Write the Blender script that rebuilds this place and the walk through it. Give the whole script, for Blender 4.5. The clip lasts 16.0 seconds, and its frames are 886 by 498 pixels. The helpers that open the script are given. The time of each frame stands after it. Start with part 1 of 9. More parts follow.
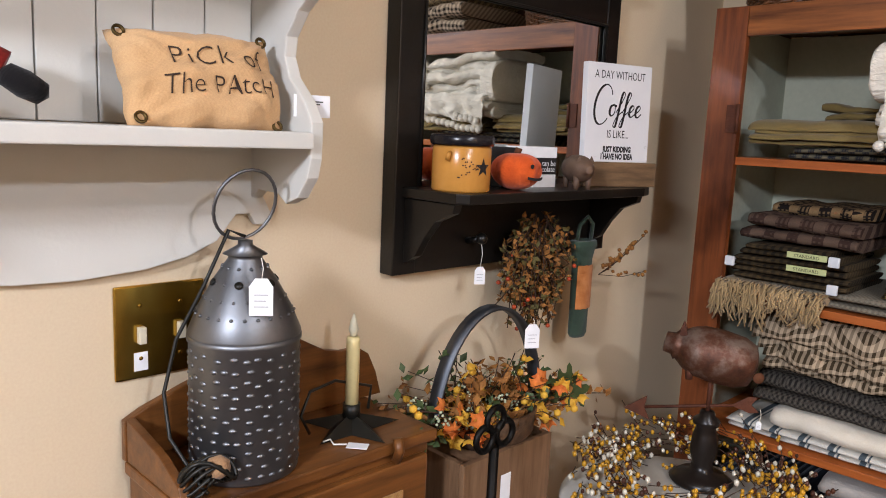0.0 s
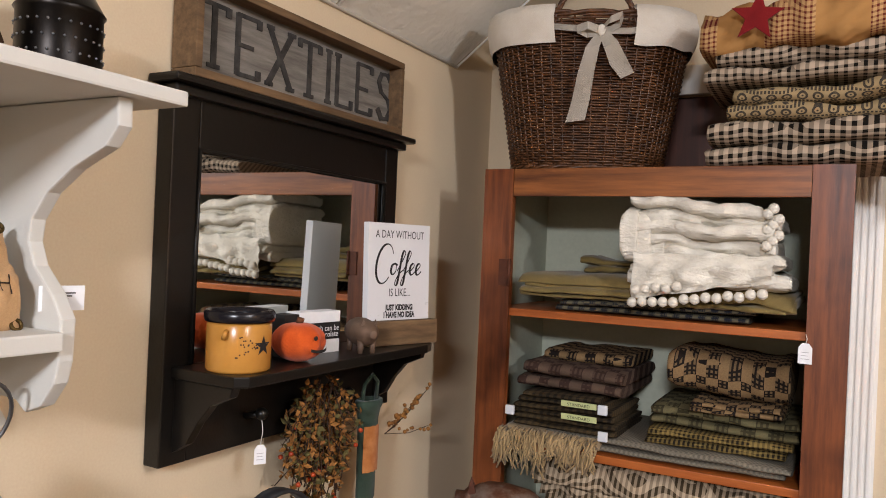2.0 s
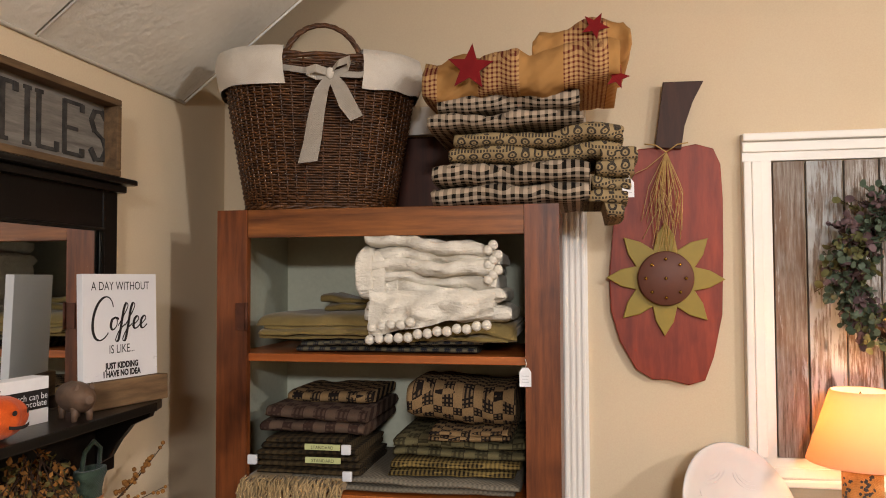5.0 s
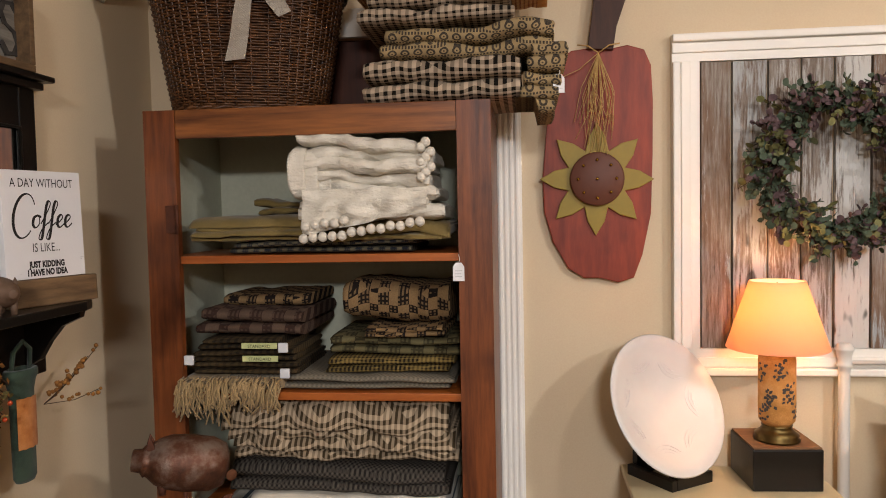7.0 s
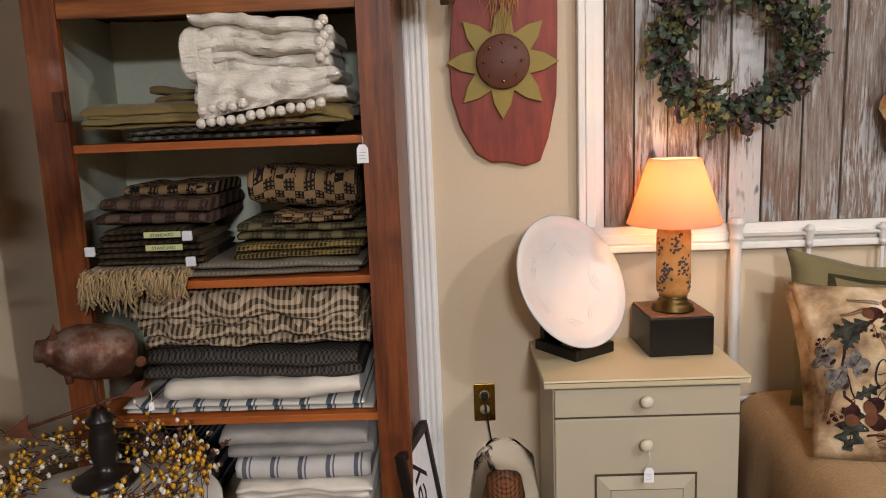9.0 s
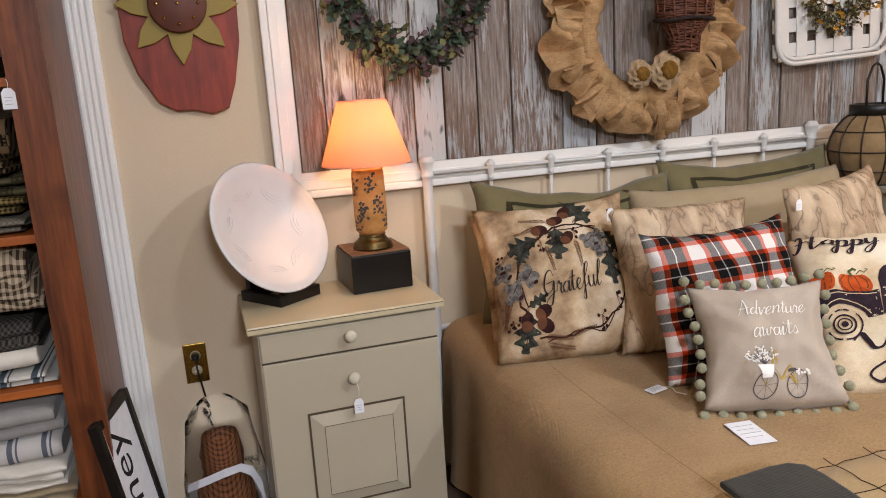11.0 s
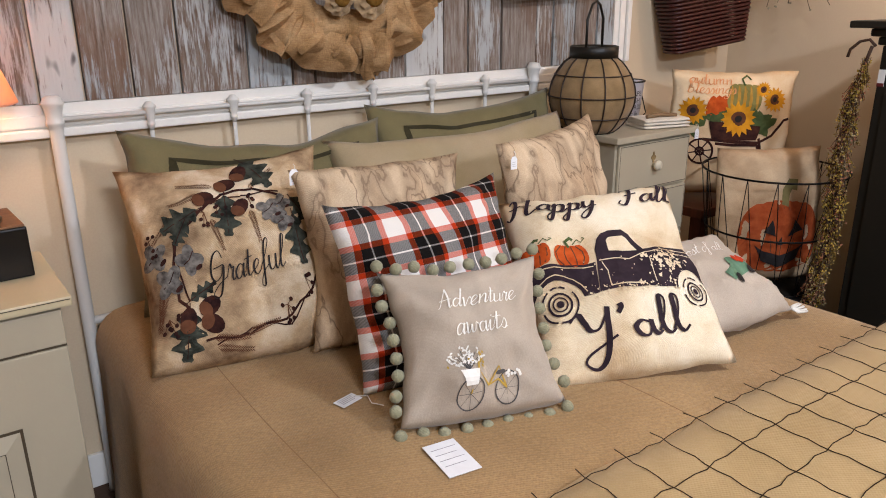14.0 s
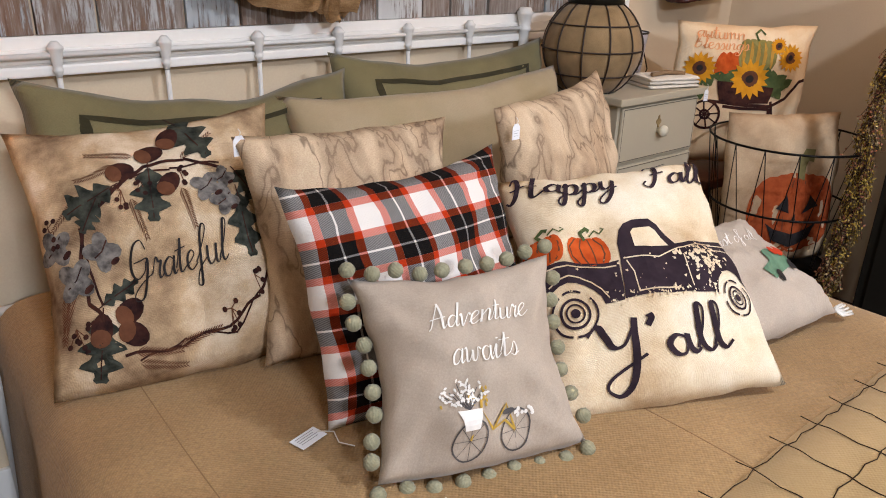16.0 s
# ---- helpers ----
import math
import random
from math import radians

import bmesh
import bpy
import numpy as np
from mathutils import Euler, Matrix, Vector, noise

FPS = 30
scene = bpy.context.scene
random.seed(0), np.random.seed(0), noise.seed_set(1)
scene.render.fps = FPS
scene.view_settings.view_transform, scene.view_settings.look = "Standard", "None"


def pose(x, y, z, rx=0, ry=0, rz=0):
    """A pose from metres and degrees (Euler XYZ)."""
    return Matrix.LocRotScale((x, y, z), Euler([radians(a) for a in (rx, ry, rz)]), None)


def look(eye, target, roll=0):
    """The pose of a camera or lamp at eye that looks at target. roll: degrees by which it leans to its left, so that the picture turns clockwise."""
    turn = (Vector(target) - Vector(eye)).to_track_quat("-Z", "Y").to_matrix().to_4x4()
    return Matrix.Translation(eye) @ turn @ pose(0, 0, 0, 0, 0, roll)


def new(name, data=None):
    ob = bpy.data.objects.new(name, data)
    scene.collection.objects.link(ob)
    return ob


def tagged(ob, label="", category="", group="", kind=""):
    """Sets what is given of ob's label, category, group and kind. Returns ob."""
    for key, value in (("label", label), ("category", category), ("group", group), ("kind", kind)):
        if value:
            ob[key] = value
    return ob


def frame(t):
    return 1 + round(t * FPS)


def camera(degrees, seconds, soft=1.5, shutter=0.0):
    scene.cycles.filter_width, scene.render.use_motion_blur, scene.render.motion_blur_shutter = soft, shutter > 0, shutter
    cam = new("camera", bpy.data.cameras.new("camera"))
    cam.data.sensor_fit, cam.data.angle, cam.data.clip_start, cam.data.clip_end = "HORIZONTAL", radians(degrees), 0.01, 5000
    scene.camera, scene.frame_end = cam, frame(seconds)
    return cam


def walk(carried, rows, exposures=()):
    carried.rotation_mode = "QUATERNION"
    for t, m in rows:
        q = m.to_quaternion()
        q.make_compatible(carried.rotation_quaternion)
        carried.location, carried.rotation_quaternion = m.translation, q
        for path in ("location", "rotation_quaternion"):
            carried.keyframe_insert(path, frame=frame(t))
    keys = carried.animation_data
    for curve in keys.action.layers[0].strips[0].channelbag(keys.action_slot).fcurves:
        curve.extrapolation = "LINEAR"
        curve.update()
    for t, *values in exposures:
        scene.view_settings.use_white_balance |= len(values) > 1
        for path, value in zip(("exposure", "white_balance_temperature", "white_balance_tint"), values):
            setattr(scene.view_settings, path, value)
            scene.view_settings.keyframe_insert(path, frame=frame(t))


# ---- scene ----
cam = camera(61.2, 16.0, soft=1.0)
PATH = [
    (0, (-0.052, 0.287, 1.395), (-1.457, 1.676, 1.086), 2.6),
    (0.5, (-0.078, 0.284, 1.451), (-1.378, 1.79, 1.249), 2.2),
    (1, (-0.103, 0.285, 1.481), (-1.308, 1.878, 1.386), 2.2),
    (1.5, (-0.114, 0.304, 1.496), (-1.21, 1.977, 1.462), 2.4),
    (2, (-0.109, 0.325, 1.514), (-1.069, 2.079, 1.514), 2.5),
    (2.5, (-0.104, 0.339, 1.536), (-0.904, 2.171, 1.579), 2.6),
    (3, (-0.099, 0.344, 1.555), (-0.775, 2.224, 1.638), 2.5),
    (3.5, (-0.091, 0.342, 1.567), (-0.684, 2.249, 1.684), 2.0),
    (4, (-0.073, 0.339, 1.563), (-0.605, 2.262, 1.706), 1.1),
    (4.2, (-0.068, 0.34, 1.563), (-0.567, 2.272, 1.7), 0.8),
    (6.3, (-0.051, 0.347, 1.505), (-0.288, 2.332, 1.467), -1.1),
    (6.5, (-0.036, 0.344, 1.491), (-0.276, 2.329, 1.439), -1.1),
    (7, (-0.027, 0.339, 1.466), (-0.25, 2.324, 1.367), -1.1),
    (7.5, (-0.006, 0.327, 1.435), (-0.215, 2.312, 1.308), -1.4),
    (8, (-0.001, 0.323, 1.41), (-0.164, 2.309, 1.229), -1.9),
    (8.2, (0.005, 0.326, 1.426), (-0.137, 2.308, 1.195), -2.1),
    (10.3, (0.123, 0.284, 1.308), (0.385, 2.229, 0.923), -3.0),
    (10.5, (0.142, 0.272, 1.305), (0.482, 2.203, 0.912), -3.4),
    (11, (0.178, 0.28, 1.301), (0.769, 2.14, 0.864), -3.5),
    (11.5, (0.231, 0.302, 1.289), (1.038, 2.069, 0.812), -3.1),
    (12, (0.298, 0.362, 1.29), (1.255, 2.038, 0.765), -2.6),
    (12.5, (0.387, 0.435, 1.291), (1.434, 2.046, 0.734), -2.4),
    (13, (0.469, 0.493, 1.285), (1.569, 2.059, 0.705), -2.0),
    (13.5, (0.526, 0.538, 1.28), (1.642, 2.087, 0.685), -1.1),
    (14, (0.555, 0.597, 1.275), (1.677, 2.129, 0.647), -0.4),
    (14.5, (0.575, 0.722, 1.268), (1.719, 2.222, 0.604), 0.1),
    (15, (0.619, 0.831, 1.265), (1.799, 2.296, 0.588), 0.0),
    (15.5, (0.676, 0.878, 1.25), (1.878, 2.312, 0.544), 0.9),
    (16, (0.716, 0.898, 1.24), (1.899, 2.324, 0.486), 1.6),
]
walk(cam, [(t, look(eye, target, roll)) for t, eye, target, roll in PATH], exposures=[(0, 0.66, 5950, 10), (2, 0.62, 6300, 10), (3.5, 0.56, 6950, 10), (7, 0.22, 6850, 10), (10.5, 0.08, 6050, 10), (12, -0.05, 5950, 10), (16, 0.09, 5850, 10)])

# ---- light ----
world = bpy.data.worlds.new("world")
scene.world = world
world.use_nodes = True
world.node_tree.nodes["Background"].inputs[0].default_value = (1.0, 0.85, 0.68, 1)
world.node_tree.nodes["Background"].inputs[1].default_value = 0.03


def lamp(name, kind, where, power, colour, size=0.1, target=None, spread=None):
    data = bpy.data.lights.new(name, kind)
    data.energy, data.color = power, colour
    if kind == "AREA":
        data.shape, data.size = "DISK", size
        if spread:
            data.spread = radians(spread)
    else:
        data.shadow_soft_size = size
    ob = new(name, data)
    ob.matrix_world = look(where, target) if target else Matrix.Translation(where)
    return ob


WARM = (0.97, 0.985, 1.05)
lamp("ceiling_light_beside_bed", "POINT", (0.9, 0.95, 2.38), 19, WARM, 0.06)
lamp("ceiling_light_over_bed", "POINT", (2.1, 0.22, 2.4), 41, WARM, 0.08)
lamp("ceiling_downlight_over_bed", "AREA", (2.1, 0.22, 2.4), 20, WARM, 0.16, (2.05, 0.4, 0))
# Added soft fill from behind the camera; no fixture is known there.
lamp("ceiling_panel_shop", "AREA", (0.5, -2.2, 2.44), 165, WARM, 0.6, (0.5, -1.7, 0))
lamp("lamp_bulb", "POINT", (0.652, 2.47, 1.185), 7.5, (1.0, 0.55, 0.29), 0.035)
lamp("wall_lamp_east", "POINT", (3.32, 1.55, 1.75), 11, (1.0, 0.64, 0.4), 0.05)

# ---- materials ----


def rgb(code):
    vals = [int(code[i:i + 2], 16) / 255 for i in (0, 2, 4)]
    return tuple(v / 12.92 if v <= 0.04045 else ((v + 0.055) / 1.055) ** 2.4 for v in vals) + (1,)


class Nodes:
    """A small builder of node materials."""

    def __init__(self, name, rough=0.6, metal=0.0):
        self.m = bpy.data.materials.new(name)
        self.m.use_nodes = True
        self.t = self.m.node_tree
        self.p = self.t.nodes["Principled BSDF"]
        self.p.inputs["Roughness"].default_value = rough
        self.p.inputs["Metallic"].default_value = metal
        if metal == 0:
            self.p.inputs["Specular IOR Level"].default_value = 0.12 if rough >= 0.85 else 0.38

    def n(self, kind, **props):
        node = self.t.nodes.new(kind)
        for key, value in props.items():
            if key == "operation":
                node.operation = value
            elif key == "blend_type":
                node.blend_type = value
            elif key == "data_type":
                node.data_type = value
        return node

    def link(self, a, b):
        self.t.links.new(a, b)

    def coords(self, stretch=(1, 1, 1), uv=False):
        c = self.n("ShaderNodeTexCoord")
        mp = self.n("ShaderNodeMapping")
        mp.inputs["Scale"].default_value = stretch
        self.link(c.outputs["UV" if uv else "Object"], mp.inputs[0])
        return mp.outputs[0]

    def noise(self, vec, scale, detail=4, rough=0.55):
        n = self.n("ShaderNodeTexNoise")
        n.inputs["Scale"].default_value = scale
        n.inputs["Detail"].default_value = detail
        n.inputs["Roughness"].default_value = rough
        self.link(vec, n.inputs["Vector"])
        return n.outputs[0]

    def ramp(self, fac, stops):
        r = self.n("ShaderNodeValToRGB")
        els = r.color_ramp.elements
        while len(els) < len(stops):
            els.new(0.5)
        for e, (p, c) in zip(els, stops):
            e.position, e.color = p, c
        self.link(fac, r.inputs[0])
        return r.outputs[0]

    def mix(self, fac, a, b, blend="MIX"):
        m = self.n("ShaderNodeMix", data_type="RGBA", blend_type=blend)
        for v, s in ((fac, m.inputs[0]), (a, m.inputs[6]), (b, m.inputs[7])):
            if isinstance(v, (int, float)):
                s.default_value = v
            elif isinstance(v, tuple):
                s.default_value = v
            else:
                self.link(v, s)
        return m.outputs[2]

    def math(self, op, a, b=0.0):
        m = self.n("ShaderNodeMath", operation=op)
        for v, s in ((a, m.inputs[0]), (b, m.inputs[1])):
            if isinstance(v, (int, float)):
                s.default_value = v
            else:
                self.link(v, s)
        return m.outputs[0]

    def axes(self, vec):
        s = self.n("ShaderNodeSeparateXYZ")
        self.link(vec, s.inputs[0])
        return s.outputs[0], s.outputs[1], s.outputs[2]

    def band(self, x, period, lo, hi):
        """1 where x, modulo the period, lies between lo and hi."""
        f = self.math("FRACT", self.math("DIVIDE", x, period))
        return self.math("MULTIPLY", self.math("GREATER_THAN", f, lo), self.math("LESS_THAN", f, hi))

    def bump(self, height, strength, dist=0.01):
        b = self.n("ShaderNodeBump")
        b.inputs["Strength"].default_value = strength
        b.inputs["Distance"].default_value = dist
        self.link(height, b.inputs["Height"])
        self.link(b.outputs[0], self.p.inputs["Normal"])

    def base(self, colour):
        if isinstance(colour, tuple):
            self.p.inputs["Base Color"].default_value = colour
        else:
            self.link(colour, self.p.inputs["Base Color"])

    def rough(self, value):
        self.link(value, self.p.inputs["Roughness"])


def varied(name, a, b, scale=6.0, rough=0.6, metal=0.0, bump=0.15, fine=80.0, stretch=(1, 1, 1), sharp=0.25, dist=0.004):
    """Two tones mixed by a broad noise, with fine grain over them."""
    k = Nodes(name, rough, metal)
    v = k.coords(stretch)
    wide, thin = k.noise(v, scale), k.noise(v, fine, 3)
    col = k.ramp(wide, [(0.5 - sharp, rgb(a)), (0.5 + sharp, rgb(b))])
    col = k.mix(0.35, col, k.mix(k.math("MULTIPLY", thin, 1.0), (0.35, 0.35, 0.35, 1), (0.65, 0.65, 0.65, 1)), "OVERLAY")
    k.base(col)
    k.bump(k.math("ADD", k.math("MULTIPLY", wide, 0.4), thin), bump, dist)
    return k.m


def plain(name, code, rough=0.5, metal=0.0, emit=0.0):
    k = Nodes(name, rough, metal)
    v = k.coords()
    n = k.noise(v, 35, 3)
    c = rgb(code)
    k.base(k.mix(n, tuple(x * 0.86 for x in c[:3]) + (1,), tuple(min(1, x * 1.1) for x in c[:3]) + (1,)))
    k.bump(n, 0.06, 0.003)
    return k.m


def wood(name, dark, light, grain=(2, 30, 30), rough=0.45, knots=0.3, bump=0.2):
    k = Nodes(name, rough)
    v = k.coords(grain)
    w = k.coords((3, 3, 3))
    g = k.noise(v, 1.6, 6, 0.65)
    blot = k.noise(w, 1.3, 3)
    col = k.ramp(g, [(0.3, rgb(dark)), (0.7, rgb(light))])
    col = k.mix(k.math("MULTIPLY", k.ramp(blot, [(0.52, (0, 0, 0, 1)), (0.72, (1, 1, 1, 1))]), knots), col, rgb(dark), "MULTIPLY")
    k.base(col)
    k.bump(g, bump, 0.002)
    return k.m


def worn_paint(name, code, under, rough=0.45, wear=0.62):
    """Paint rubbed through in streaks to the wood below."""
    k = Nodes(name, rough)
    v = k.coords((1, 1, 1))
    s = k.coords((5, 5, 22))
    big, streak, fine = k.noise(v, 5), k.noise(s, 2.2, 5, 0.7), k.noise(v, 140, 2)
    c = rgb(code)
    col = k.mix(big, tuple(x * 0.88 for x in c[:3]) + (1,), c)
    mask = k.ramp(k.math("MULTIPLY", k.math("ADD", big, streak), 0.5), [(wear, (0, 0, 0, 1)), (wear + 0.03, (1, 1, 1, 1))])
    k.base(k.mix(mask, col, rgb(under)))
    k.bump(k.math("ADD", fine, k.math("MULTIPLY", mask, -0.6)), 0.15, 0.002)
    return k.m


def weave(k, v, size=700.0):
    x, y, z = k.axes(v)
    return k.math("MULTIPLY", k.math("SINE", k.math("MULTIPLY", x, size)), k.math("SINE", k.math("MULTIPLY", k.math("SUBTRACT", y, z), size)))


def cloth(name, a, b, scale=9.0, rough=0.95, bump=0.35, uv=False, size=900.0, grain=0.25, pile=420):
    k = Nodes(name, rough)
    v = k.coords()
    n = k.noise(v, scale, 4)
    col = k.ramp(n, [(0.3, rgb(a)), (0.7, rgb(b))])
    fine = k.noise(v, pile, 3, 0.75)
    col = k.mix(grain, col, k.ramp(fine, [(0.3, (0.28, 0.28, 0.28, 1)), (0.7, (0.72, 0.72, 0.72, 1))]), "OVERLAY")
    k.base(col)
    k.bump(k.math("ADD", k.math("MULTIPLY", weave(k, v, size), 0.12), k.math("MULTIPLY", k.noise(v, 60, 3), 0.8)), bump, 0.003)
    k.p.inputs["Sheen Weight"].default_value = 0.15
    return k.m


def checked(name, ground, line, period=0.03, width=0.5, mid=None, bump=0.3, uv=False, fine=0.0):
    """Gingham: lines one way and the other, darker where they cross. A fold carries the pattern from the top down its front."""
    k = Nodes(name, 0.95)
    v = k.coords(uv=uv)
    x, y, z = k.axes(v)
    w = y if uv else k.math("SUBTRACT", y, z)
    bx, bw = k.band(x, period, 0, width), k.band(w, period, 0, width)
    soft = k.noise(v, 12, 3)
    g = k.mix(soft, tuple(c * 0.75 for c in rgb(ground)[:3]) + (1,), rgb(ground))
    col = k.mix(k.math("MULTIPLY", k.math("ADD", bx, bw), 0.5), g, rgb(line))
    k.base(col)
    k.bump(k.math("ADD", k.math("MULTIPLY", weave(k, v, 900), 0.15), k.noise(v, 50, 3)), bump, 0.003)
    return k.m


def woven(name, ground, line, cell=0.045, bump=0.4, rings=False):
    """Coverlet weave: blocks in a chequer with fine cross threads, or rings between bars."""
    k = Nodes(name, 0.95)
    v = k.coords()
    x, y, z = k.axes(v)
    w = k.math("SUBTRACT", y, z)
    if rings:
        fx = k.math("SUBTRACT", k.math("FRACT", k.math("DIVIDE", x, cell)), 0.5)
        fw = k.math("SUBTRACT", k.math("FRACT", k.math("DIVIDE", w, cell)), 0.5)
        r = k.math("SQRT", k.math("ADD", k.math("MULTIPLY", fx, fx), k.math("MULTIPLY", fw, fw)))
        ring = k.math("MULTIPLY", k.math("GREATER_THAN", r, 0.2), k.math("LESS_THAN", r, 0.36))
        bars = k.math("MULTIPLY", k.math("GREATER_THAN", k.math("ABSOLUTE", fw), 0.4), k.band(x, cell / 4, 0, 0.6))
        m = k.math("MAXIMUM", k.math("MAXIMUM", ring, bars), k.math("LESS_THAN", r, 0.07))
    else:
        bx, bw = k.band(x, cell, 0, 0.55), k.band(w, cell, 0, 0.55)
        chequer = k.math("ABSOLUTE", k.math("SUBTRACT", bx, bw))
        small = k.math("MULTIPLY", k.band(x, cell / 5, 0, 0.5), k.band(w, cell / 5, 0, 0.55))
        m = k.math("MAXIMUM", k.math("MULTIPLY", chequer, 0.85), k.math("MULTIPLY", small, 0.55))
    thread = k.noise(v, 260, 2, 0.7)
    soft = k.noise(v, 14, 3)
    g = k.mix(soft, tuple(c * 0.7 for c in rgb(ground)[:3]) + (1,), rgb(ground))
    k.base(k.mix(k.math("MULTIPLY", m, k.math("ADD", 0.5, k.math("MULTIPLY", thread, 0.7))), g, rgb(line)))
    k.bump(k.math("ADD", k.math("MULTIPLY", m, 0.4), k.noise(v, 90, 3)), bump, 0.003)
    return k.m


def metal(name, code, rough=0.35, b=None):
    k = Nodes(name, rough, 1.0)
    v = k.coords()
    n = k.noise(v, 9, 5)
    k.base(k.mix(n, rgb(code), rgb(b or code)))
    k.rough(k.math("ADD", k.math("MULTIPLY", n, 0.3), rough - 0.12))
    k.bump(k.noise(v, 60, 3), 0.08, 0.002)
    return k.m


def glow(name, code, strength):
    k = Nodes(name, 0.8)
    k.base(rgb(code))
    k.p.inputs["Emission Color"].default_value = rgb(code)
    k.p.inputs["Emission Strength"].default_value = strength
    return k.m


WALL = varied("wall_paint", "cdba9c", "d6c4a7", 2.5, 0.7, 0, 0.08, 220, sharp=0.4, dist=0.002)
TRIM = varied("white_trim_paint", "e4e0d8", "efece5", 3, 0.4, 0, 0.06, 90)
CARPET = varied("carpet", "4a3a30", "5f4c3f", 8, 0.98, 0, 0.8, 260)
TILE = varied("ceiling_tile", "d8d3c6", "e6e2d8", 5, 0.9, 0, 0.7, 45, dist=0.006)
PLASTER = varied("ceiling_paint", "c9b596", "d2bfa1", 3, 0.8, 0, 0.1, 150)
PINE = wood("red_stained_pine", "4a2510", "955a2c", (2, 26, 26), 0.38, 0.75)
PINE_UP = wood("red_stained_pine_upright", "452110", "844824", (26, 26, 2), 0.38, 0.75)
PINE_EDGE = wood("bright_pine_edge", "8a4418", "b8682e", (2, 26, 26), 0.4, 0.3)
CAB_IN = varied("pale_green_inside_paint", "a8ab98", "b9bba8", 4, 0.6)
DOORWOOD = wood("dark_door_wood", "38190c", "552814", (26, 26, 2), 0.4)
BLACK = worn_paint("black_paint", "15120f", "5a3a20", 0.32, 0.66)
BLACK2 = plain("black_iron", "16140f", 0.45)
WHITEWASH = worn_paint("white_chalk_paint", "d3d1ca", "9a7a5c", 0.6, 0.66)
IRONWHITE = worn_paint("white_iron_paint", "dcdad4", "a89e8c", 0.35, 0.7)
MIRROR = Nodes("mirror_glass", 0.02, 1.0)
MIRROR.base((0.82, 0.84, 0.82, 1))
MIRROR = MIRROR.m
SAGE = worn_paint("sage_cream_paint", "b6ab93", "5d503a", 0.42, 0.72)
SAGE_TOP = worn_paint("cream_top_paint", "c9bb98", "6d5c40", 0.35, 0.74)
KNOBCREAM = plain("cream_knob_paint", "cfc6ae", 0.3)
BROWNLINE = plain("brown_glaze", "4c4130", 0.5)
BRASS = metal("brass", "c9a64c", 0.17, "a58436")
DARKBRASS = metal("aged_brass", "6d5a36", 0.35, "493b22")
TIN = metal("galvanised_tin", "8d8f93", 0.42, "67696d")
IRON = metal("wrought_iron", "2a2826", 0.5, "1b1a19")
RUST = varied("rusty_iron", "3a2118", "6b3a22", 14, 0.7, 0.4, 0.4, 90)
TAGPAPER = plain("tag_paper", "e6e6e8", 0.7)
INK = plain("print_ink_black", "1c1716", 0.8)
GREYINK = plain("print_ink_grey", "4e4a49", 0.8)
STRING = plain("white_string", "dcd8cf", 0.9)
TAGINK = plain("faint_pen_ink", "8f8d92", 0.8)
BULBGLOW = glow("lamp_bulb_glow", "ffd9a0", 9.0)


def shade_material():
    k = Nodes("lampshade_fabric", 0.9)
    k.base(rgb("f3dccb"))
    tr = k.n("ShaderNodeBsdfTranslucent")
    tr.inputs[0].default_value = rgb("f8c99e")
    mx = k.n("ShaderNodeMixShader")
    mx.inputs[0].default_value = 0.68
    k.link(k.p.outputs[0], mx.inputs[1])
    k.link(tr.outputs[0], mx.inputs[2])
    out = k.t.nodes["Material Output"]
    k.link(mx.outputs[0], out.inputs[0])
    k.bump(weave(k, k.coords(), 1500), 0.1, 0.002)
    return k.m


SHADE = shade_material()

# ---- shape helpers ----


def mesh_of(name, bm, material, smooth=False):
    bmesh.ops.recalc_face_normals(bm, faces=bm.faces[:])
    me = bpy.data.meshes.new(name)
    bm.to_mesh(me)
    bm.free()
    mats = material if isinstance(material, (list, tuple)) else [material]
    for m in mats:
        me.materials.append(m)
    if smooth:
        me.polygons.foreach_set("use_smooth", [True] * len(me.polygons))
        me.update()
    return me


def part(name, bm, material, parent, label="", smooth=False):
    ob = new(name, mesh_of(name, bm, material, smooth))
    ob.parent = parent
    if label:
        tagged(ob, label)
    return ob


def solid(name, bm, material, label="", category="", kind="", smooth=False, group=""):
    return tagged(new(name, mesh_of(name, bm, material, smooth)), label, category, group, kind)


def thing(name, label, category, m=None, group="", kind=""):
    ob = new(name)
    ob.empty_display_size = 0.05
    if m is not None:
        ob.matrix_basis = m
    return tagged(ob, label, category, group, kind)


def add_box(bm, x0, x1, y0, y1, z0, z1, bevel=0.0, m=None):
    b = bmesh.new()
    bmesh.ops.create_cube(b, size=1)
    for v in b.verts:
        v.co = Vector(((x0 + x1) / 2 + v.co.x * (x1 - x0), (y0 + y1) / 2 + v.co.y * (y1 - y0), (z0 + z1) / 2 + v.co.z * (z1 - z0)))
    if bevel:
        bmesh.ops.bevel(b, geom=b.edges[:], offset=bevel, segments=2, affect="EDGES", profile=0.6)
    join(bm, b, m)
    return bm


def join(bm, b, m=None):
    """Moves the geometry of b into bm."""
    if m is not None:
        b.transform(m)
    made = {v: bm.verts.new(v.co) for v in b.verts}
    for f in b.faces:
        try:
            nf = bm.faces.new([made[v] for v in f.verts])
            nf.smooth = f.smooth
            nf.material_index = f.material_index
        except ValueError:
            pass
    b.free()
    return bm


def box(x0, x1, y0, y1, z0, z1, bevel=0.0):
    return add_box(bmesh.new(), x0, x1, y0, y1, z0, z1, bevel)


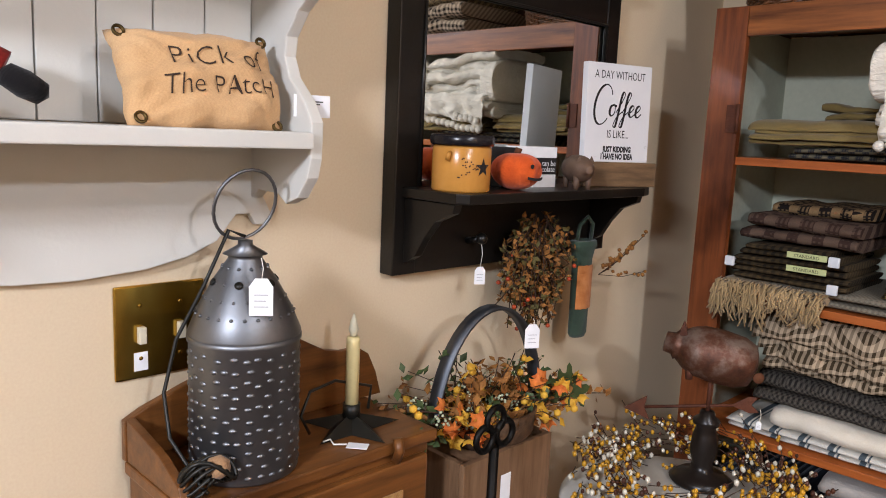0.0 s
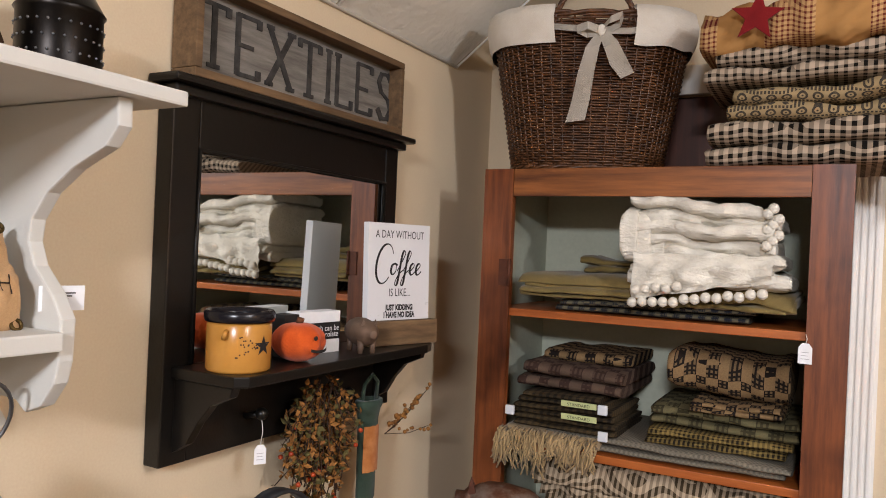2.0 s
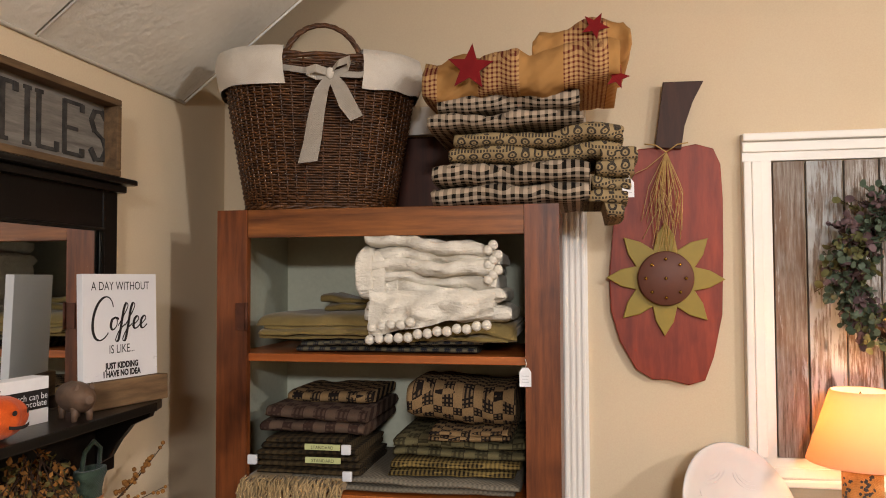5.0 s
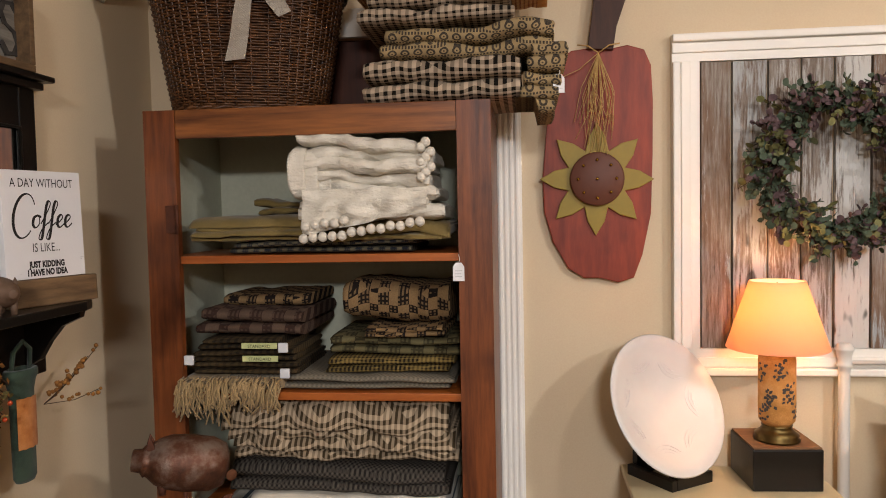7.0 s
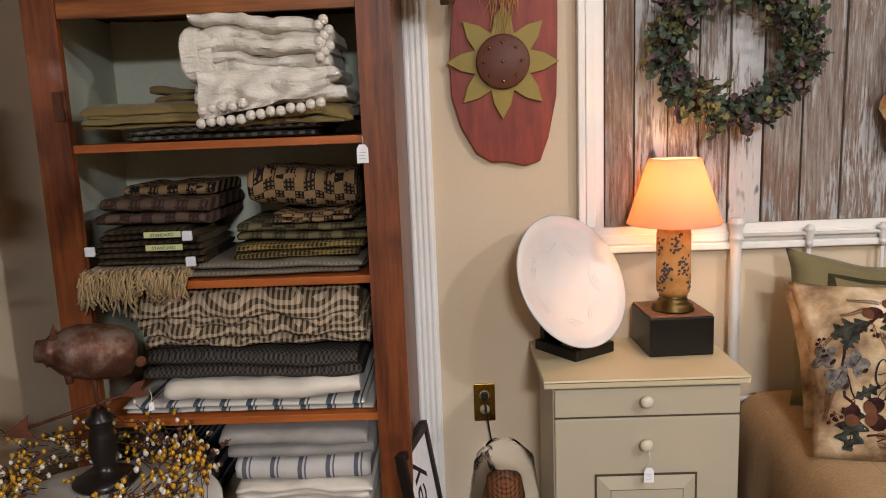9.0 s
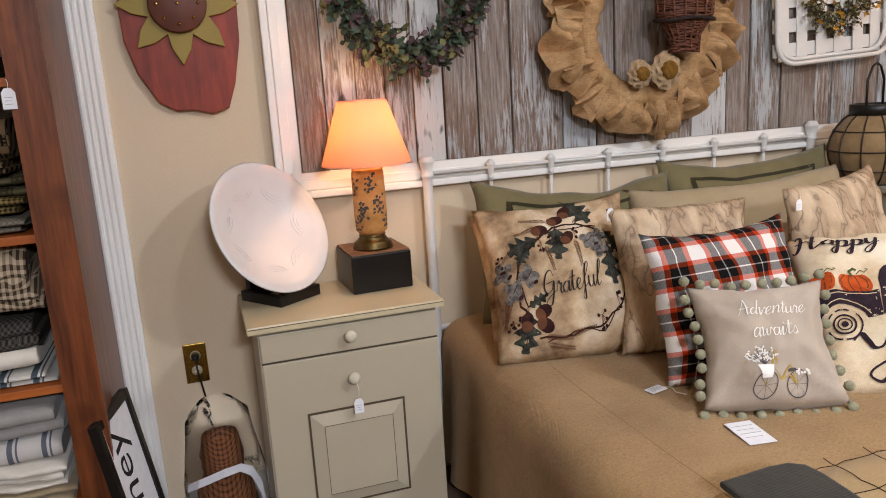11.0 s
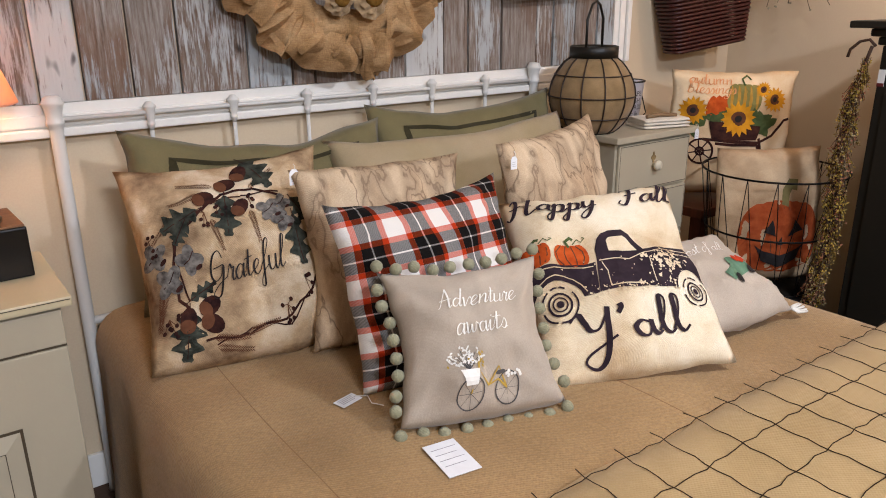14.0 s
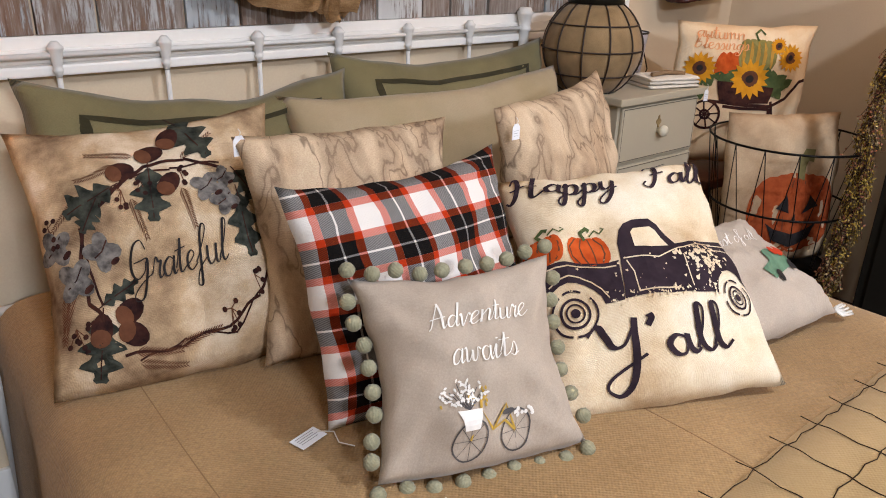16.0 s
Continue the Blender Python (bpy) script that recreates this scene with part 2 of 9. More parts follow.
def lathe(profile, n=28, bm=None, m=None, wobble=0.0):
    b = bmesh.new()
    rings = []
    for r, z in profile:
        if r < 1e-5:
            rings.append([b.verts.new((0, 0, z))])
        else:
            rings.append([b.verts.new((r * math.cos(2 * math.pi * i / n) * (1 + wobble * math.sin(3 * 2 * math.pi * i / n + z * 40)), r * math.sin(2 * math.pi * i / n), z)) for i in range(n)])
    for a, c in zip(rings, rings[1:]):
        for i in range(n):
            j = (i + 1) % n
            if len(a) == 1 and len(c) == 1:
                continue
            if len(a) == 1:
                b.faces.new((a[0], c[i], c[j]))
            elif len(c) == 1:
                b.faces.new((a[i], a[j], c[0]))
            else:
                b.faces.new((a[i], a[j], c[j], c[i]))
    for f in b.faces:
        f.smooth = True
    if bm is None:
        return b if m is None else join(bmesh.new(), b, m)
    return join(bm, b, m)


def tube(pts, r, n=6, bm=None, closed=False, taper=1.0):
    """A round rod along points."""
    b = bm if bm is not None else bmesh.new()
    pts = [Vector(p) for p in pts]
    rings = []
    last = None
    k = len(pts)
    for i, p in enumerate(pts):
        if closed:
            d = (pts[(i + 1) % k] - pts[i - 1]).normalized()
        else:
            d = (pts[min(i + 1, k - 1)] - pts[max(i - 1, 0)]).normalized()
        if last is None:
            side = d.orthogonal().normalized()
        else:
            side = (last - d * last.dot(d))
            side = side.normalized() if side.length > 1e-6 else d.orthogonal().normalized()
        last = side
        up = d.cross(side)
        rr = r * (1 + (taper - 1) * i / max(1, k - 1))
        rings.append([b.verts.new(p + (side * math.cos(2 * math.pi * a / n) + up * math.sin(2 * math.pi * a / n)) * rr) for a in range(n)])
    pairs = list(zip(rings, rings[1:])) + ([(rings[-1], rings[0])] if closed else [])
    for a, c in pairs:
        for i in range(n):
            j = (i + 1) % n
            f = b.faces.new((a[i], a[j], c[j], c[i]))
            f.smooth = True
    if not closed:
        b.faces.new(rings[0][::-1])
        b.faces.new(rings[-1])
    return b


def prism(outline, depth, bevel=0.0, bm=None, m=None):
    """An outline in x and y, extruded from z = 0 to depth."""
    b = bmesh.new()
    vs = [b.verts.new((x, y, 0)) for x, y in outline]
    f = b.faces.new(vs)
    ext = bmesh.ops.extrude_face_region(b, geom=[f])
    for v in ext["geom"]:
        if isinstance(v, bmesh.types.BMVert):
            v.co.z += depth
    if bevel:
        es = [e for e in b.edges if abs(e.verts[0].co.z - e.verts[1].co.z) < 1e-6]
        bmesh.ops.bevel(b, geom=es, offset=bevel, segments=2, affect="EDGES", profile=0.6)
    bmesh.ops.recalc_face_normals(b, faces=b.faces[:])
    return join(bm if bm is not None else bmesh.new(), b, m)


def ball(r, seg=8, m=None, bm=None):
    b = bmesh.new()
    bmesh.ops.create_icosphere(b, subdivisions=1 if seg < 9 else 2, radius=r)
    for f in b.faces:
        f.smooth = True
    return join(bm if bm is not None else bmesh.new(), b, m)


def arc(cx, cy, r, a0, a1, n=12):
    return [(cx + r * math.cos(radians(a0 + (a1 - a0) * i / n)), cy + r * math.sin(radians(a0 + (a1 - a0) * i / n))) for i in range(n + 1)]


def lettering(text, size, shear=0.0, spacing=1.0, align="CENTER", bold=0.0, depth=0.0):
    """A bmesh of the words in the built-in font, in x and y."""
    cu = bpy.data.curves.new("lettering", "FONT")
    cu.body, cu.size, cu.shear, cu.space_character, cu.align_x, cu.align_y = text, size, shear, spacing, align, "CENTER"
    cu.offset, cu.extrude, cu.resolution_u = bold, depth, 3
    ob = bpy.data.objects.new("lettering", cu)
    scene.collection.objects.link(ob)
    bpy.context.view_layer.update()
    me = bpy.data.meshes.new_from_object(ob.evaluated_get(bpy.context.evaluated_depsgraph_get()))
    bpy.data.objects.remove(ob)
    b = bmesh.new()
    b.from_mesh(me)
    bpy.data.meshes.remove(me)
    return b


def words(name, text, size, parent, m, material, **kw):
    b = lettering(text, size, **kw)
    b.transform(m)
    return part(name, b, material, parent)


def price_tag(parent_m, label="white paper price tag on a string", size=0.03, drop=0.05, name="price_tag"):
    """A small tag that hangs below its knot; local x right, z up, -y to the viewer."""
    t = thing(name, label, "price tag", parent_m)
    w, h = size * 0.62, size
    pts = [(-w / 2, -drop - h), (w / 2, -drop - h), (w / 2, -drop - h * 0.22), (w * 0.25, -drop), (-w * 0.25, -drop), (-w / 2, -drop - h * 0.22)]
    up = pose(0, 0, 0, 90, 0, 0)
    part("card", prism(pts, 0.0012, m=up), TAGPAPER, t)
    part("string", tube([(0, 0, 0), (0.003, -0.002, -drop * 0.5), (0.0, 0.0, -drop - h * 0.12)], 0.0008, 5), STRING, t)
    b = bmesh.new()
    for i in range(3):
        add_box(b, -w * 0.3, w * (0.3 - 0.1 * (i % 2)), -0.0016, -0.0013, -drop - h * (0.45 + 0.16 * i), -drop - h * (0.43 + 0.16 * i))
    part("writing", b, TAGINK, t)
    return t

# ---- structure ----
WX, WY, EX, SY = -1.2, 2.61, 3.6, -2.6
solid("floor", box(WX - 0.1, EX + 0.1, SY - 0.1, WY + 0.1, -0.06, 0), CARPET, "dark brown carpeted shop floor", "floor", "structure")
solid("wall_west", box(WX - 0.12, WX, SY - 0.12, WY, 0, 2.75), WALL, "beige painted wall with a sloped ceiling above", "wall", "structure")
w = bmesh.new()
DX0, DX1, DZ = -0.86, -0.119, 2.0
add_box(w, WX - 0.12, DX0, WY, WY + 0.12, 0, 2.75)
add_box(w, DX1, EX + 0.12, WY, WY + 0.12, 0, 2.75)
add_box(w, DX0, DX1, WY, WY + 0.12, DZ, 2.75)
solid("wall_north", w, WALL, "beige painted wall behind the bed", "wall", "structure")
solid("wall_east", box(EX, EX + 0.12, SY - 0.12, WY, 0, 2.75), WALL, "beige painted wall past the bed", "wall", "structure")
# Unseen closing wall; its dark brown is picked to cut bounced light.
solid("wall_south", box(WX, EX, SY - 0.12, SY, 0, 2.75), varied("unseen_wall_brown", "5a4836", "6b5742", 3, 0.6), "plain unseen closing wall, brown to cut bounced light", "wall", "structure")
CZ, KNEE, SLOPE = 2.48, 2.075, 0.78
XT = WX + (CZ - KNEE) / SLOPE
solid("ceiling", box(WX, EX, SY, WY, CZ, CZ + 0.1), PLASTER, "tan painted flat ceiling", "ceiling", "structure")
yend = 2.35
slope = thing("ceiling_slope", "sloped ceiling of white mineral tiles", "ceiling", kind="structure")
b = bmesh.new()
for y0 in (yend - 0.61 * i for i in range(1, 9)):
    y1 = min(y0 + 0.604, yend)
    y0 = max(y0 + 0.006, SY)
    vs = [b.verts.new(p) for p in ((WX, y0, KNEE), (WX, y1, KNEE), (XT, y1, CZ - 0.002), (XT, y0, CZ - 0.002), (WX, y0, KNEE + 0.02), (WX, y1, KNEE + 0.02), (XT, y1, CZ + 0.02), (XT, y0, CZ + 0.02))]
    for q in ((0, 1, 2, 3), (7, 6, 5, 4), (0, 4, 5, 1), (1, 5, 6, 2), (2, 6, 7, 3), (3, 7, 4, 0)):
        b.faces.new([vs[i] for i in q])
part("tiles", b, TILE, slope)
trim = thing("ceiling_trim", "thin metal grid between ceiling tiles", "trim", kind="structure")
for y in [yend - 0.61 * i for i in range(9)]:
    part("grid_strip", tube([(WX + 0.004, y, KNEE - 0.001), (XT, y, CZ - 0.005)], 0.0035, 6), TRIM, trim)
part("edge_strip", tube([(WX + 0.004, yend, KNEE - 0.002), (WX + 0.004, SY, KNEE - 0.002)], 0.005, 6), TRIM, trim)
# door behind the cabinet
door = thing("door_1", "dark wooden door in a white fluted casing", "door", kind="structure")
part("leaf", box(DX0, DX1, WY + 0.03, WY + 0.07, 0.005, DZ), DOORWOOD, door)
for x in (DX0 - 0.079, DX1 + 0.003):
    b = bmesh.new()
    add_box(b, x, x + 0.076, WY - 0.016, WY, 0, DZ + 0.085)
    for i in range(4):
        add_box(b, x + 0.006 + 0.017 * i, x + 0.017 + 0.017 * i, WY - 0.022, WY - 0.016, 0.15, DZ - 0.02, 0.003)
    part("casing", b, TRIM, door)
b = box(DX0 + 0.0, DX1, WY - 0.018, WY, DZ, DZ + 0.085)
part("casing", b, TRIM, door)
b = bmesh.new()
add_box(b, 0.07, EX, WY - 0.015, WY, 0.0, 0.1, 0.004)
solid("baseboard", b, TRIM, "white painted baseboard along the wall", "baseboard", "structure")

# ---- cabinet of textiles ----
CX0, CX1, CF = -0.99, -0.11, 2.155
cab = thing("cabinet", "open red-stained pine cabinet filled with folded textiles", "cabinet")
CT = 1.735
FW = 0.083
part("stile", box(CX0, CX0 + FW, CF, CF + 0.022, 0, CT - 0.0), PINE_UP, cab)
part("stile", box(CX1 - FW, CX1, CF, CF + 0.022, 0, CT), PINE_UP, cab)
part("rail", box(CX0 + FW + 0.001, CX1 - FW - 0.001, CF + 0.001, CF + 0.022, CT - 0.072, CT, 0.002), PINE, cab)
part("rail", box(CX0 + FW + 0.001, CX1 - FW - 0.001, CF + 0.001, CF + 0.022, 0, 0.1, 0.002), PINE, cab)
part("side", box(CX0 + 0.004, CX0 + 0.024, CF + 0.023, WY - 0.03, 0, CT - 0.002), PINE_UP, cab)
part("side", box(CX1 - 0.024, CX1 - 0.002, CF + 0.023, WY - 0.03, 0, CT - 0.002), PINE_UP, cab)
for x in (CX0 + 0.025, CX1 - 0.03):
    part("lining", box(x, x + 0.005, CF + 0.023, WY - 0.05, 0.1, CT - 0.03), CAB_IN, cab, "pale green painted inside")
part("back", box(CX0 + 0.025, CX1 - 0.025, WY - 0.05, WY - 0.035, 0.0, CT - 0.03), CAB_IN, cab)
part("top", box(CX0 + 0.001, CX1 - 0.001, CF + 0.023, WY - 0.03, CT - 0.024, CT + 0.001), PINE, cab)
SHELVES = (1.365, 1.015, 0.65, 0.33)
for z in SHELVES:
    part("shelf", box(CX0 + 0.031, CX1 - 0.031, CF + 0.012, WY - 0.051, z - 0.02, z, 0.002), PINE_EDGE, cab)
for z in (1.46, 0.55):
    b = bmesh.new()
    add_box(b, CX0 + FW - 0.03, CX0 + FW - 0.001, CF - 0.004, CF, z - 0.035, z + 0.035, 0.001)
    tube([(CX0 + FW, CF - 0.004, z - 0.036), (CX0 + FW, CF - 0.004, z + 0.036)], 0.005, 8, b)
    part("hinge", b, RUST, cab, "old iron butt hinge")

# ---- framed board wall ----
frame_thing = thing("framed_boards", "white moulded frame filled with weathered grey barn boards", "framed boards")
FX0, FX1, FZ0, FZ1, MW = 0.396, 2.9, 0.973, 1.963, 0.078
OUT = WY - 0.032


def moulding(x0, x1, z0, z1, flip=False, vertical=False):
    b = bmesh.new()
    add_box(b, x0, x1, OUT + 0.012, WY - 0.002, z0, z1)
    if vertical:
        s = 1 if flip else -1
        e = x0 if flip else x1
        add_box(b, min(e, e + s * 0.022), max(e, e + s * 0.022), OUT - 0.006, OUT + 0.013, z0, z1, 0.005)
        add_box(b, (x0 + x1) / 2 - 0.014, (x0 + x1) / 2 + 0.014, OUT + 0.004, OUT + 0.013, z0, z1, 0.003)
    else:
        e = z1 if flip else z0
        s = -1 if flip else 1
        add_box(b, x0, x1, OUT - 0.006, OUT + 0.013, min(e, e + s * 0.022), max(e, e + s * 0.022), 0.005)
        add_box(b, x0, x1, OUT + 0.004, OUT + 0.013, (z0 + z1) / 2 - 0.014, (z0 + z1) / 2 + 0.014, 0.003)
    return b


part("frame_rail", moulding(FX0, FX1, FZ1 - MW, FZ1, True), TRIM, frame_thing)
part("frame_rail", moulding(FX0, FX1, FZ0, FZ0 + MW, False), TRIM, frame_thing)
part("frame_stile", moulding(FX0, FX0 + MW, FZ0 + MW, FZ1 - MW, True, True), TRIM, frame_thing)
part("frame_stile", moulding(FX1 - MW, FX1, FZ0 + MW, FZ1 - MW, False, True), TRIM, frame_thing)


def barn_wood():
    """Grey barn board: fine split grain, flaked pale paint, rusty edges and dark knots."""
    k = Nodes("weathered_barn_board", 0.85)
    info = k.n("ShaderNodeObjectInfo")
    rnd = info.outputs["Random"]
    off = k.math("MULTIPLY", rnd, 37.0)

    def grain(scale, size, detail, rough):
        v = k.coords(scale)
        shift = k.n("ShaderNodeVectorMath", operation="ADD")
        k.link(v, shift.inputs[0])
        k.link(off, shift.inputs[1])
        return k.noise(shift.outputs[0], size, detail, rough)

    def own(f):
        return k.math("FRACT", k.math("MULTIPLY", rnd, f))

    fine = grain((130, 130, 8.0), 1.0, 6, 0.72)
    mid = grain((30, 30, 4.5), 1.0, 7, 0.72)
    wide = grain((9, 9, 3.0), 1.0, 4, 0.6)
    col = k.ramp(fine, [(0.3, rgb("43352b")), (0.43, rgb("7f7166")), (0.57, rgb("9d958d")), (0.72, rgb("b5b2ae"))])
    flake = k.math("ADD", k.math("ADD", k.math("MULTIPLY", mid, 0.5), k.math("MULTIPLY", fine, 0.4)), k.math("ADD", k.math("MULTIPLY", wide, 0.35), k.math("MULTIPLY", own(7.3), 0.2)))
    paint = k.ramp(flake, [(0.725, (0, 0, 0, 1)), (0.785, (0.9, 0.9, 0.9, 1))])
    tone = k.mix(own(5.1), rgb("d9d7d2"), rgb("a9b6be"))
    rust = k.ramp(k.math("ADD", k.math("MULTIPLY", wide, 0.7), k.math("MULTIPLY", mid, 0.35)), [(0.5, (0, 0, 0, 1)), (0.58, (1, 1, 1, 1))])
    col = k.mix(k.math("MULTIPLY", rust, 0.62), col, rgb("74543c"))
    col = k.mix(paint, col, tone)
    col = k.mix(k.math("MULTIPLY", own(9.0), 0.36), col, rgb("756c65"))
    knot = k.ramp(grain((16, 16, 7), 1.0, 2, 0.5), [(0.70, (0, 0, 0, 1)), (0.745, (1, 1, 1, 1))])
    col = k.mix(k.math("MULTIPLY", knot, 0.75), col, rgb("2a2019"))
    k.base(col)
    k.bump(k.math("ADD", fine, k.math("MULTIPLY", paint, 0.5)), 0.7, 0.004)
    return k.m


BARN = barn_wood()
random.seed(5)
x = FX0 + MW + 0.001
widths = [0.088, 0.1, 0.092, 0.09, 0.1, 0.115, 0.12, 0.185, 0.13, 0.07, 0.17, 0.14, 0.15, 0.1, 0.14, 0.16, 0.08, 0.11, 0.115, 0.105, 0.11]
for wd in widths:
    x1 = min(x + wd, FX1 - MW - 0.002)
    if x1 - x < 0.02:
        break
    d = random.uniform(0, 0.006)
    part("board", box(x + 0.0035, x1 - 0.0035, WY - 0.016 - d, WY - 0.003, FZ0 + MW + 0.001, FZ1 - MW - 0.001 - random.uniform(0, 0.003), 0.0015), BARN, frame_thing)
    x = x1

# ---- bed ----
HY = 2.565
head = thing("headboard", "white-painted iron headboard with turned finials", "headboard")
X0, X1, PT = 0.866, 2.394, 1.072


def finial(bm, x, z, s=1.0):
    prof = [(0.0, 0.026), (0.007, 0.0255), (0.011, 0.022), (0.012, 0.019), (0.0185, 0.013), (0.019, 0.009), (0.0165, 0.005), (0.0135, -0.012), (0.0105, -0.028), (0.0095, -0.034), (0.012, -0.037), (0.012, -0.042), (0.0085, -0.046), (0.007, -0.056), (0, -0.056)]
    lathe([(r * s, zz * s) for r, zz in prof], 14, bm, Matrix.Translation((x, HY, z)))


for x in (X0, X1):
    prof = [(0, PT), (0.015, PT - 0.001), (0.02, PT - 0.005), (0.021, PT - 0.01), (0.0255, PT - 0.014), (0.0255, PT - 0.02), (0.022, PT - 0.024), (0.019, PT - 0.04), (0.0175, PT - 0.056), (0.021, PT - 0.06), (0.021, PT - 0.066), (0.0165, PT - 0.07), (0.0155, PT - 0.09), (0.0165, 0.02), (0.02, 0.0), (0, 0.0)]
    part("post", lathe(prof, 18, m=Matrix.Translation((x, HY, 0))), IRONWHITE, head)
part("crossbar", tube([(X0, HY, 0.5), (X1, HY, 0.5)], 0.011, 10), IRONWHITE, head)
part("crossbar", tube([(X0, HY, 1.016), (X1, HY, 1.012)], 0.006, 10), IRONWHITE, head)
for i in range(1, 7):
    x = X0 + (X1 - X0) * i / 7
    b = bmesh.new()
    finial(b, x, 1.02, 0.88)
    tube([(x, HY, 0.5), (x, HY, 0.97)], 0.0056, 8, b)
    part("spindle", b, IRONWHITE, head)

SPREAD = cloth("tan_bedspread_fleece", "8c6f48", "a2845a", 4, 0.95, 0.9, grain=0.45, pile=170)
SEAM = plain("bedspread_seam", "86694a", 0.95)
BX0, BX1, BY0, BY1, BZ = 0.87, 2.40, 0.55, 2.53, 0.535


def bed_z(x, y):
    return BZ + 0.004 * math.sin(x * 9 + y * 4) + 0.003 * noise.noise((x * 6, y * 6, 0))


bed = thing("bed", "bed with a tan fleece bedspread hanging over its sides", "bed")
part("mattress", box(BX0 + 0.05, BX1 - 0.05, BY0 + 0.05, BY1 - 0.005, 0.24, 0.5, 0.03), plain("mattress_cloth", "b9b2a4", 0.9), bed)
part("base", box(BX0 + 0.06, BX1 - 0.06, BY0 + 0.06, BY1 - 0.02, 0.0, 0.235), plain("bed_base_cloth", "4a3d30", 0.9), bed)
# the spread: across the bed from floor to floor, rounded over the edges
b = bmesh.new()
R = 0.08
cross = []
for i in range(10):
    cross.append((BX0, 0.03 + (BZ - R - 0.03) * i / 9, 1))
for i in range(1, 6):
    a = math.pi * (1 - i / 10)
    cross.append((BX0 + R + R * math.cos(a), BZ - R + R * math.sin(a), 0))
for i in range(1, 26):
    cross.append((BX0 + R + (BX1 - BX0 - 2 * R) * i / 26, BZ, 2))
cross += [(BX0 + BX1 - x, z, k) for x, z, k in reversed(cross[:15])]
grid = []
NY = 44
for j in range(NY + 1):
    y = BY0 + (BY1 - BY0) * j / NY
    row = []
    for i, (x, z, k) in enumerate(cross):
        side = -1 if x < 1.6 else 1
        if k == 2 or k == 0:
            zz = z + (bed_z(x, y) - BZ)
            near = max(0.0, 1 - (x - BX0) / 0.2) * 0.05 * max(0.0, 2.3 - y)
            row.append(b.verts.new((x - near, y, zz)))
        else:
            f = 1 - z / BZ
            wav = 0.02 * f * math.sin(y * 17 + 2.0 * math.sin(y * 5)) + 0.012 * f * noise.noise((y * 9, z * 3, side))
            flare = 0.05 * max(0.0, 2.3 - y) if side < 0 else 0.0
            row.append(b.verts.new((x + side * (abs(f) * 0.025 + wav + flare), y, z)))
    grid.append(row)
for r0, r1 in zip(grid, grid[1:]):
    for i in range(len(cross) - 1):
        f = b.faces.new((r0[i], r0[i + 1], r1[i + 1], r1[i]))
        f.smooth = True
# the foot's drop
foot = [b.verts.new((v.co.x, BY0 - 0.02, 0.03)) for v in grid[0][14:-14]]
for i in range(len(foot) - 1):
    b.faces.new((grid[0][14 + i], grid[0][15 + i], foot[i + 1], foot[i]))
part("bedspread", b, SPREAD, bed, "tan fleece bedspread", True)
b = bmesh.new()
for x in (1.02, 1.66):
    tube([(x + 0.012 * math.sin(y * 3), y, bed_z(x, y) - 0.0006) for y in [BY0 + 0.05 + (BY1 - BY0 - 0.1) * i / 30 for i in range(31)]], 0.0014, 5, b)
part("seam", b, SEAM, bed)


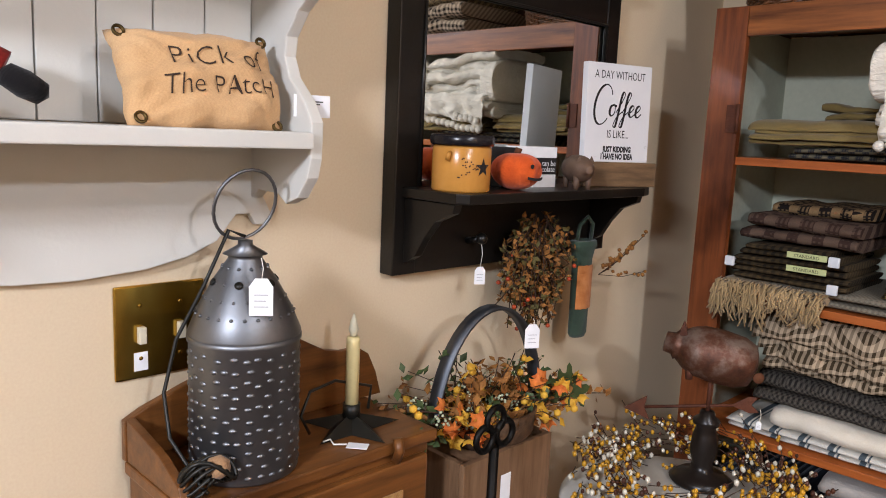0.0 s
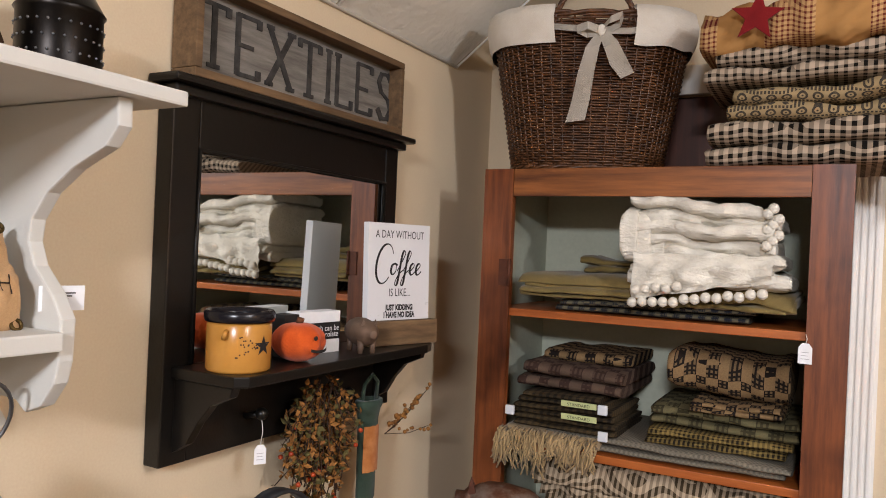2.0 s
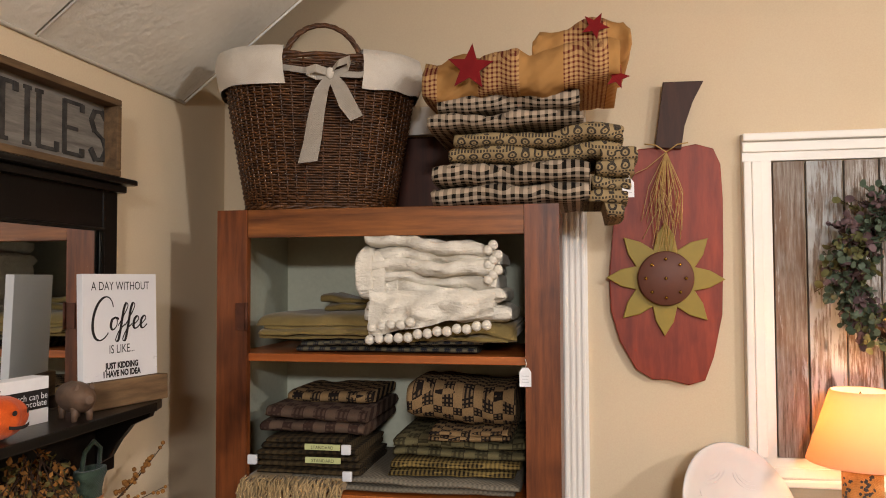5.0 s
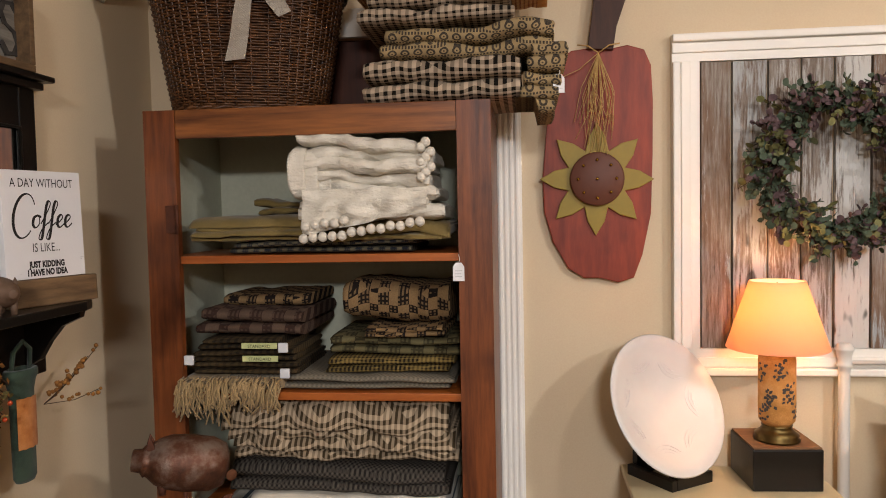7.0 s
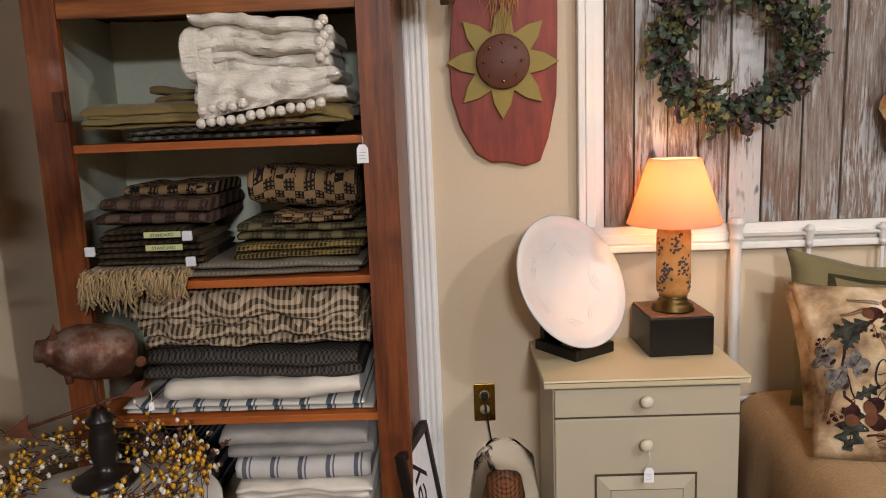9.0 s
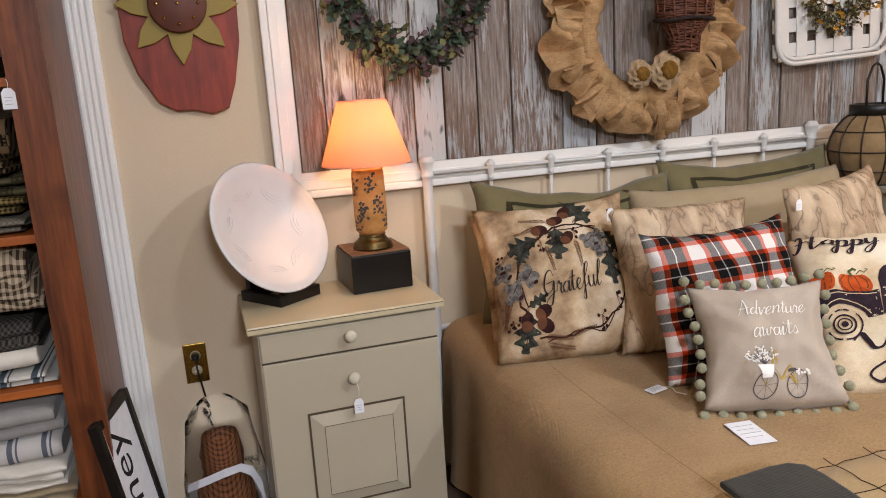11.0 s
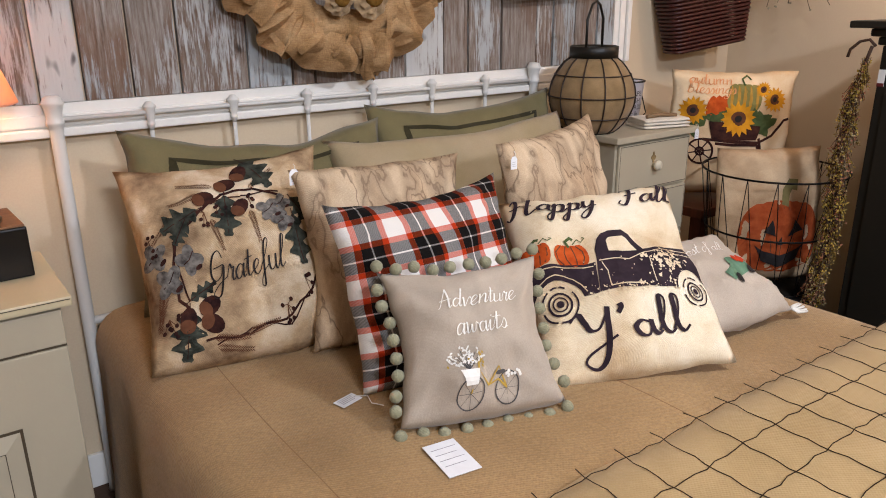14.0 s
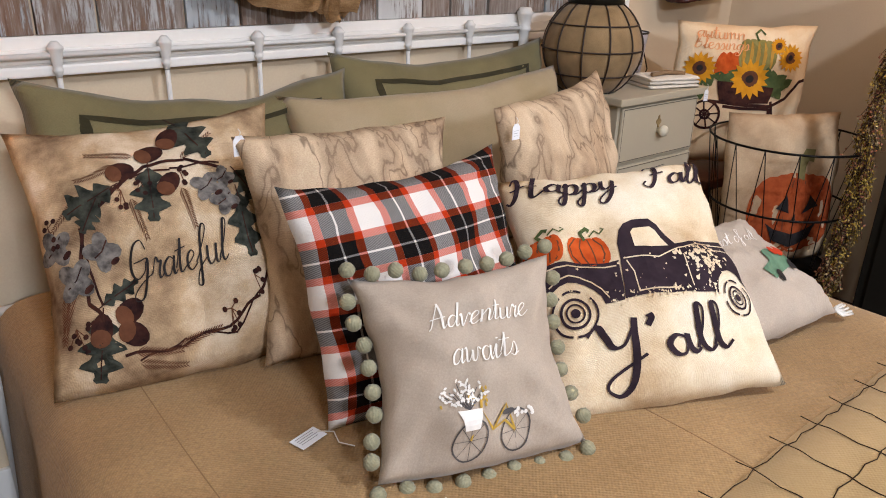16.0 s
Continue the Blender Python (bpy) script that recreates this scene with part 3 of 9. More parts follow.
# ---- pillows ----
# handwriting: each letter is one or more pen lines of "x,y" points; x-height 1, baseline 0
PEN = {
    "a": (1.0, ["0.85,0.8 0.5,1 0.12,0.6 0.2,0.08 0.55,0.1 0.85,0.75", "0.88,1 0.8,0.35 0.9,0.02 1.1,0.2"]),
    "b": (1.0, ["0.0,0.2 0.4,1.1 0.5,1.95 0.3,2.1 0.2,1.3 0.15,0.2 0.45,0 0.8,0.35 0.7,0.9 0.4,0.9"]),
    "g": (1.0, ["0.85,0.8 0.5,1 0.12,0.6 0.2,0.08 0.55,0.1 0.85,0.75", "0.9,1 0.82,0 0.7,-0.8 0.3,-0.95 0.2,-0.55 1.05,0.2"]),
    "d": (1.05, ["0.85,0.8 0.5,1 0.12,0.6 0.2,0.08 0.55,0.1 0.88,0.7", "1.05,2.1 0.85,0.4 0.95,0.02 1.15,0.2"]),
    "e": (0.85, ["0.0,0.2 0.4,0.45 0.7,0.8 0.5,1.02 0.2,0.75 0.2,0.2 0.5,-0.02 0.95,0.3"]),
    "f": (0.8, ["0.0,0.3 0.5,1.1 0.85,1.9 0.62,2.15 0.42,1.6 0.32,0 0.2,-0.9 -0.1,-0.85 0.2,-0.1 0.8,0.4"]),
    "i": (0.55, ["0.0,0.3 0.3,1 0.22,0.3 0.35,0.0 0.65,0.25", "0.38,1.45 0.4,1.36"]),
    "l": (0.6, ["0.0,0.2 0.45,1.1 0.62,1.95 0.42,2.15 0.36,1.4 0.25,0.35 0.4,0.0 0.7,0.25"]),
    "m": (1.5, ["0.1,1 0.15,0", "0.15,0.5 0.45,0.95 0.62,0.85 0.62,0", "0.62,0.5 0.95,0.95 1.12,0.8 1.12,0.1 1.5,0.2"]),
    "n": (1.05, ["0.1,1 0.15,0", "0.15,0.5 0.5,0.95 0.72,0.85 0.72,0.2 0.85,0.0 1.1,0.25"]),
    "o": (0.95, ["0.6,1 0.2,0.8 0.15,0.25 0.45,0 0.78,0.3 0.75,0.8 0.5,1 0.95,0.85"]),
    "p": (1.1, ["0.05,0.7 0.25,1.05 0.1,-0.95 -0.15,-1.1 -0.2,-0.7 0.3,0.0", "0.22,0.6 0.5,1 0.82,0.8 0.8,0.25 0.45,0.0 0.25,0.2", "0.6,0.03 0.9,0.05 1.15,0.35"]),
    "r": (0.75, ["0.0,0.3 0.25,1.1 0.45,0.85 0.62,0.9 0.5,0.3 0.6,0.0 0.85,0.25"]),
    "s": (0.7, ["0.0,0.2 0.4,1.05 0.6,0.5 0.45,0.02 0.1,0.1", "0.45,0.02 0.8,0.3"]),
    "t": (0.7, ["0.0,0.3 0.4,1.7", "0.42,1.8 0.28,0.5 0.38,0.0 0.75,0.25", "-0.05,1.2 0.75,1.32"]),
    "u": (1.0, ["0.1,1 0.1,0.3 0.3,0.0 0.65,0.25 0.78,1", "0.78,1 0.75,0.2 0.9,0 1.1,0.25"]),
    "v": (0.95, ["0.05,0.9 0.2,1 0.35,0.1 0.5,0.05 0.8,0.95 1.0,0.8"]),
    "w": (1.3, ["0.05,0.9 0.2,1 0.25,0.15 0.45,0.1 0.65,0.8", "0.65,0.8 0.68,0.15 0.9,0.1 1.12,0.95 1.35,0.8"]),
    "y": (1.0, ["0.1,1 0.12,0.35 0.35,0.05 0.65,0.3 0.8,1", "0.8,1 0.7,-0.4 0.35,-1.15 0.0,-1.0 0.2,-0.5 1.05,0.25"]),
    "A": (1.4, ["0.0,0.0 0.3,0.4 0.8,2.1", "0.8,2.1 1.0,1.0 1.15,0.0 1.4,0.25", "0.2,0.8 1.25,0.9"]),
    "F": (1.5, ["0.75,1.9 0.7,0.6 0.4,-0.05 0.0,0.15 0.15,0.5", "0.1,1.7 0.4,2.1 1.0,1.95 1.6,2.15", "0.4,1.0 1.2,1.1"]),
    "G": (1.6, ["1.2,1.6 0.9,2.1 0.4,1.9 0.1,1.2 0.2,0.5 0.6,0.2 1.05,0.5 1.15,1.0", "0.3,1.05 0.8,1.1 1.25,1.1 1.2,0.2 0.9,-0.8 0.4,-0.95 0.3,-0.6 0.8,-0.1 1.6,0.3"]),
    "H": (1.8, ["0.1,1.5 0.3,2.1 0.5,1.7 0.4,0.4 0.2,0.0 0.0,0.2", "1.35,2.1 1.2,0.9 1.2,0.2 1.4,0.0 1.8,0.25", "0.1,0.9 0.8,1.15 1.5,1.1"]),
    "Y": (1.6, ["0.0,1.7 0.35,2.1 0.5,1.5 0.6,0.95 0.95,1.0 1.3,1.7", "1.4,2.1 1.2,0.7 0.8,-0.8 0.4,-1.2 0.05,-0.9 0.3,-0.4 1.4,0.3"]),
    "'": (0.4, ["0.25,2.1 0.3,1.9 0.15,1.6"]),
    " ": (0.7, []),
}


def script(body):
    """Pen lines of the words, smoothed, and their whole width."""
    out, x = [], 0.0
    for ch in body:
        adv, lines = PEN[ch]
        for line in lines:
            p = [tuple(float(q) for q in s.split(",")) for s in line.split()]
            p = [p[0]] + p + [p[-1]]
            sm = []
            for i in range(1, len(p) - 2):
                for k in range(6):
                    t = k / 6
                    cr = [0.5 * (2 * p[i][d] + (p[i + 1][d] - p[i - 1][d]) * t + (2 * p[i - 1][d] - 5 * p[i][d] + 4 * p[i + 1][d] - p[i + 2][d]) * t * t + (3 * p[i][d] - p[i - 1][d] - 3 * p[i + 1][d] + p[i + 2][d]) * t ** 3) for d in (0, 1)]
                    sm.append((cr[0] + x + 0.18 * cr[1], cr[1]))
            sm.append((p[-1][0] + x + 0.18 * p[-1][1], p[-1][1]))
            out.append(sm)
        x += adv
    return out, x


class Pillow:
    """A stuffed cover. Corners give its place; u and v run from -1 to 1 over the front."""

    def __init__(self, name, label, material, tl, tr, bl, br, puff=0.08, pinch=0.06, seed=1, category="pillow", wrinkle=0.015, sag=0.0, square=0.5):
        tl, tr, bl, br = map(Vector, (tl, tr, bl, br))
        centre = (tl + tr + bl + br) / 4
        ex = ((tr - tl) + (br - bl)) / 2
        ey = ((tl - bl) + (tr - br)) / 2
        self.w, self.h = ex.length, ey.length
        ex = ex.normalized()
        ez = ex.cross(ey).normalized()
        ey = ez.cross(ex)
        m = Matrix((ex, ey, ez)).transposed().to_4x4()
        m.translation = centre
        self.m = m
        self.pinch = pinch if isinstance(pinch, tuple) else (pinch * 1.15, pinch * 1.15)
        self.puff, self.seed, self.wrinkle, self.square, self.sag = puff * 1.3, seed, wrinkle, square, sag
        self.t = thing(name, label, category, m)
        N = 30
        b = bmesh.new()
        uvl = b.loops.layers.uv.new("UVMap")
        for side in (1, -1):
            g = [[b.verts.new(self.at(-1 + 2 * i / N, -1 + 2 * j / N, 0, side)) for i in range(N + 1)] for j in range(N + 1)]
            for j in range(N):
                for i in range(N):
                    q = [g[j][i], g[j][i + 1], g[j + 1][i + 1], g[j + 1][i]]
                    ij = [(i, j), (i + 1, j), (i + 1, j + 1), (i, j + 1)]
                    if side < 0:
                        q, ij = q[::-1], ij[::-1]
                    f = b.faces.new(q)
                    f.smooth = True
                    for lp, (a, c) in zip(f.loops, ij):
                        lp[uvl].uv = (a / N, c / N)
        bmesh.ops.remove_doubles(b, verts=b.verts[:], dist=0.0008)
        self.cover = part("cover", b, material, self.t)

    def at(self, u, v, off=0.0, side=1):
        e = max(0.0, (1 - u * u)) * max(0.0, (1 - v * v))
        d = self.puff * e ** self.square
        x = u * self.w / 2 * (1 - self.pinch[0] * (1 - v * v))
        y = v * self.h / 2 * (1 - (self.pinch[1] if v > 0 else -0.4 * self.pinch[1]) * (1 - u * u))
        if v > 0:
            y -= self.sag * v * (1 - u * u) * (0.8 + 0.5 * noise.noise((u * 2, self.seed, 0)))
        s = self.seed * 7.3
        q = abs(u * v)
        ray = math.atan2(1.05 - abs(v), 1.05 - abs(u))
        pleat = 0.007 * q ** 1.5 * (1 - q) * 4 * math.sin(ray * 16 + s)
        wr = self.wrinkle * (noise.noise((u * 2.2 + s, v * 2.2, side)) + 0.6 * noise.noise((u * 5 + s, v * 3, side + 5))) * (e ** 0.25) + pleat * e ** 0.3
        tight = max(abs(u), abs(v)) ** 8
        run = v if abs(u) > abs(v) else u
        wr += 0.006 * tight * (e ** 0.3) * math.sin(run * 19 + s + 3 * noise.noise((run * 3, s, 1.0)))
        x += 0.006 * noise.noise((v * 3 + s, u, 2.0))
        y += 0.006 * noise.noise((u * 3 + s, v, 4.0))
        edge = 0.016 * noise.noise((u * 1.7 + s, v * 1.7, 9.0))
        return Vector((x, y, edge + side * (d + wr + off)))

    def lay(self, name, bm, material, off=0.0016, cuts=0, parent=None):
        """Lays flat geometry, in u and v, over the front."""
        if cuts:
            bmesh.ops.triangulate(bm, faces=bm.faces[:])
            for _ in range(cuts):
                long = [e for e in bm.edges if e.calc_length() > 0.09]
                if not long:
                    break
                bmesh.ops.subdivide_edges(bm, edges=long, cuts=1, use_grid_fill=True)
                bmesh.ops.triangulate(bm, faces=bm.faces[:])
        for vtx in bm.verts:
            vtx.co = self.at(vtx.co.x, vtx.co.y, off + vtx.co.z)
        return part(name, bm, material, parent or self.t)

    def text(self, body, u, v, size, material, shear=0.25, spacing=1.0, rot=0.0, off=0.0017, bold=0.0, stretch=1.0):
        b = lettering(body, 1.0, shear, spacing, bold=bold)
        c, s = math.cos(radians(rot)), math.sin(radians(rot))
        for vtx in b.verts:
            x, y = vtx.co.x * size * stretch, vtx.co.y * size
            vtx.co = Vector((u + (x * c - y * s) / (self.w / 2), v + (x * s + y * c) / (self.h / 2), 0))
        return self.lay("lettering", b, material, off)

    def pen(self, body, u, v, length, material, rot=0.0, width=0.005, tall=1.0, off=0.0034, upright=0.0):
        """Handwritten words, thick on the downstrokes."""
        lines, total = script(body)
        size = length / total
        c, s = math.cos(radians(rot)), math.sin(radians(rot))
        b = bmesh.new()
        for line in lines:
            last = None
            for i, (x, y) in enumerate(line):
                x0, y0 = line[max(0, i - 1)]
                x1, y1 = line[min(len(line) - 1, i + 1)]
                dx, dy = x1 - x0, y1 - y0
                ln = math.hypot(dx, dy) or 1
                down = max(0.0, -dy / ln)
                wdt = width * (0.42 + 0.58 * down ** 1.2) / 2
                nx, ny = -dy / ln * wdt, dx / ln * wdt
                px, py = (x - upright * (y - 0.5) - total / 2) * size, (y - 0.5) * size * tall
                pair = []
                for sg in (1, -1):
                    ax, ay = px + sg * nx, py + sg * ny
                    pair.append(b.verts.new((u + (ax * c - ay * s) / (self.w / 2), v + (ax * s + ay * c) / (self.h / 2), 0)))
                if last:
                    b.faces.new((last[0], pair[0], pair[1], last[1]))
                last = pair
        return self.lay("lettering", b, material, off)

    def stroke(self, name, pts, width, material, off=0.0018, bm=None):
        """A painted line through u, v points."""
        b = bm if bm is not None else bmesh.new()
        ps = [Vector((p[0], p[1], 0)) for p in pts]
        last = None
        for i, p in enumerate(ps):
            d = (ps[min(i + 1, len(ps) - 1)] - ps[max(0, i - 1)]).normalized()
            nrm = Vector((-d.y, d.x, 0)) * width / self.w
            a, c = b.verts.new(p + nrm), b.verts.new(p - nrm)
            if last:
                b.faces.new((last[0], a, c, last[1]))
            last = (a, c)
        return None if bm is not None else self.lay(name, b, material, off)


def blob(bm, u, v, ru, rv, n=16, rot=0.0, lobes=0, depth=0.25, phase=0.0):
    """A round or lobed patch as a fan of two rings."""
    c = bm.verts.new((u, v, 0))
    rings = []
    for k in (0.5, 1.0):
        ring = []
        for i in range(n):
            a = 2 * math.pi * i / n
            r = k * (1 + (depth * math.cos(lobes * a + phase) if lobes else 0) * k)
            x, y = ru * r * math.cos(a), rv * r * math.sin(a)
            ring.append(bm.verts.new((u + x * math.cos(rot) - y * math.sin(rot), v + x * math.sin(rot) + y * math.cos(rot), 0)))
        rings.append(ring)
    for i in range(n):
        j = (i + 1) % n
        bm.faces.new((c, rings[0][i], rings[0][j]))
        bm.faces.new((rings[0][i], rings[1][i], rings[1][j], rings[0][j]))


def leaf2d(bm, u, v, length, width, rot):
    c, s = math.cos(rot), math.sin(rot)
    prof = [(0, 0.0), (0.2, 0.6), (0.45, 1.0), (0.75, 0.6), (1, 0)]
    left = [bm.verts.new((u + l * length * c - w * width * s, v + l * length * s + w * width * c, 0)) for l, w in prof]
    right = [bm.verts.new((u + l * length * c + w * width * s, v + l * length * s - w * width * c, 0)) for l, w in prof[1:-1]]
    bm.faces.new(left[:] + right[::-1])


def blotched(name, a, b, c, scale=5.0):
    k = Nodes(name, 0.95)
    v = k.coords()
    n = k.noise(v, scale, 4, 0.6)
    col = k.ramp(n, [(0.32, rgb(a)), (0.5, rgb(b)), (0.66, rgb(c))])
    fine = k.noise(v, 380, 2, 0.7)
    k.base(k.mix(0.3, col, k.ramp(fine, [(0.3, (0.26, 0.26, 0.26, 1)), (0.7, (0.74, 0.74, 0.74, 1))]), "OVERLAY"))
    k.bump(k.math("ADD", k.math("MULTIPLY", weave(k, v, 1500), 0.25), k.noise(v, 40, 3)), 0.35, 0.003)
    return k.m


def plaid_cloth():
    k = Nodes("orange_black_plaid", 0.95)
    v = k.coords()
    x, y, z = k.axes(v)

    def stripes(c):
        P = 0.106
        col = k.mix(k.band(c, P, 0.0, 0.42), rgb("e6e3de"), rgb("1e1a18"))
        col = k.mix(k.band(c, P, 0.42, 0.53), col, rgb("c1481a"))
        col = k.mix(k.band(c, P, 0.89, 0.999), col, rgb("c1481a"))
        return k.mix(k.band(c, P, 0.195, 0.225), col, rgb("e2ddd6"))

    twill = k.math("ADD", 0.3, k.math("MULTIPLY", k.band(k.math("ADD", x, y), 0.0032, 0, 0.5), 0.4))
    warp, weft = stripes(k.math("ADD", x, 5.153)), stripes(k.math("ADD", y, 5.149))
    col = k.mix(0.6, k.mix(twill, warp, weft), k.mix(1.0, warp, weft, "MULTIPLY"))
    k.base(col)
    k.bump(k.math("ADD", k.math("MULTIPLY", weave(k, v, 1200), 0.2), k.noise(v, 40, 3)), 0.3, 0.003)
    return k.m


OLIVE = cloth("olive_linen", "686043", "776e4d", 7)
OLIVE_DK = cloth("dark_olive_trim", "2e2b1c", "3a3523", 7)
KHAKI = cloth("khaki_linen", "9a8a68", "a8977a", 6)
PARCH = blotched("parchment_print_cloth", "6b523c", "b99f7c", "dccbb0", 7)
CREAMP = blotched("cream_print_cloth", "b99c76", "d8c6a6", "e4d8c0", 6)


def marbled():
    """Tea-stained cloth with branching darker creases."""
    k = Nodes("brown_marbled_cloth", 0.95)
    v = k.coords((11, 4.2, 5))
    col = k.ramp(k.noise(v, 0.9, 4, 0.6), [(0.3, rgb("8a7058")), (0.45, rgb("bba283")), (0.66, rgb("cfba9c"))])

    def vein(size, half, detail):
        return k.ramp(k.noise(v, size, detail, 0.5), [(0.49 - half, (0, 0, 0, 1)), (0.49, (1, 1, 1, 1)), (0.49 + half, (0, 0, 0, 1))])

    soft = k.math("MULTIPLY", vein(0.8, 0.07, 3), 0.42)
    thin = k.math("MULTIPLY", k.math("MAXIMUM", vein(0.8, 0.02, 4), vein(1.4, 0.016, 3)), 0.75)
    col = k.mix(k.math("MAXIMUM", soft, thin), col, rgb("5f4a3a"))
    flat = k.coords()
    fine = k.noise(flat, 380, 2, 0.7)
    k.base(k.mix(0.3, col, k.ramp(fine, [(0.3, (0.26, 0.26, 0.26, 1)), (0.7, (0.74, 0.74, 0.74, 1))]), "OVERLAY"))
    k.bump(k.math("ADD", k.math("MULTIPLY", weave(k, flat, 1500), 0.25), k.noise(flat, 30, 3)), 0.4, 0.003)
    return k.m


TWEED = marbled()
TAUPE = cloth("taupe_cotton", "a69887", "b0a393", 5, 0.95, 0.2)
LINENW = cloth("pale_linen", "a89a8a", "b3a696", 5)
PEACH = blotched("cream_sunflower_cloth", "cfae86", "e0c49c", "ecd8b6", 4)
DUSKY = blotched("dusky_cream_cloth", "94795c", "b09676", "c0a888", 6)
PLAIDM = plaid_cloth()
POM = cloth("sage_pompom_wool", "7d7a60", "98957a", 40, 1.0, 0.9)
ORANGE = varied("pumpkin_orange_print", "9c3a10", "c65a22", 30, 0.9, sharp=0.2)
GREENPR = varied("leaf_green_print", "3d4a2c", "586238", 25, 0.9)
GREYLEAF = varied("grey_leaf_print", "191b17", "474a41", 45, 0.9, sharp=0.18)
PURPLE = varied("plum_print", "1e1214", "46281f", 45, 0.9, sharp=0.2)
BROWNPR = varied("brown_print", "4d2f20", "6d4630", 25, 0.9)
TRUCKPR = varied("truck_print", "231a20", "382c33", 20, 0.9)
GOLD = plain("gold_embroidery", "b3923a", 0.8)
WHITETH = plain("white_embroidery", "e8e4dc", 0.8)
YELLOWPR = varied("sunflower_yellow_print", "b97a12", "d99a24", 25, 0.9)

s1 = Pillow("sham", "olive linen pillow sham with dark flange border", OLIVE, (0.975, 2.49, 1.0), (1.69, 2.46, 0.945), (0.96, 2.36, 0.54), (1.68, 2.34, 0.54), 0.06, 0.05, 1, square=0.4, sag=0.05)
s2 = Pillow("sham", "olive linen pillow sham with dark flange border", OLIVE, (1.672, 2.51, 0.992), (2.375, 2.47, 1.0), (1.66, 2.37, 0.54), (2.36, 2.36, 0.54), 0.06, 0.05, 2, square=0.4, sag=0.045)
for s in (s1, s2):
    b = bmesh.new()
    q = 0.72
    pts = [(-q, -q), (q, -q), (q, q), (-q, q), (-q, -q)]
    fine = []
    for (a, c), (e, f) in zip(pts, pts[1:]):
        fine += [(a + (e - a) * i / 14, c + (f - c) * i / 14) for i in range(14)]
    s.stroke("border", fine + [pts[0]], 0.022, OLIVE_DK)
Pillow("long_pillow", "plain khaki linen lumbar pillow leaning on the shams", KHAKI, (1.48, 2.40, 0.915), (2.275, 2.35, 0.945), (1.47, 2.22, 0.545), (2.32, 2.16, 0.545), 0.07, 0.05, 3, square=0.42, sag=0.03)
Pillow("pillow", "parchment print pillow tucked behind another pillow", PARCH, (0.985, 2.42, 0.88), (1.34, 2.36, 0.89), (0.90, 2.22, 0.545), (1.32, 2.2, 0.545), 0.05, 0.05, 4)

# pillow with a leaf wreath
g = Pillow("throw_pillow", "parchment throw pillow printed with an oak leaf wreath", PARCH, (0.924, 2.345, 0.915), (1.375, 2.235, 0.962), (0.89, 2.09, 0.542), (1.33, 1.99, 0.545), 0.075, (0.13, 0.12), 5)
g.pen("Grateful", 0.02, -0.25, 0.185, INK, 3, 0.0046, 1.2)
rng = random.Random(3)
PALE = varied("pale_grey_petal_print", "3f3b38", "837d76", 55, 0.9, sharp=0.15)


def oak(pil, u, v, length, width, rot, material, off, lobes=3.5):
    """A lobed leaf: ribs along a midrib, laid over the cover, with its vein."""
    bm = bmesh.new()
    c, s = math.cos(radians(rot)), math.sin(radians(rot))
    last = None
    for i in range(19):
        t = i / 18
        wd = width * (math.sin(math.pi * min(1, t * 0.93 + 0.04)) ** 0.7) * (0.68 + 0.32 * math.cos(2 * math.pi * lobes * t + math.pi))
        l = (t - 0.5) * length
        row = [bm.verts.new((u + (l + 0.15 * wd * abs(k)) * c - k * wd * s, v + (l + 0.15 * wd * abs(k)) * s + k * wd * c, 0)) for k in (-1, -0.4, 0.4, 1)]
        if last:
            for q in range(3):
                bm.faces.new((last[q], last[q + 1], row[q + 1], row[q]))
        last = row
    pil.lay("oak_leaf", bm, material, off)
    vein = [(u + (t - 0.5) * length * c, v + (t - 0.5) * length * s) for t in (-0.15, 0.1, 0.4, 0.7, 0.95)]
    pil.stroke("leaf_vein", vein, 0.0022, PURPLE, off + 0.0008)


def sprig(bm, u, v, rot, length=0.3, leaf=0.075):
    """Fine needles either side of a stalk."""
    d = radians(rot)
    for q in range(15):
        k = q / 14
        uu, vv = u + length * k * math.cos(d), v + length * k * math.sin(d)
        for sgn in (-1, 1):
            leaf2d(bm, uu, vv, leaf * (1 - 0.5 * k), 0.0045, d + sgn * 0.55)


def printed(name, material, off, *args):
    bm = bmesh.new()
    blob(bm, *args)
    g.lay(name, bm, material, off)


def branch(name, pts, width, off=0.0014):
    fine = [(pts[i][0] + (pts[i + 1][0] - pts[i][0]) * k / 5, pts[i][1] + (pts[i + 1][1] - pts[i][1]) * k / 5 + 0.012 * math.sin(i * 5 + k * 1.3)) for i in range(len(pts) - 1) for k in range(6)]
    g.stroke(name, fine, width, PURPLE, off)


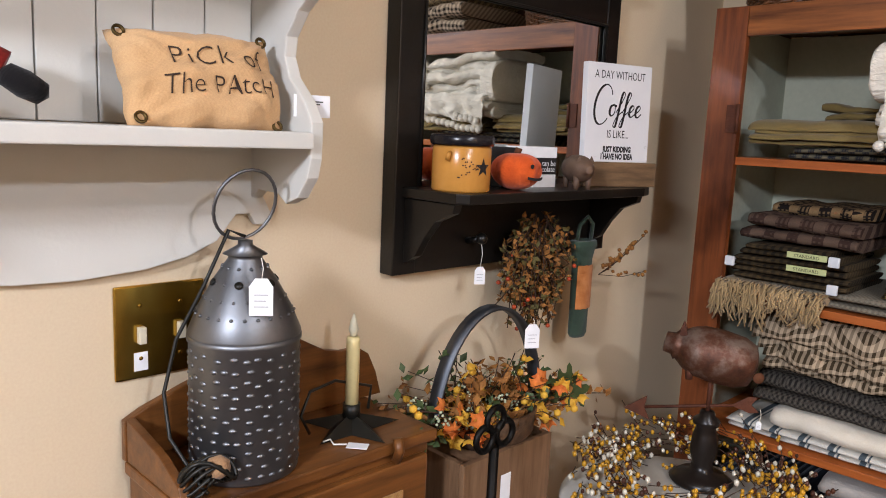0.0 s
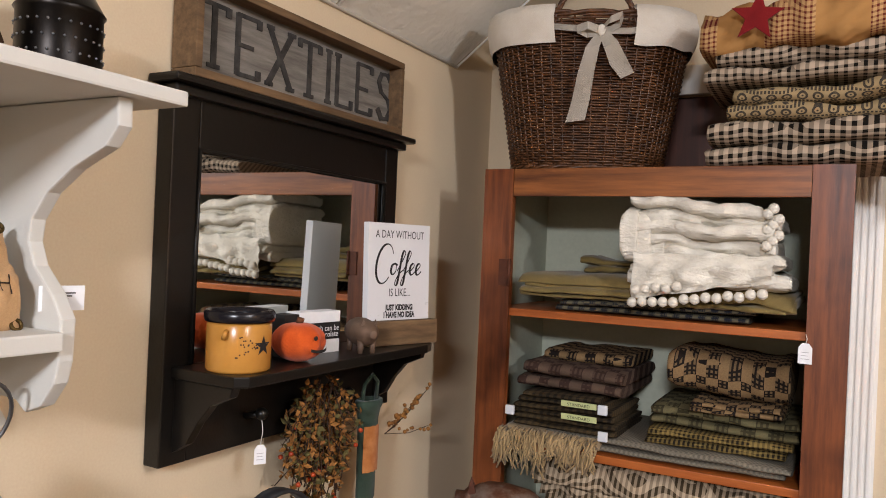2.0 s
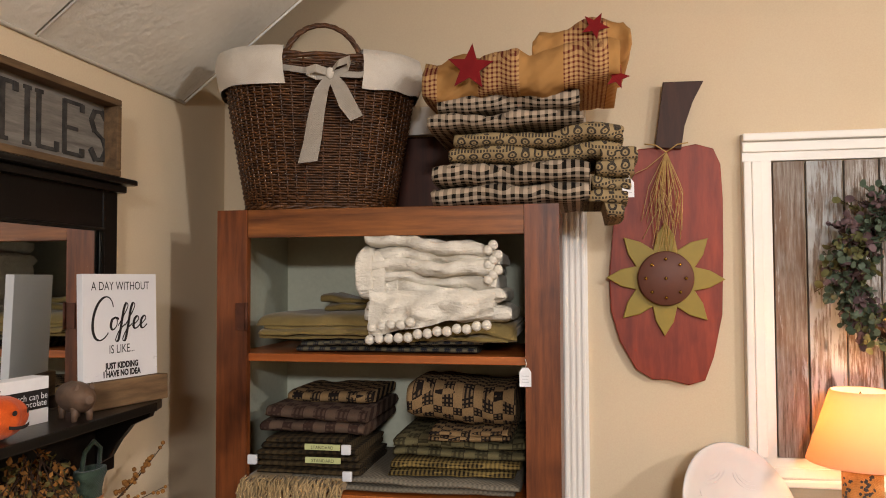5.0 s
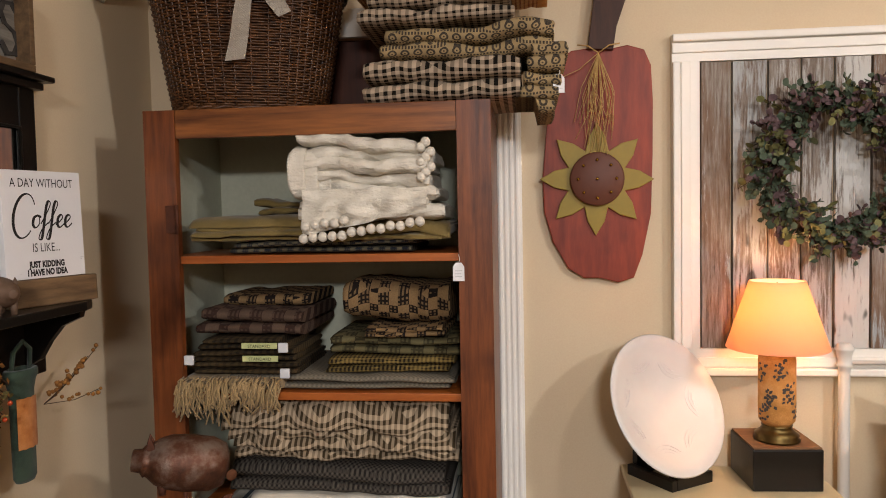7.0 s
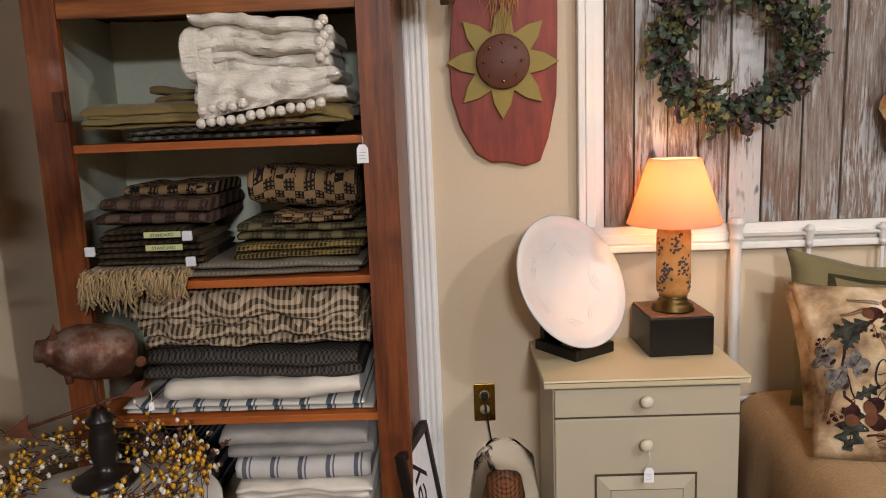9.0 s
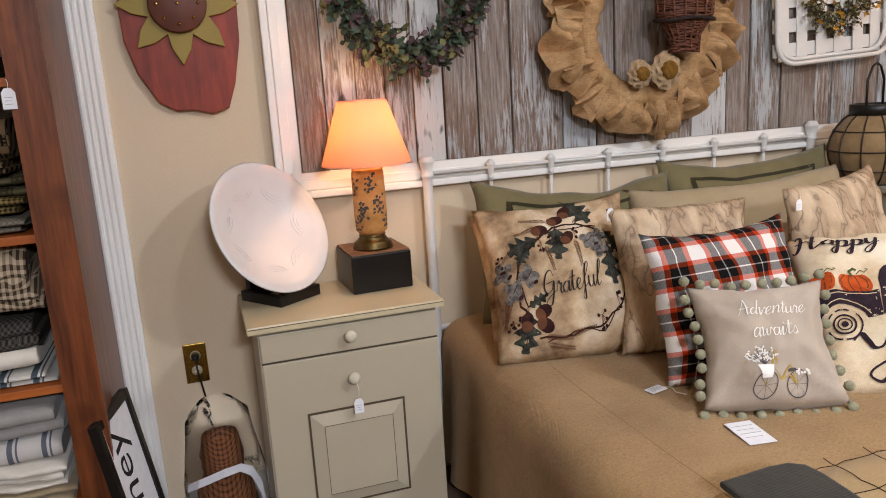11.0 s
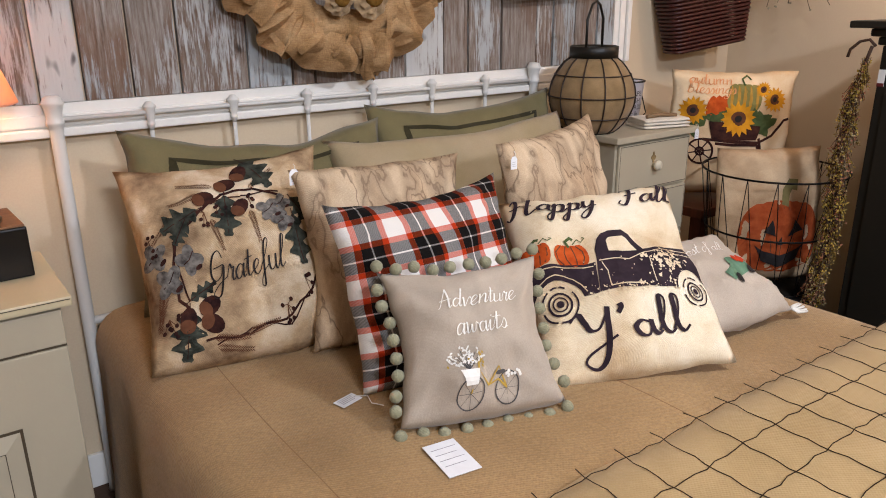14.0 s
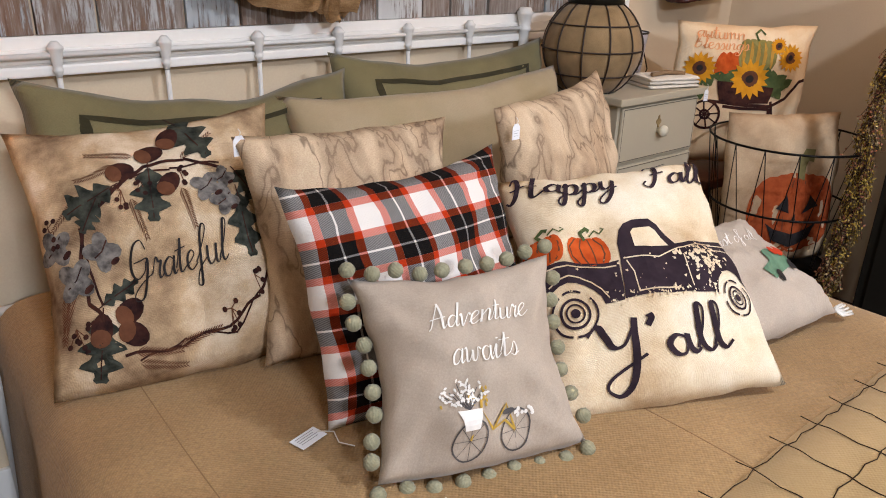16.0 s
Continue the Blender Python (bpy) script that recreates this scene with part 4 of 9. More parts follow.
branch("stem", [(0.55, 0.42), (0.22, 0.57), (-0.09, 0.56), (-0.33, 0.39), (-0.62, 0.15), (-0.70, -0.11), (-0.70, -0.39), (-0.55, -0.6)], 0.0065)
branch("stem", [(0.5, 0.5), (0.1, 0.5), (-0.25, 0.48), (-0.66, 0.1), (-0.66, -0.2), (-0.6, -0.45)], 0.004)
branch("stem", [(-0.5, -0.79), (-0.09, -0.80), (0.3, -0.72), (0.6, -0.58), (0.75, -0.4)], 0.0045)
branch("stem", [(-0.4, -0.84), (-0.05, -0.76), (0.34, -0.77), (0.66, -0.52)], 0.003)
for u, v, ln, wd, rot in ((0.3, 0.78, 0.5, 0.17, -62), (-0.08, 0.30, 0.46, 0.17, -95), (-0.56, 0.31, 0.42, 0.17, 205), (0.62, -0.05, 0.5, 0.15, -85), (-0.65, -0.72, 0.42, 0.18, -100), (-0.46, -0.37, 0.3, 0.08, 25), (0.7, 0.25, 0.34, 0.13, -60), (-0.58, 0.18, 0.26, 0.1, 240)):
    oak(g, u, v, ln, wd, rot, GREYLEAF, 0.0022)
for u, v, r in ((-0.87, 0.02, 0.13), (-0.54, -0.08, 0.13), (-0.77, -0.23, 0.14), (0.36, 0.28, 0.13), (0.48, 0.14, 0.12), (0.5, 0.36, 0.1)):
    for k in range(4):
        an = k * 1.57 + u * 3
        printed("petal", PALE, 0.0026 + 0.0002 * k, u + r * 0.42 * math.cos(an), v + r * 0.42 * math.sin(an), r * 0.62, r * 0.5, 12, an, 2, 0.12)
    g.stroke("petal_line", [(u - r * 0.5, v - r * 0.3), (u, v), (u + r * 0.4, v + r * 0.55)], 0.0022, PURPLE, 0.0036)
    printed("calyx", PURPLE, 0.0037, u + r * 0.6, v - r * 0.55, r * 0.3, r * 0.16, 10, 0.5)
for u, v, rot in ((-0.03, 0.66, 0.3), (-0.28, 0.52, 0.2), (0.07, 0.36, 0.9), (0.13, 0.8, 1.2), (-0.42, -0.51, 0.5), (-0.64, -0.6, 1.3), (-0.42, -0.66, -0.5)):
    printed("acorn", PURPLE, 0.0031, u, v, 0.115, 0.08, 14, rot)
    printed("acorn_cup", BROWNPR, 0.0036, u - 0.05 * math.cos(rot), v - 0.05 * math.sin(rot), 0.06, 0.075, 12, rot)
dots, sprigs = bmesh.new(), bmesh.new()
for u, v, rot in ((-0.15, 0.66, 172), (-0.3, 0.58, 195), (-0.62, 0.36, 222), (-0.24, 0.28, -80), (0.16, 0.3, -80), (-0.8, -0.28, 250), (-0.86, -0.3, 262), (-0.42, -0.78, -8), (-0.4, -0.86, -12), (-0.1, -0.8, 12), (0.2, 0.58, 40)):
    sprig(sprigs, u, v, rot, 0.32)
for cu, cv in ((-0.14, 0.4), (0.17, 0.42), (-0.72, -0.62), (-0.82, -0.6), (0.6, -0.5), (0.34, -0.68), (-0.9, 0.12), (-0.3, 0.3)):
    for q in range(6):
        u, v = cu + rng.uniform(-.07, .07), cv + rng.uniform(-.1, .1)
        blob(dots, u, v, 0.02, 0.02, 9)
        g.stroke("", [(cu, cv + 0.06), (u, v)], 0.0016, None, bm=sprigs)
tagged(g.lay("sprig_needles", sprigs, BROWNPR, 0.0016), kind="stuff")
tagged(g.lay("berry_dots", dots, PURPLE, 0.0032), kind="stuff")
price_tag(Matrix.Translation((1.235, 2.07, 0.945)), size=0.035, drop=0.012)

Pillow("throw_pillow", "brown marbled tweed throw pillow", TWEED, (1.233, 2.087, 0.934), (1.645, 2.005, 0.925), (1.195, 1.965, 0.54), (1.61, 1.91, 0.545), 0.065, (0.15, 0.04), 6)
pl = Pillow("throw_pillow", "orange, black and white plaid flannel throw pillow", PLAIDM, (1.191, 1.866, 0.897), (1.625, 1.88, 0.911), (1.215, 1.76, 0.54), (1.63, 1.71, 0.545), 0.065, (0.07, 0.15), 7)
Pillow("throw_pillow", "brown marbled tweed throw pillow with a price tag", TWEED, (1.69, 1.91, 0.957), (2.12, 2.06, 0.98), (1.71, 1.83, 0.545), (2.17, 1.95, 0.55), 0.06, (0.08, 0.07), 8)
price_tag(Matrix.Translation((1.70, 1.88, 0.945)), size=0.03, drop=0.012)

# pillow with the old truck
f = Pillow("throw_pillow", "cream throw pillow printed with a dark pickup truck", CREAMP, (1.66, 1.90, 0.81), (2.025, 1.69, 0.86), (1.513, 1.545, 0.545), (1.886, 1.385, 0.546), 0.06, (0.05, 0.04), 9)
f.pen("Happy", -0.5, 0.765, 0.2, TRUCKPR, -4, 0.0085, 0.8)
f.pen("Fall", 0.6, 0.775, 0.135, TRUCKPR, 2, 0.0085, 0.72)
f.pen("Y'all", -0.08, -0.66, 0.24, TRUCKPR, 2, 0.012, 0.6, 0.0034, 0.28)


def patch(name, pts, material, off=0.0016, cuts=5):
    bm = bmesh.new()
    bm.faces.new([bm.verts.new((x, y, 0)) for x, y in pts])
    return f.lay(name, bm, material, off, cuts)


def arch(cx, cy, ru, rv, a0, a1, n=10):
    return [(cx + ru * math.cos(radians(a0 + (a1 - a0) * i / n)), cy + rv * math.sin(radians(a0 + (a1 - a0) * i / n))) for i in range(n + 1)]


RW, FWH = (-0.74, -0.32), (0.75, -0.36)
patch("bed_print", [(-0.985, 0.11), (-0.62, 0.055), (-0.26, 0.02), (-0.34, -0.29), (-0.49, -0.285)] + arch(*RW, 0.26, 0.235, 8, 168) + [(-0.985, -0.2)], TRUCKPR)
patch("cab_print", [(-0.335, -0.285), (-0.245, 0.015), (-0.21, 0.16), (-0.15, 0.28), (-0.09, 0.335), (0.0, 0.36), (0.15, 0.35), (0.22, 0.3), (0.31, 0.11), (0.6, 0.13), (0.9, 0.165), (0.955, 0.12), (0.95, 0.0), (0.95, -0.14)] + arch(*FWH, 0.21, 0.22, 20, 172) + [(0.26, -0.31)], TRUCKPR)
patch("window_print", [(-0.09, 0.1), (-0.06, 0.24), (-0.02, 0.275), (0.13, 0.27), (0.17, 0.24), (0.23, 0.09)], CREAMP, 0.0028, 4)
for (cx, cy), r in ((RW, 0.19), (FWH, 0.155)):
    for r0, r1 in ((0.99, 0.9), (0.66, 0.55), (0.42, 0.34), (0.2, 0.0)):
        ring = bmesh.new()
        n = 30
        out = [ring.verts.new((cx + r * r0 * math.cos(2 * math.pi * i / n), cy + r * r0 * 0.95 * math.sin(2 * math.pi * i / n), 0)) for i in range(n)]
        inn = [ring.verts.new((cx + r * (r1 + 0.001) * math.cos(2 * math.pi * i / n), cy + r * (r1 + 0.001) * 0.95 * math.sin(2 * math.pi * i / n), 0)) for i in range(n)]
        for i in range(n):
            if r0 > 0.9 and i in (3, 4, 9, 14, 15, 21):
                continue
            ring.faces.new((out[i], out[(i + 1) % n], inn[(i + 1) % n], inn[i]))
        f.lay("tyre_print", ring, TRUCKPR, 0.0027)
for cx, cy, r in ((-0.85, 0.2, 0.14), (-0.47, 0.155, 0.165)):
    pk, pd, st = bmesh.new(), bmesh.new(), bmesh.new()
    for k in (-1, 1, -0.45, 0.45, 0):
        blob(pk, cx + k * r * 0.62, cy, r * 0.5, r * 0.82, 14)
    for k in (-0.75, -0.3, 0.2, 0.65):
        f.stroke("", [(cx + k * r * 0.8, cy - r * 0.7), (cx + k * r * 1.25, cy - r * 0.25), (cx + k * r * 1.3, cy + r * 0.25), (cx + k * r * 0.75, cy + r * 0.72)], 0.0028, None, bm=pd)
    f.stroke("", [(cx, cy + r * 0.65), (cx - 0.03, cy + r * 1.05), (cx + 0.03, cy + r * 1.3), (cx + 0.06, cy + r * 1.15)], 0.007, None, bm=st)
    f.stroke("", [(cx + 0.05, cy + r * 0.85), (cx + 0.11, cy + r * 1.15), (cx + 0.15, cy + r * 0.9), (cx + 0.2, cy + r * 1.1), (cx + 0.17, cy + r * 1.2)], 0.0026, None, bm=st)
    f.lay("pumpkin_print", pk, ORANGE, 0.0013)
    f.lay("pumpkin_rib", pd, BROWNPR, 0.0017)
    tagged(f.lay("pumpkin_stem", st, GREENPR, 0.0028), kind="stuff")
chips = bmesh.new()
for i in range(210):
    if i < 90:
        u, v = 0.5 + rng.gauss(0, 0.11), -0.05 + rng.gauss(0, 0.07)
    elif i < 170:
        u = rng.uniform(-0.45, 0.58)
        v = -0.29 + rng.gauss(0, 0.025)
    else:
        u, v = rng.uniform(-0.9, 0.9), rng.uniform(-0.25, 0.08)
    sz = rng.uniform(0.006, 0.03) if i < 90 else rng.uniform(0.004, 0.016)
    blob(chips, u, v, sz, sz * 0.65, 7, rng.uniform(0, 3), 3, 0.4)
tagged(f.lay("rubbed_paint", chips, CREAMP, 0.0034), kind="stuff")
for line in ([(-0.2, 0.0), (-0.17, -0.1), (-0.2, -0.26), (0.1, -0.27)], [(-0.22, 0.02), (0.1, 0.0), (0.3, 0.06), (0.7, 0.1)], [(-0.9, 0.06), (-0.3, -0.02)], [(0.3, -0.27), (0.33, 0.0)], [(0.6, 0.02), (0.94, 0.06)], [(0.64, 0.08), (0.94, 0.12)], arch(*RW, 0.3, 0.28, 15, 120, 6)):
    ps = [(line[i][0] + (line[i + 1][0] - line[i][0]) * k / 6, line[i][1] + (line[i + 1][1] - line[i][1]) * k / 6) for i in range(len(line) - 1) for k in range(7)]
    f.stroke("panel_line", ps, 0.0022, CREAMP, 0.0031)

# small pillow with pompoms
a = Pillow("throw_pillow", "small taupe cotton pillow with sage pompom trim", TAUPE, (1.243, 1.745, 0.788), (1.562, 1.636, 0.785), (1.183, 1.592, 0.545), (1.478, 1.495, 0.545), 0.065, (0.15, 0.13), 10)
a.pen("Adventure", 0.0, 0.44, 0.175, WHITETH, 2, 0.0032, 0.92, 0.0032)
a.pen("awaits", -0.04, 0.05, 0.115, WHITETH, -1, 0.0032, 0.95, 0.0032)


def lay_a(name, bm, material, off=0.002, cuts=0):
    for v in bm.verts:
        v.co.x -= 0.25
        v.co.y -= 0.08
    return a.lay(name, bm, material, off, cuts)


fr, fl = bmesh.new(), bmesh.new()
for cx in (-0.02, 0.48):
    rim = bmesh.new()
    a.stroke("", [(cx + 0.165 * math.cos(t * 0.2618), -0.62 + 0.185 * math.sin(t * 0.2618)) for t in range(25)], 0.0024, None, bm=rim)
    for t in range(8):
        a.stroke("", [(cx, -0.62), (cx + 0.16 * math.cos(t * 0.785), -0.62 + 0.18 * math.sin(t * 0.785))], 0.0007, None, bm=rim)
    tagged(lay_a("bicycle_wheel", rim, GREYINK, 0.002), kind="stuff")
for ps in ([(-0.02, -0.62), (0.08, -0.36), (0.2, -0.56), (0.34, -0.5), (0.48, -0.62)], [(0.08, -0.36), (0.1, -0.28), (0.16, -0.24)], [(0.2, -0.56), (0.36, -0.36), (0.48, -0.62)]):
    a.stroke("", ps, 0.004, None, bm=fr)
lay_a("bicycle_frame", fr, GOLD, 0.0024)
b = bmesh.new()
b.faces.new([b.verts.new((x, y, 0)) for x, y in [(-0.14, -0.33), (0.09, -0.35), (0.05, -0.53), (-0.1, -0.52)]])
lay_a("bicycle_basket", b, WHITETH, 0.0028, 3)
sd = bmesh.new()
blob(sd, 0.37, -0.43, 0.07, 0.025, 12)
lay_a("saddle", sd, GREYINK, 0.0028)
for i in range(70):
    an = rng.uniform(0.3, 2.8)
    r = rng.uniform(0.06, 0.26)
    blob(fl, -0.04 + r * 0.95 * math.cos(an), -0.32 + r * math.sin(an), 0.011, 0.02, 6, rng.uniform(0, 3))
for i in range(12):
    blob(fl, rng.uniform(0.45, 0.66), rng.uniform(-0.5, -0.43), 0.02, 0.02, 6)
tagged(lay_a("blossom", fl, WHITETH, 0.0026), kind="stuff")
st = bmesh.new()
for i in range(15):
    an = 0.45 + 0.15 * i
    r = 0.16 + 0.07 * math.sin(i * 2.3)
    a.stroke("", [(-0.03, -0.34), (-0.04 + r * 0.6 * math.cos(an), -0.33 + r * 0.6 * math.sin(an)), (-0.04 + r * math.cos(an), -0.32 + r * math.sin(an))], 0.0011, None, bm=st)
tagged(lay_a("flower_stem", st, GREYINK, 0.002), kind="stuff")
gold = bmesh.new()
for i in range(16):
    blob(gold, rng.choice((-0.26, 0.14, 0.02)) + rng.uniform(-.03, .03), -0.2 + rng.uniform(-.14, .1), 0.012, 0.02, 6)
tagged(lay_a("gold_bud", gold, GOLD, 0.0025), kind="stuff")
pom_me = None
for sx, sy, n in ((0, 1, 9), (0, -1, 8), (-1, 0, 9), (1, 0, 8)):
    for i in range(n + 1):
        tt = -1 + 2 * i / n
        if sx and i in (0, n):
            continue
        u, v = (tt, sy) if sy else (sx, tt)
        p = a.at(u, v)
        p += Vector((sx * 0.013, sy * 0.013, 0.002)) + Vector((rng.uniform(-.003, .003), rng.uniform(-.003, .003), rng.uniform(-.003, .003)))
        if pom_me is None:
            b = ball(0.0125, 12)
            for vtx in b.verts:
                vtx.co *= 1 + 0.1 * noise.noise(vtx.co * 300)
            first = part("pompom", b, POM, a.t, "fuzzy sage wool pompoms")
            pom_me = first.data
            first.location = p
        else:
            o = new("pompom", pom_me)
            o.parent, o.location = a.t, p
            o.rotation_euler = (rng.uniform(0, 3), rng.uniform(0, 3), 0)
# lumbar pillow that lies at the back of the bed's edge
lm = Pillow("throw_pillow", "pale linen pillow embroidered with a green truck", LINENW, (1.92, 1.76, 0.68), (2.215, 1.69, 0.675), (1.88, 1.47, 0.565), (2.24, 1.45, 0.572), 0.05, 0.05, 11)
lm.pen("most of all", 0.1, 0.4, 0.15, WHITETH, 0, 0.0024, 1.0, 0.0026)
b, c, d = bmesh.new(), bmesh.new(), bmesh.new()
b.faces.new([b.verts.new((x, y, 0)) for x, y in [(0.08, -0.42), (0.66, -0.26), (0.68, -0.08), (0.4, -0.12), (0.38, 0.06), (0.24, 0.03), (0.22, -0.14), (0.06, -0.2)]])
lm.lay("truck_print", b, varied("faded_green_print", "4e6a52", "6d8a70", 30, 0.9), 0.003, 4)
for x, y in ((0.2, -0.4), (0.56, -0.28)):
    blob(c, x, y, 0.065, 0.09, 12)
lm.lay("wheel_print", c, INK, 0.0045)
for i in range(7):
    blob(d, 0.44 + 0.03 * i, -0.02 + 0.05 * math.sin(i * 2), 0.04, 0.08, 8)
lm.lay("pumpkin_print", d, plain("red_print", "b03a1e", 0.9), 0.005)
b = bmesh.new()
for i in range(9):
    an = i * 0.7
    tube([(0, 0, 0), (0.018 * math.cos(an) * 0.6 + 0.018, 0.012 * math.sin(an), -0.006), (0.045, 0.014 * math.sin(an), -0.008 + 0.004 * math.cos(an))], 0.003, 5, b)
b.transform(Matrix.Translation(lm.at(0.98, -0.98)))
part("tassel", b, STRING, lm.t, "white yarn tassel")

# papers on the bed
for nm, lab, x, y, wd, dp, rz in (("leaflet", "white printed leaflet lying on the bedspread", 1.215, 1.478, 0.062, 0.1, -8), ("swing_tag", "white paper swing tag with a string on the bedspread", 1.17, 1.755, 0.05, 0.03, 15)):
    t = thing(nm, lab, "paper tag", pose(x, y, bed_z(x, y) + 0.004, 0, 0, rz))
    part("card", box(-wd / 2, wd / 2, -dp / 2, dp / 2, 0, 0.0012), TAGPAPER, t)
    b = bmesh.new()
    for i in range(4):
        add_box(b, -wd * 0.38, wd * (0.38 - 0.1 * (i % 2)), dp * (0.3 - 0.17 * i), dp * (0.3 - 0.17 * i) + 0.0011, 0.0013, 0.0016)
    part("writing", b, TAGINK, t)
    if nm == "swing_tag":
        part("string", tube([(0.02, 0, 0.002), (0.035, -0.02, 0.002), (0.02, -0.045, 0.002), (0.028, -0.07, 0.002)], 0.001, 5), STRING, t)

# folded throw with a grid of stitched lines
THROW = cloth("tan_throw_wool", "9a8055", "a98f64", 8, 0.95, 0.5)
DARKWOOL = cloth("charcoal_olive_wool", "2c2a24", "3a372e", 8, 0.95, 0.5)
YARN = plain("black_yarn", "2f2418", 0.95)
th = thing("throw_blanket", "tan folded throw with a dark windowpane grid on the bed", "blanket")


def throw_z(x, y):
    return bed_z(x, y) + 0.022 + 0.006 * noise.noise((x * 5, y * 5, 3))


b = bmesh.new()
TX0, TX1, TY0, TY1 = 1.0, 2.395, 0.62, 1.3
N, M = 44, 26
top = []
for j in range(M + 1):
    row = []
    for i in range(N + 1):
        x, y = TX0 + (TX1 - TX0) * i / N, TY0 + (TY1 - TY0) * j / M
        e = min(i, N - i, (M - j) * 1.0, j) / 3
        z = throw_z(x, y) - (0.02 * (1 - min(1, e)) ** 2)
        row.append(b.verts.new((x, y + 0.012 * noise.noise((x * 4, 0, 1)) * (j / M), z)))
    top.append(row)
for j in range(M):
    for i in range(N):
        fc = b.faces.new((top[j][i], top[j][i + 1], top[j + 1][i + 1], top[j + 1][i]))
        fc.smooth = True
part("wool", b, THROW, th)
b = bmesh.new()
G = 0.094
for k in range(15):
    x = 1.052 + G * k
    if x < TX1 - 0.01:
        tube([(x + 0.003 * math.sin(y * 90 + k), y, throw_z(x, y) + 0.0012) for y in [TY0 + 0.03 + (TY1 - TY0 + 0.0) * i / 30 for i in range(31)] if y < TY1 + 0.03], 0.0009, 5, b)
for k in range(7):
    y = TY1 - 0.02 - G * k
    if y > TY0:
        tube([(x, y + 0.003 * math.sin(x * 90 + k), throw_z(x, y) + 0.0012) for x in [TX0 + 0.02 + (TX1 - TX0 - 0.03) * i / 50 for i in range(51)]], 0.0009, 5, b)
part("stitching", b, YARN, th, "black yarn grid lines")
dk = thing("folded_cloth", "charcoal wool cloth folded on the throw", "cloth", pose(1.062, 1.1, bed_z(1.06, 1.1) + 0.033, 0, 0, -2))
b = prism([(-0.09, -0.47), (0.07, -0.47), (0.08, -0.2), (0.092, 0.13), (0.085, 0.165), (0.06, 0.182), (0.02, 0.184), (-0.09, 0.172)], 0.014, 0.006)
part("wool", b, DARKWOOL, dk)

# ---- west wall: white shelf ----
UP = Matrix(((0, 0, 1, 0), (1, 0, 0, 0), (0, 1, 0, 0), (0, 0, 0, 1)))  # local x, y, z to world y, z, x
ws = thing("wall_shelf", "white chalk-painted wooden wall shelf, worn at the edges", "shelf")
SIDE = [(-1.195, 1.686), (-0.915, 1.686), (-0.913, 1.65), (-0.935, 1.625), (-1.0, 1.598), (-1.05, 1.566), (-1.08, 1.53), (-1.085, 1.5), (-1.07, 1.468), (-1.03, 1.432), (-1.008, 1.4), (-1.01, 1.345), (-1.018, 1.315), (-1.045, 1.282), (-1.077, 1.27), (-1.1, 1.284), (-1.16, 1.286), (-1.195, 1.262)]
XZ = Matrix(((1, 0, 0, 0), (0, 0, -1, 0), (0, 1, 0, 0), (0, 0, 0, 1)))
for y in (0.965, 0.285):
    part("side", prism(SIDE, 0.022, 0.003, m=Matrix.Translation((0, y, 0)) @ XZ), WHITEWASH, ws)
part("top", box(-1.195, -0.89, 0.22, 1.032, 1.687, 1.708, 0.004), WHITEWASH, ws)
part("shelf", box(-1.18, -0.998, 0.287, 0.942, 1.36, 1.385, 0.003), WHITEWASH, ws)
n = 8
for i in range(n):
    y0, y1 = 0.287 + (0.942 - 0.287) * i / n, 0.287 + (0.942 - 0.287) * (i + 1) / n
    part("back_board", box(-1.196, -1.183, y0 + 0.001, y1 - 0.001, 1.386, 1.686, 0.002), WHITEWASH, ws)
VAL = [(0.287, 1.359), (0.942, 1.359), (0.965, 1.275), (0.985, 1.235), (0.975, 1.222), (0.952, 1.224), (0.94, 1.243), (0.915, 1.243), (0.88, 1.2), (0.83, 1.178), (0.76, 1.163), (0.66, 1.156), (0.58, 1.158), (0.48, 1.168), (0.4, 1.19), (0.33, 1.235), (0.287, 1.25)]
part("apron", prism(VAL, 0.014, 0.002, m=Matrix.Translation((-1.197, 0, 0)) @ UP), WHITEWASH, ws)

BURLAP = cloth("tan_stuffed_cotton", "c29a6c", "cfa97c", 9, 0.95, 0.3)
pk = Pillow("stuffed_pillow", "small tan stuffed pillow with stitched words", BURLAP, (-1.115, 0.675, 1.512), (-1.115, 0.915, 1.52), (-1.055, 0.69, 1.383), (-1.055, 0.938, 1.383), 0.036, 0.03, 12, wrinkle=0.004)
STITCH = plain("brown_stitching", "40342c", 0.9)
pk.text("PiCk of", 0.1, 0.27, 0.042, STITCH, 0.0, 1.12, 0, 0.0022, -0.014)
pk.text("The PAtcH", 0.1, -0.3, 0.038, STITCH, 0.0, 1.0, 1, 0.0022, -0.014)
for u, v in ((-0.95, 0.95), (0.95, 0.95), (-0.95, -0.95), (0.95, -0.95)):
    b = lathe([(0.0055, 0), (0.009, 0.001), (0.009, 0.004), (0.0055, 0.005), (0.0055, 0)], 14, m=Matrix.Translation(pk.at(u * 0.93, v * 0.93, 0.002)))
    part("button", b, DARKBRASS, pk.t)
t = thing("sewn_label", "white fabric maker's label with scribbled print", "label", pose(-1.045, 0.968, 1.425, 0, 0, -12))
part("fabric", box(-0.0006, 0.0006, -0.03, 0.03, -0.017, 0.017), TAGPAPER, t)
b = bmesh.new()
for i in range(5):
    add_box(b, 0.0008, 0.0012, -0.016 + 0.005 * i, -0.002 + 0.005 * i, -0.01 + 0.004 * i, -0.008 + 0.004 * i)
part("scribble", b, GREYINK, t)

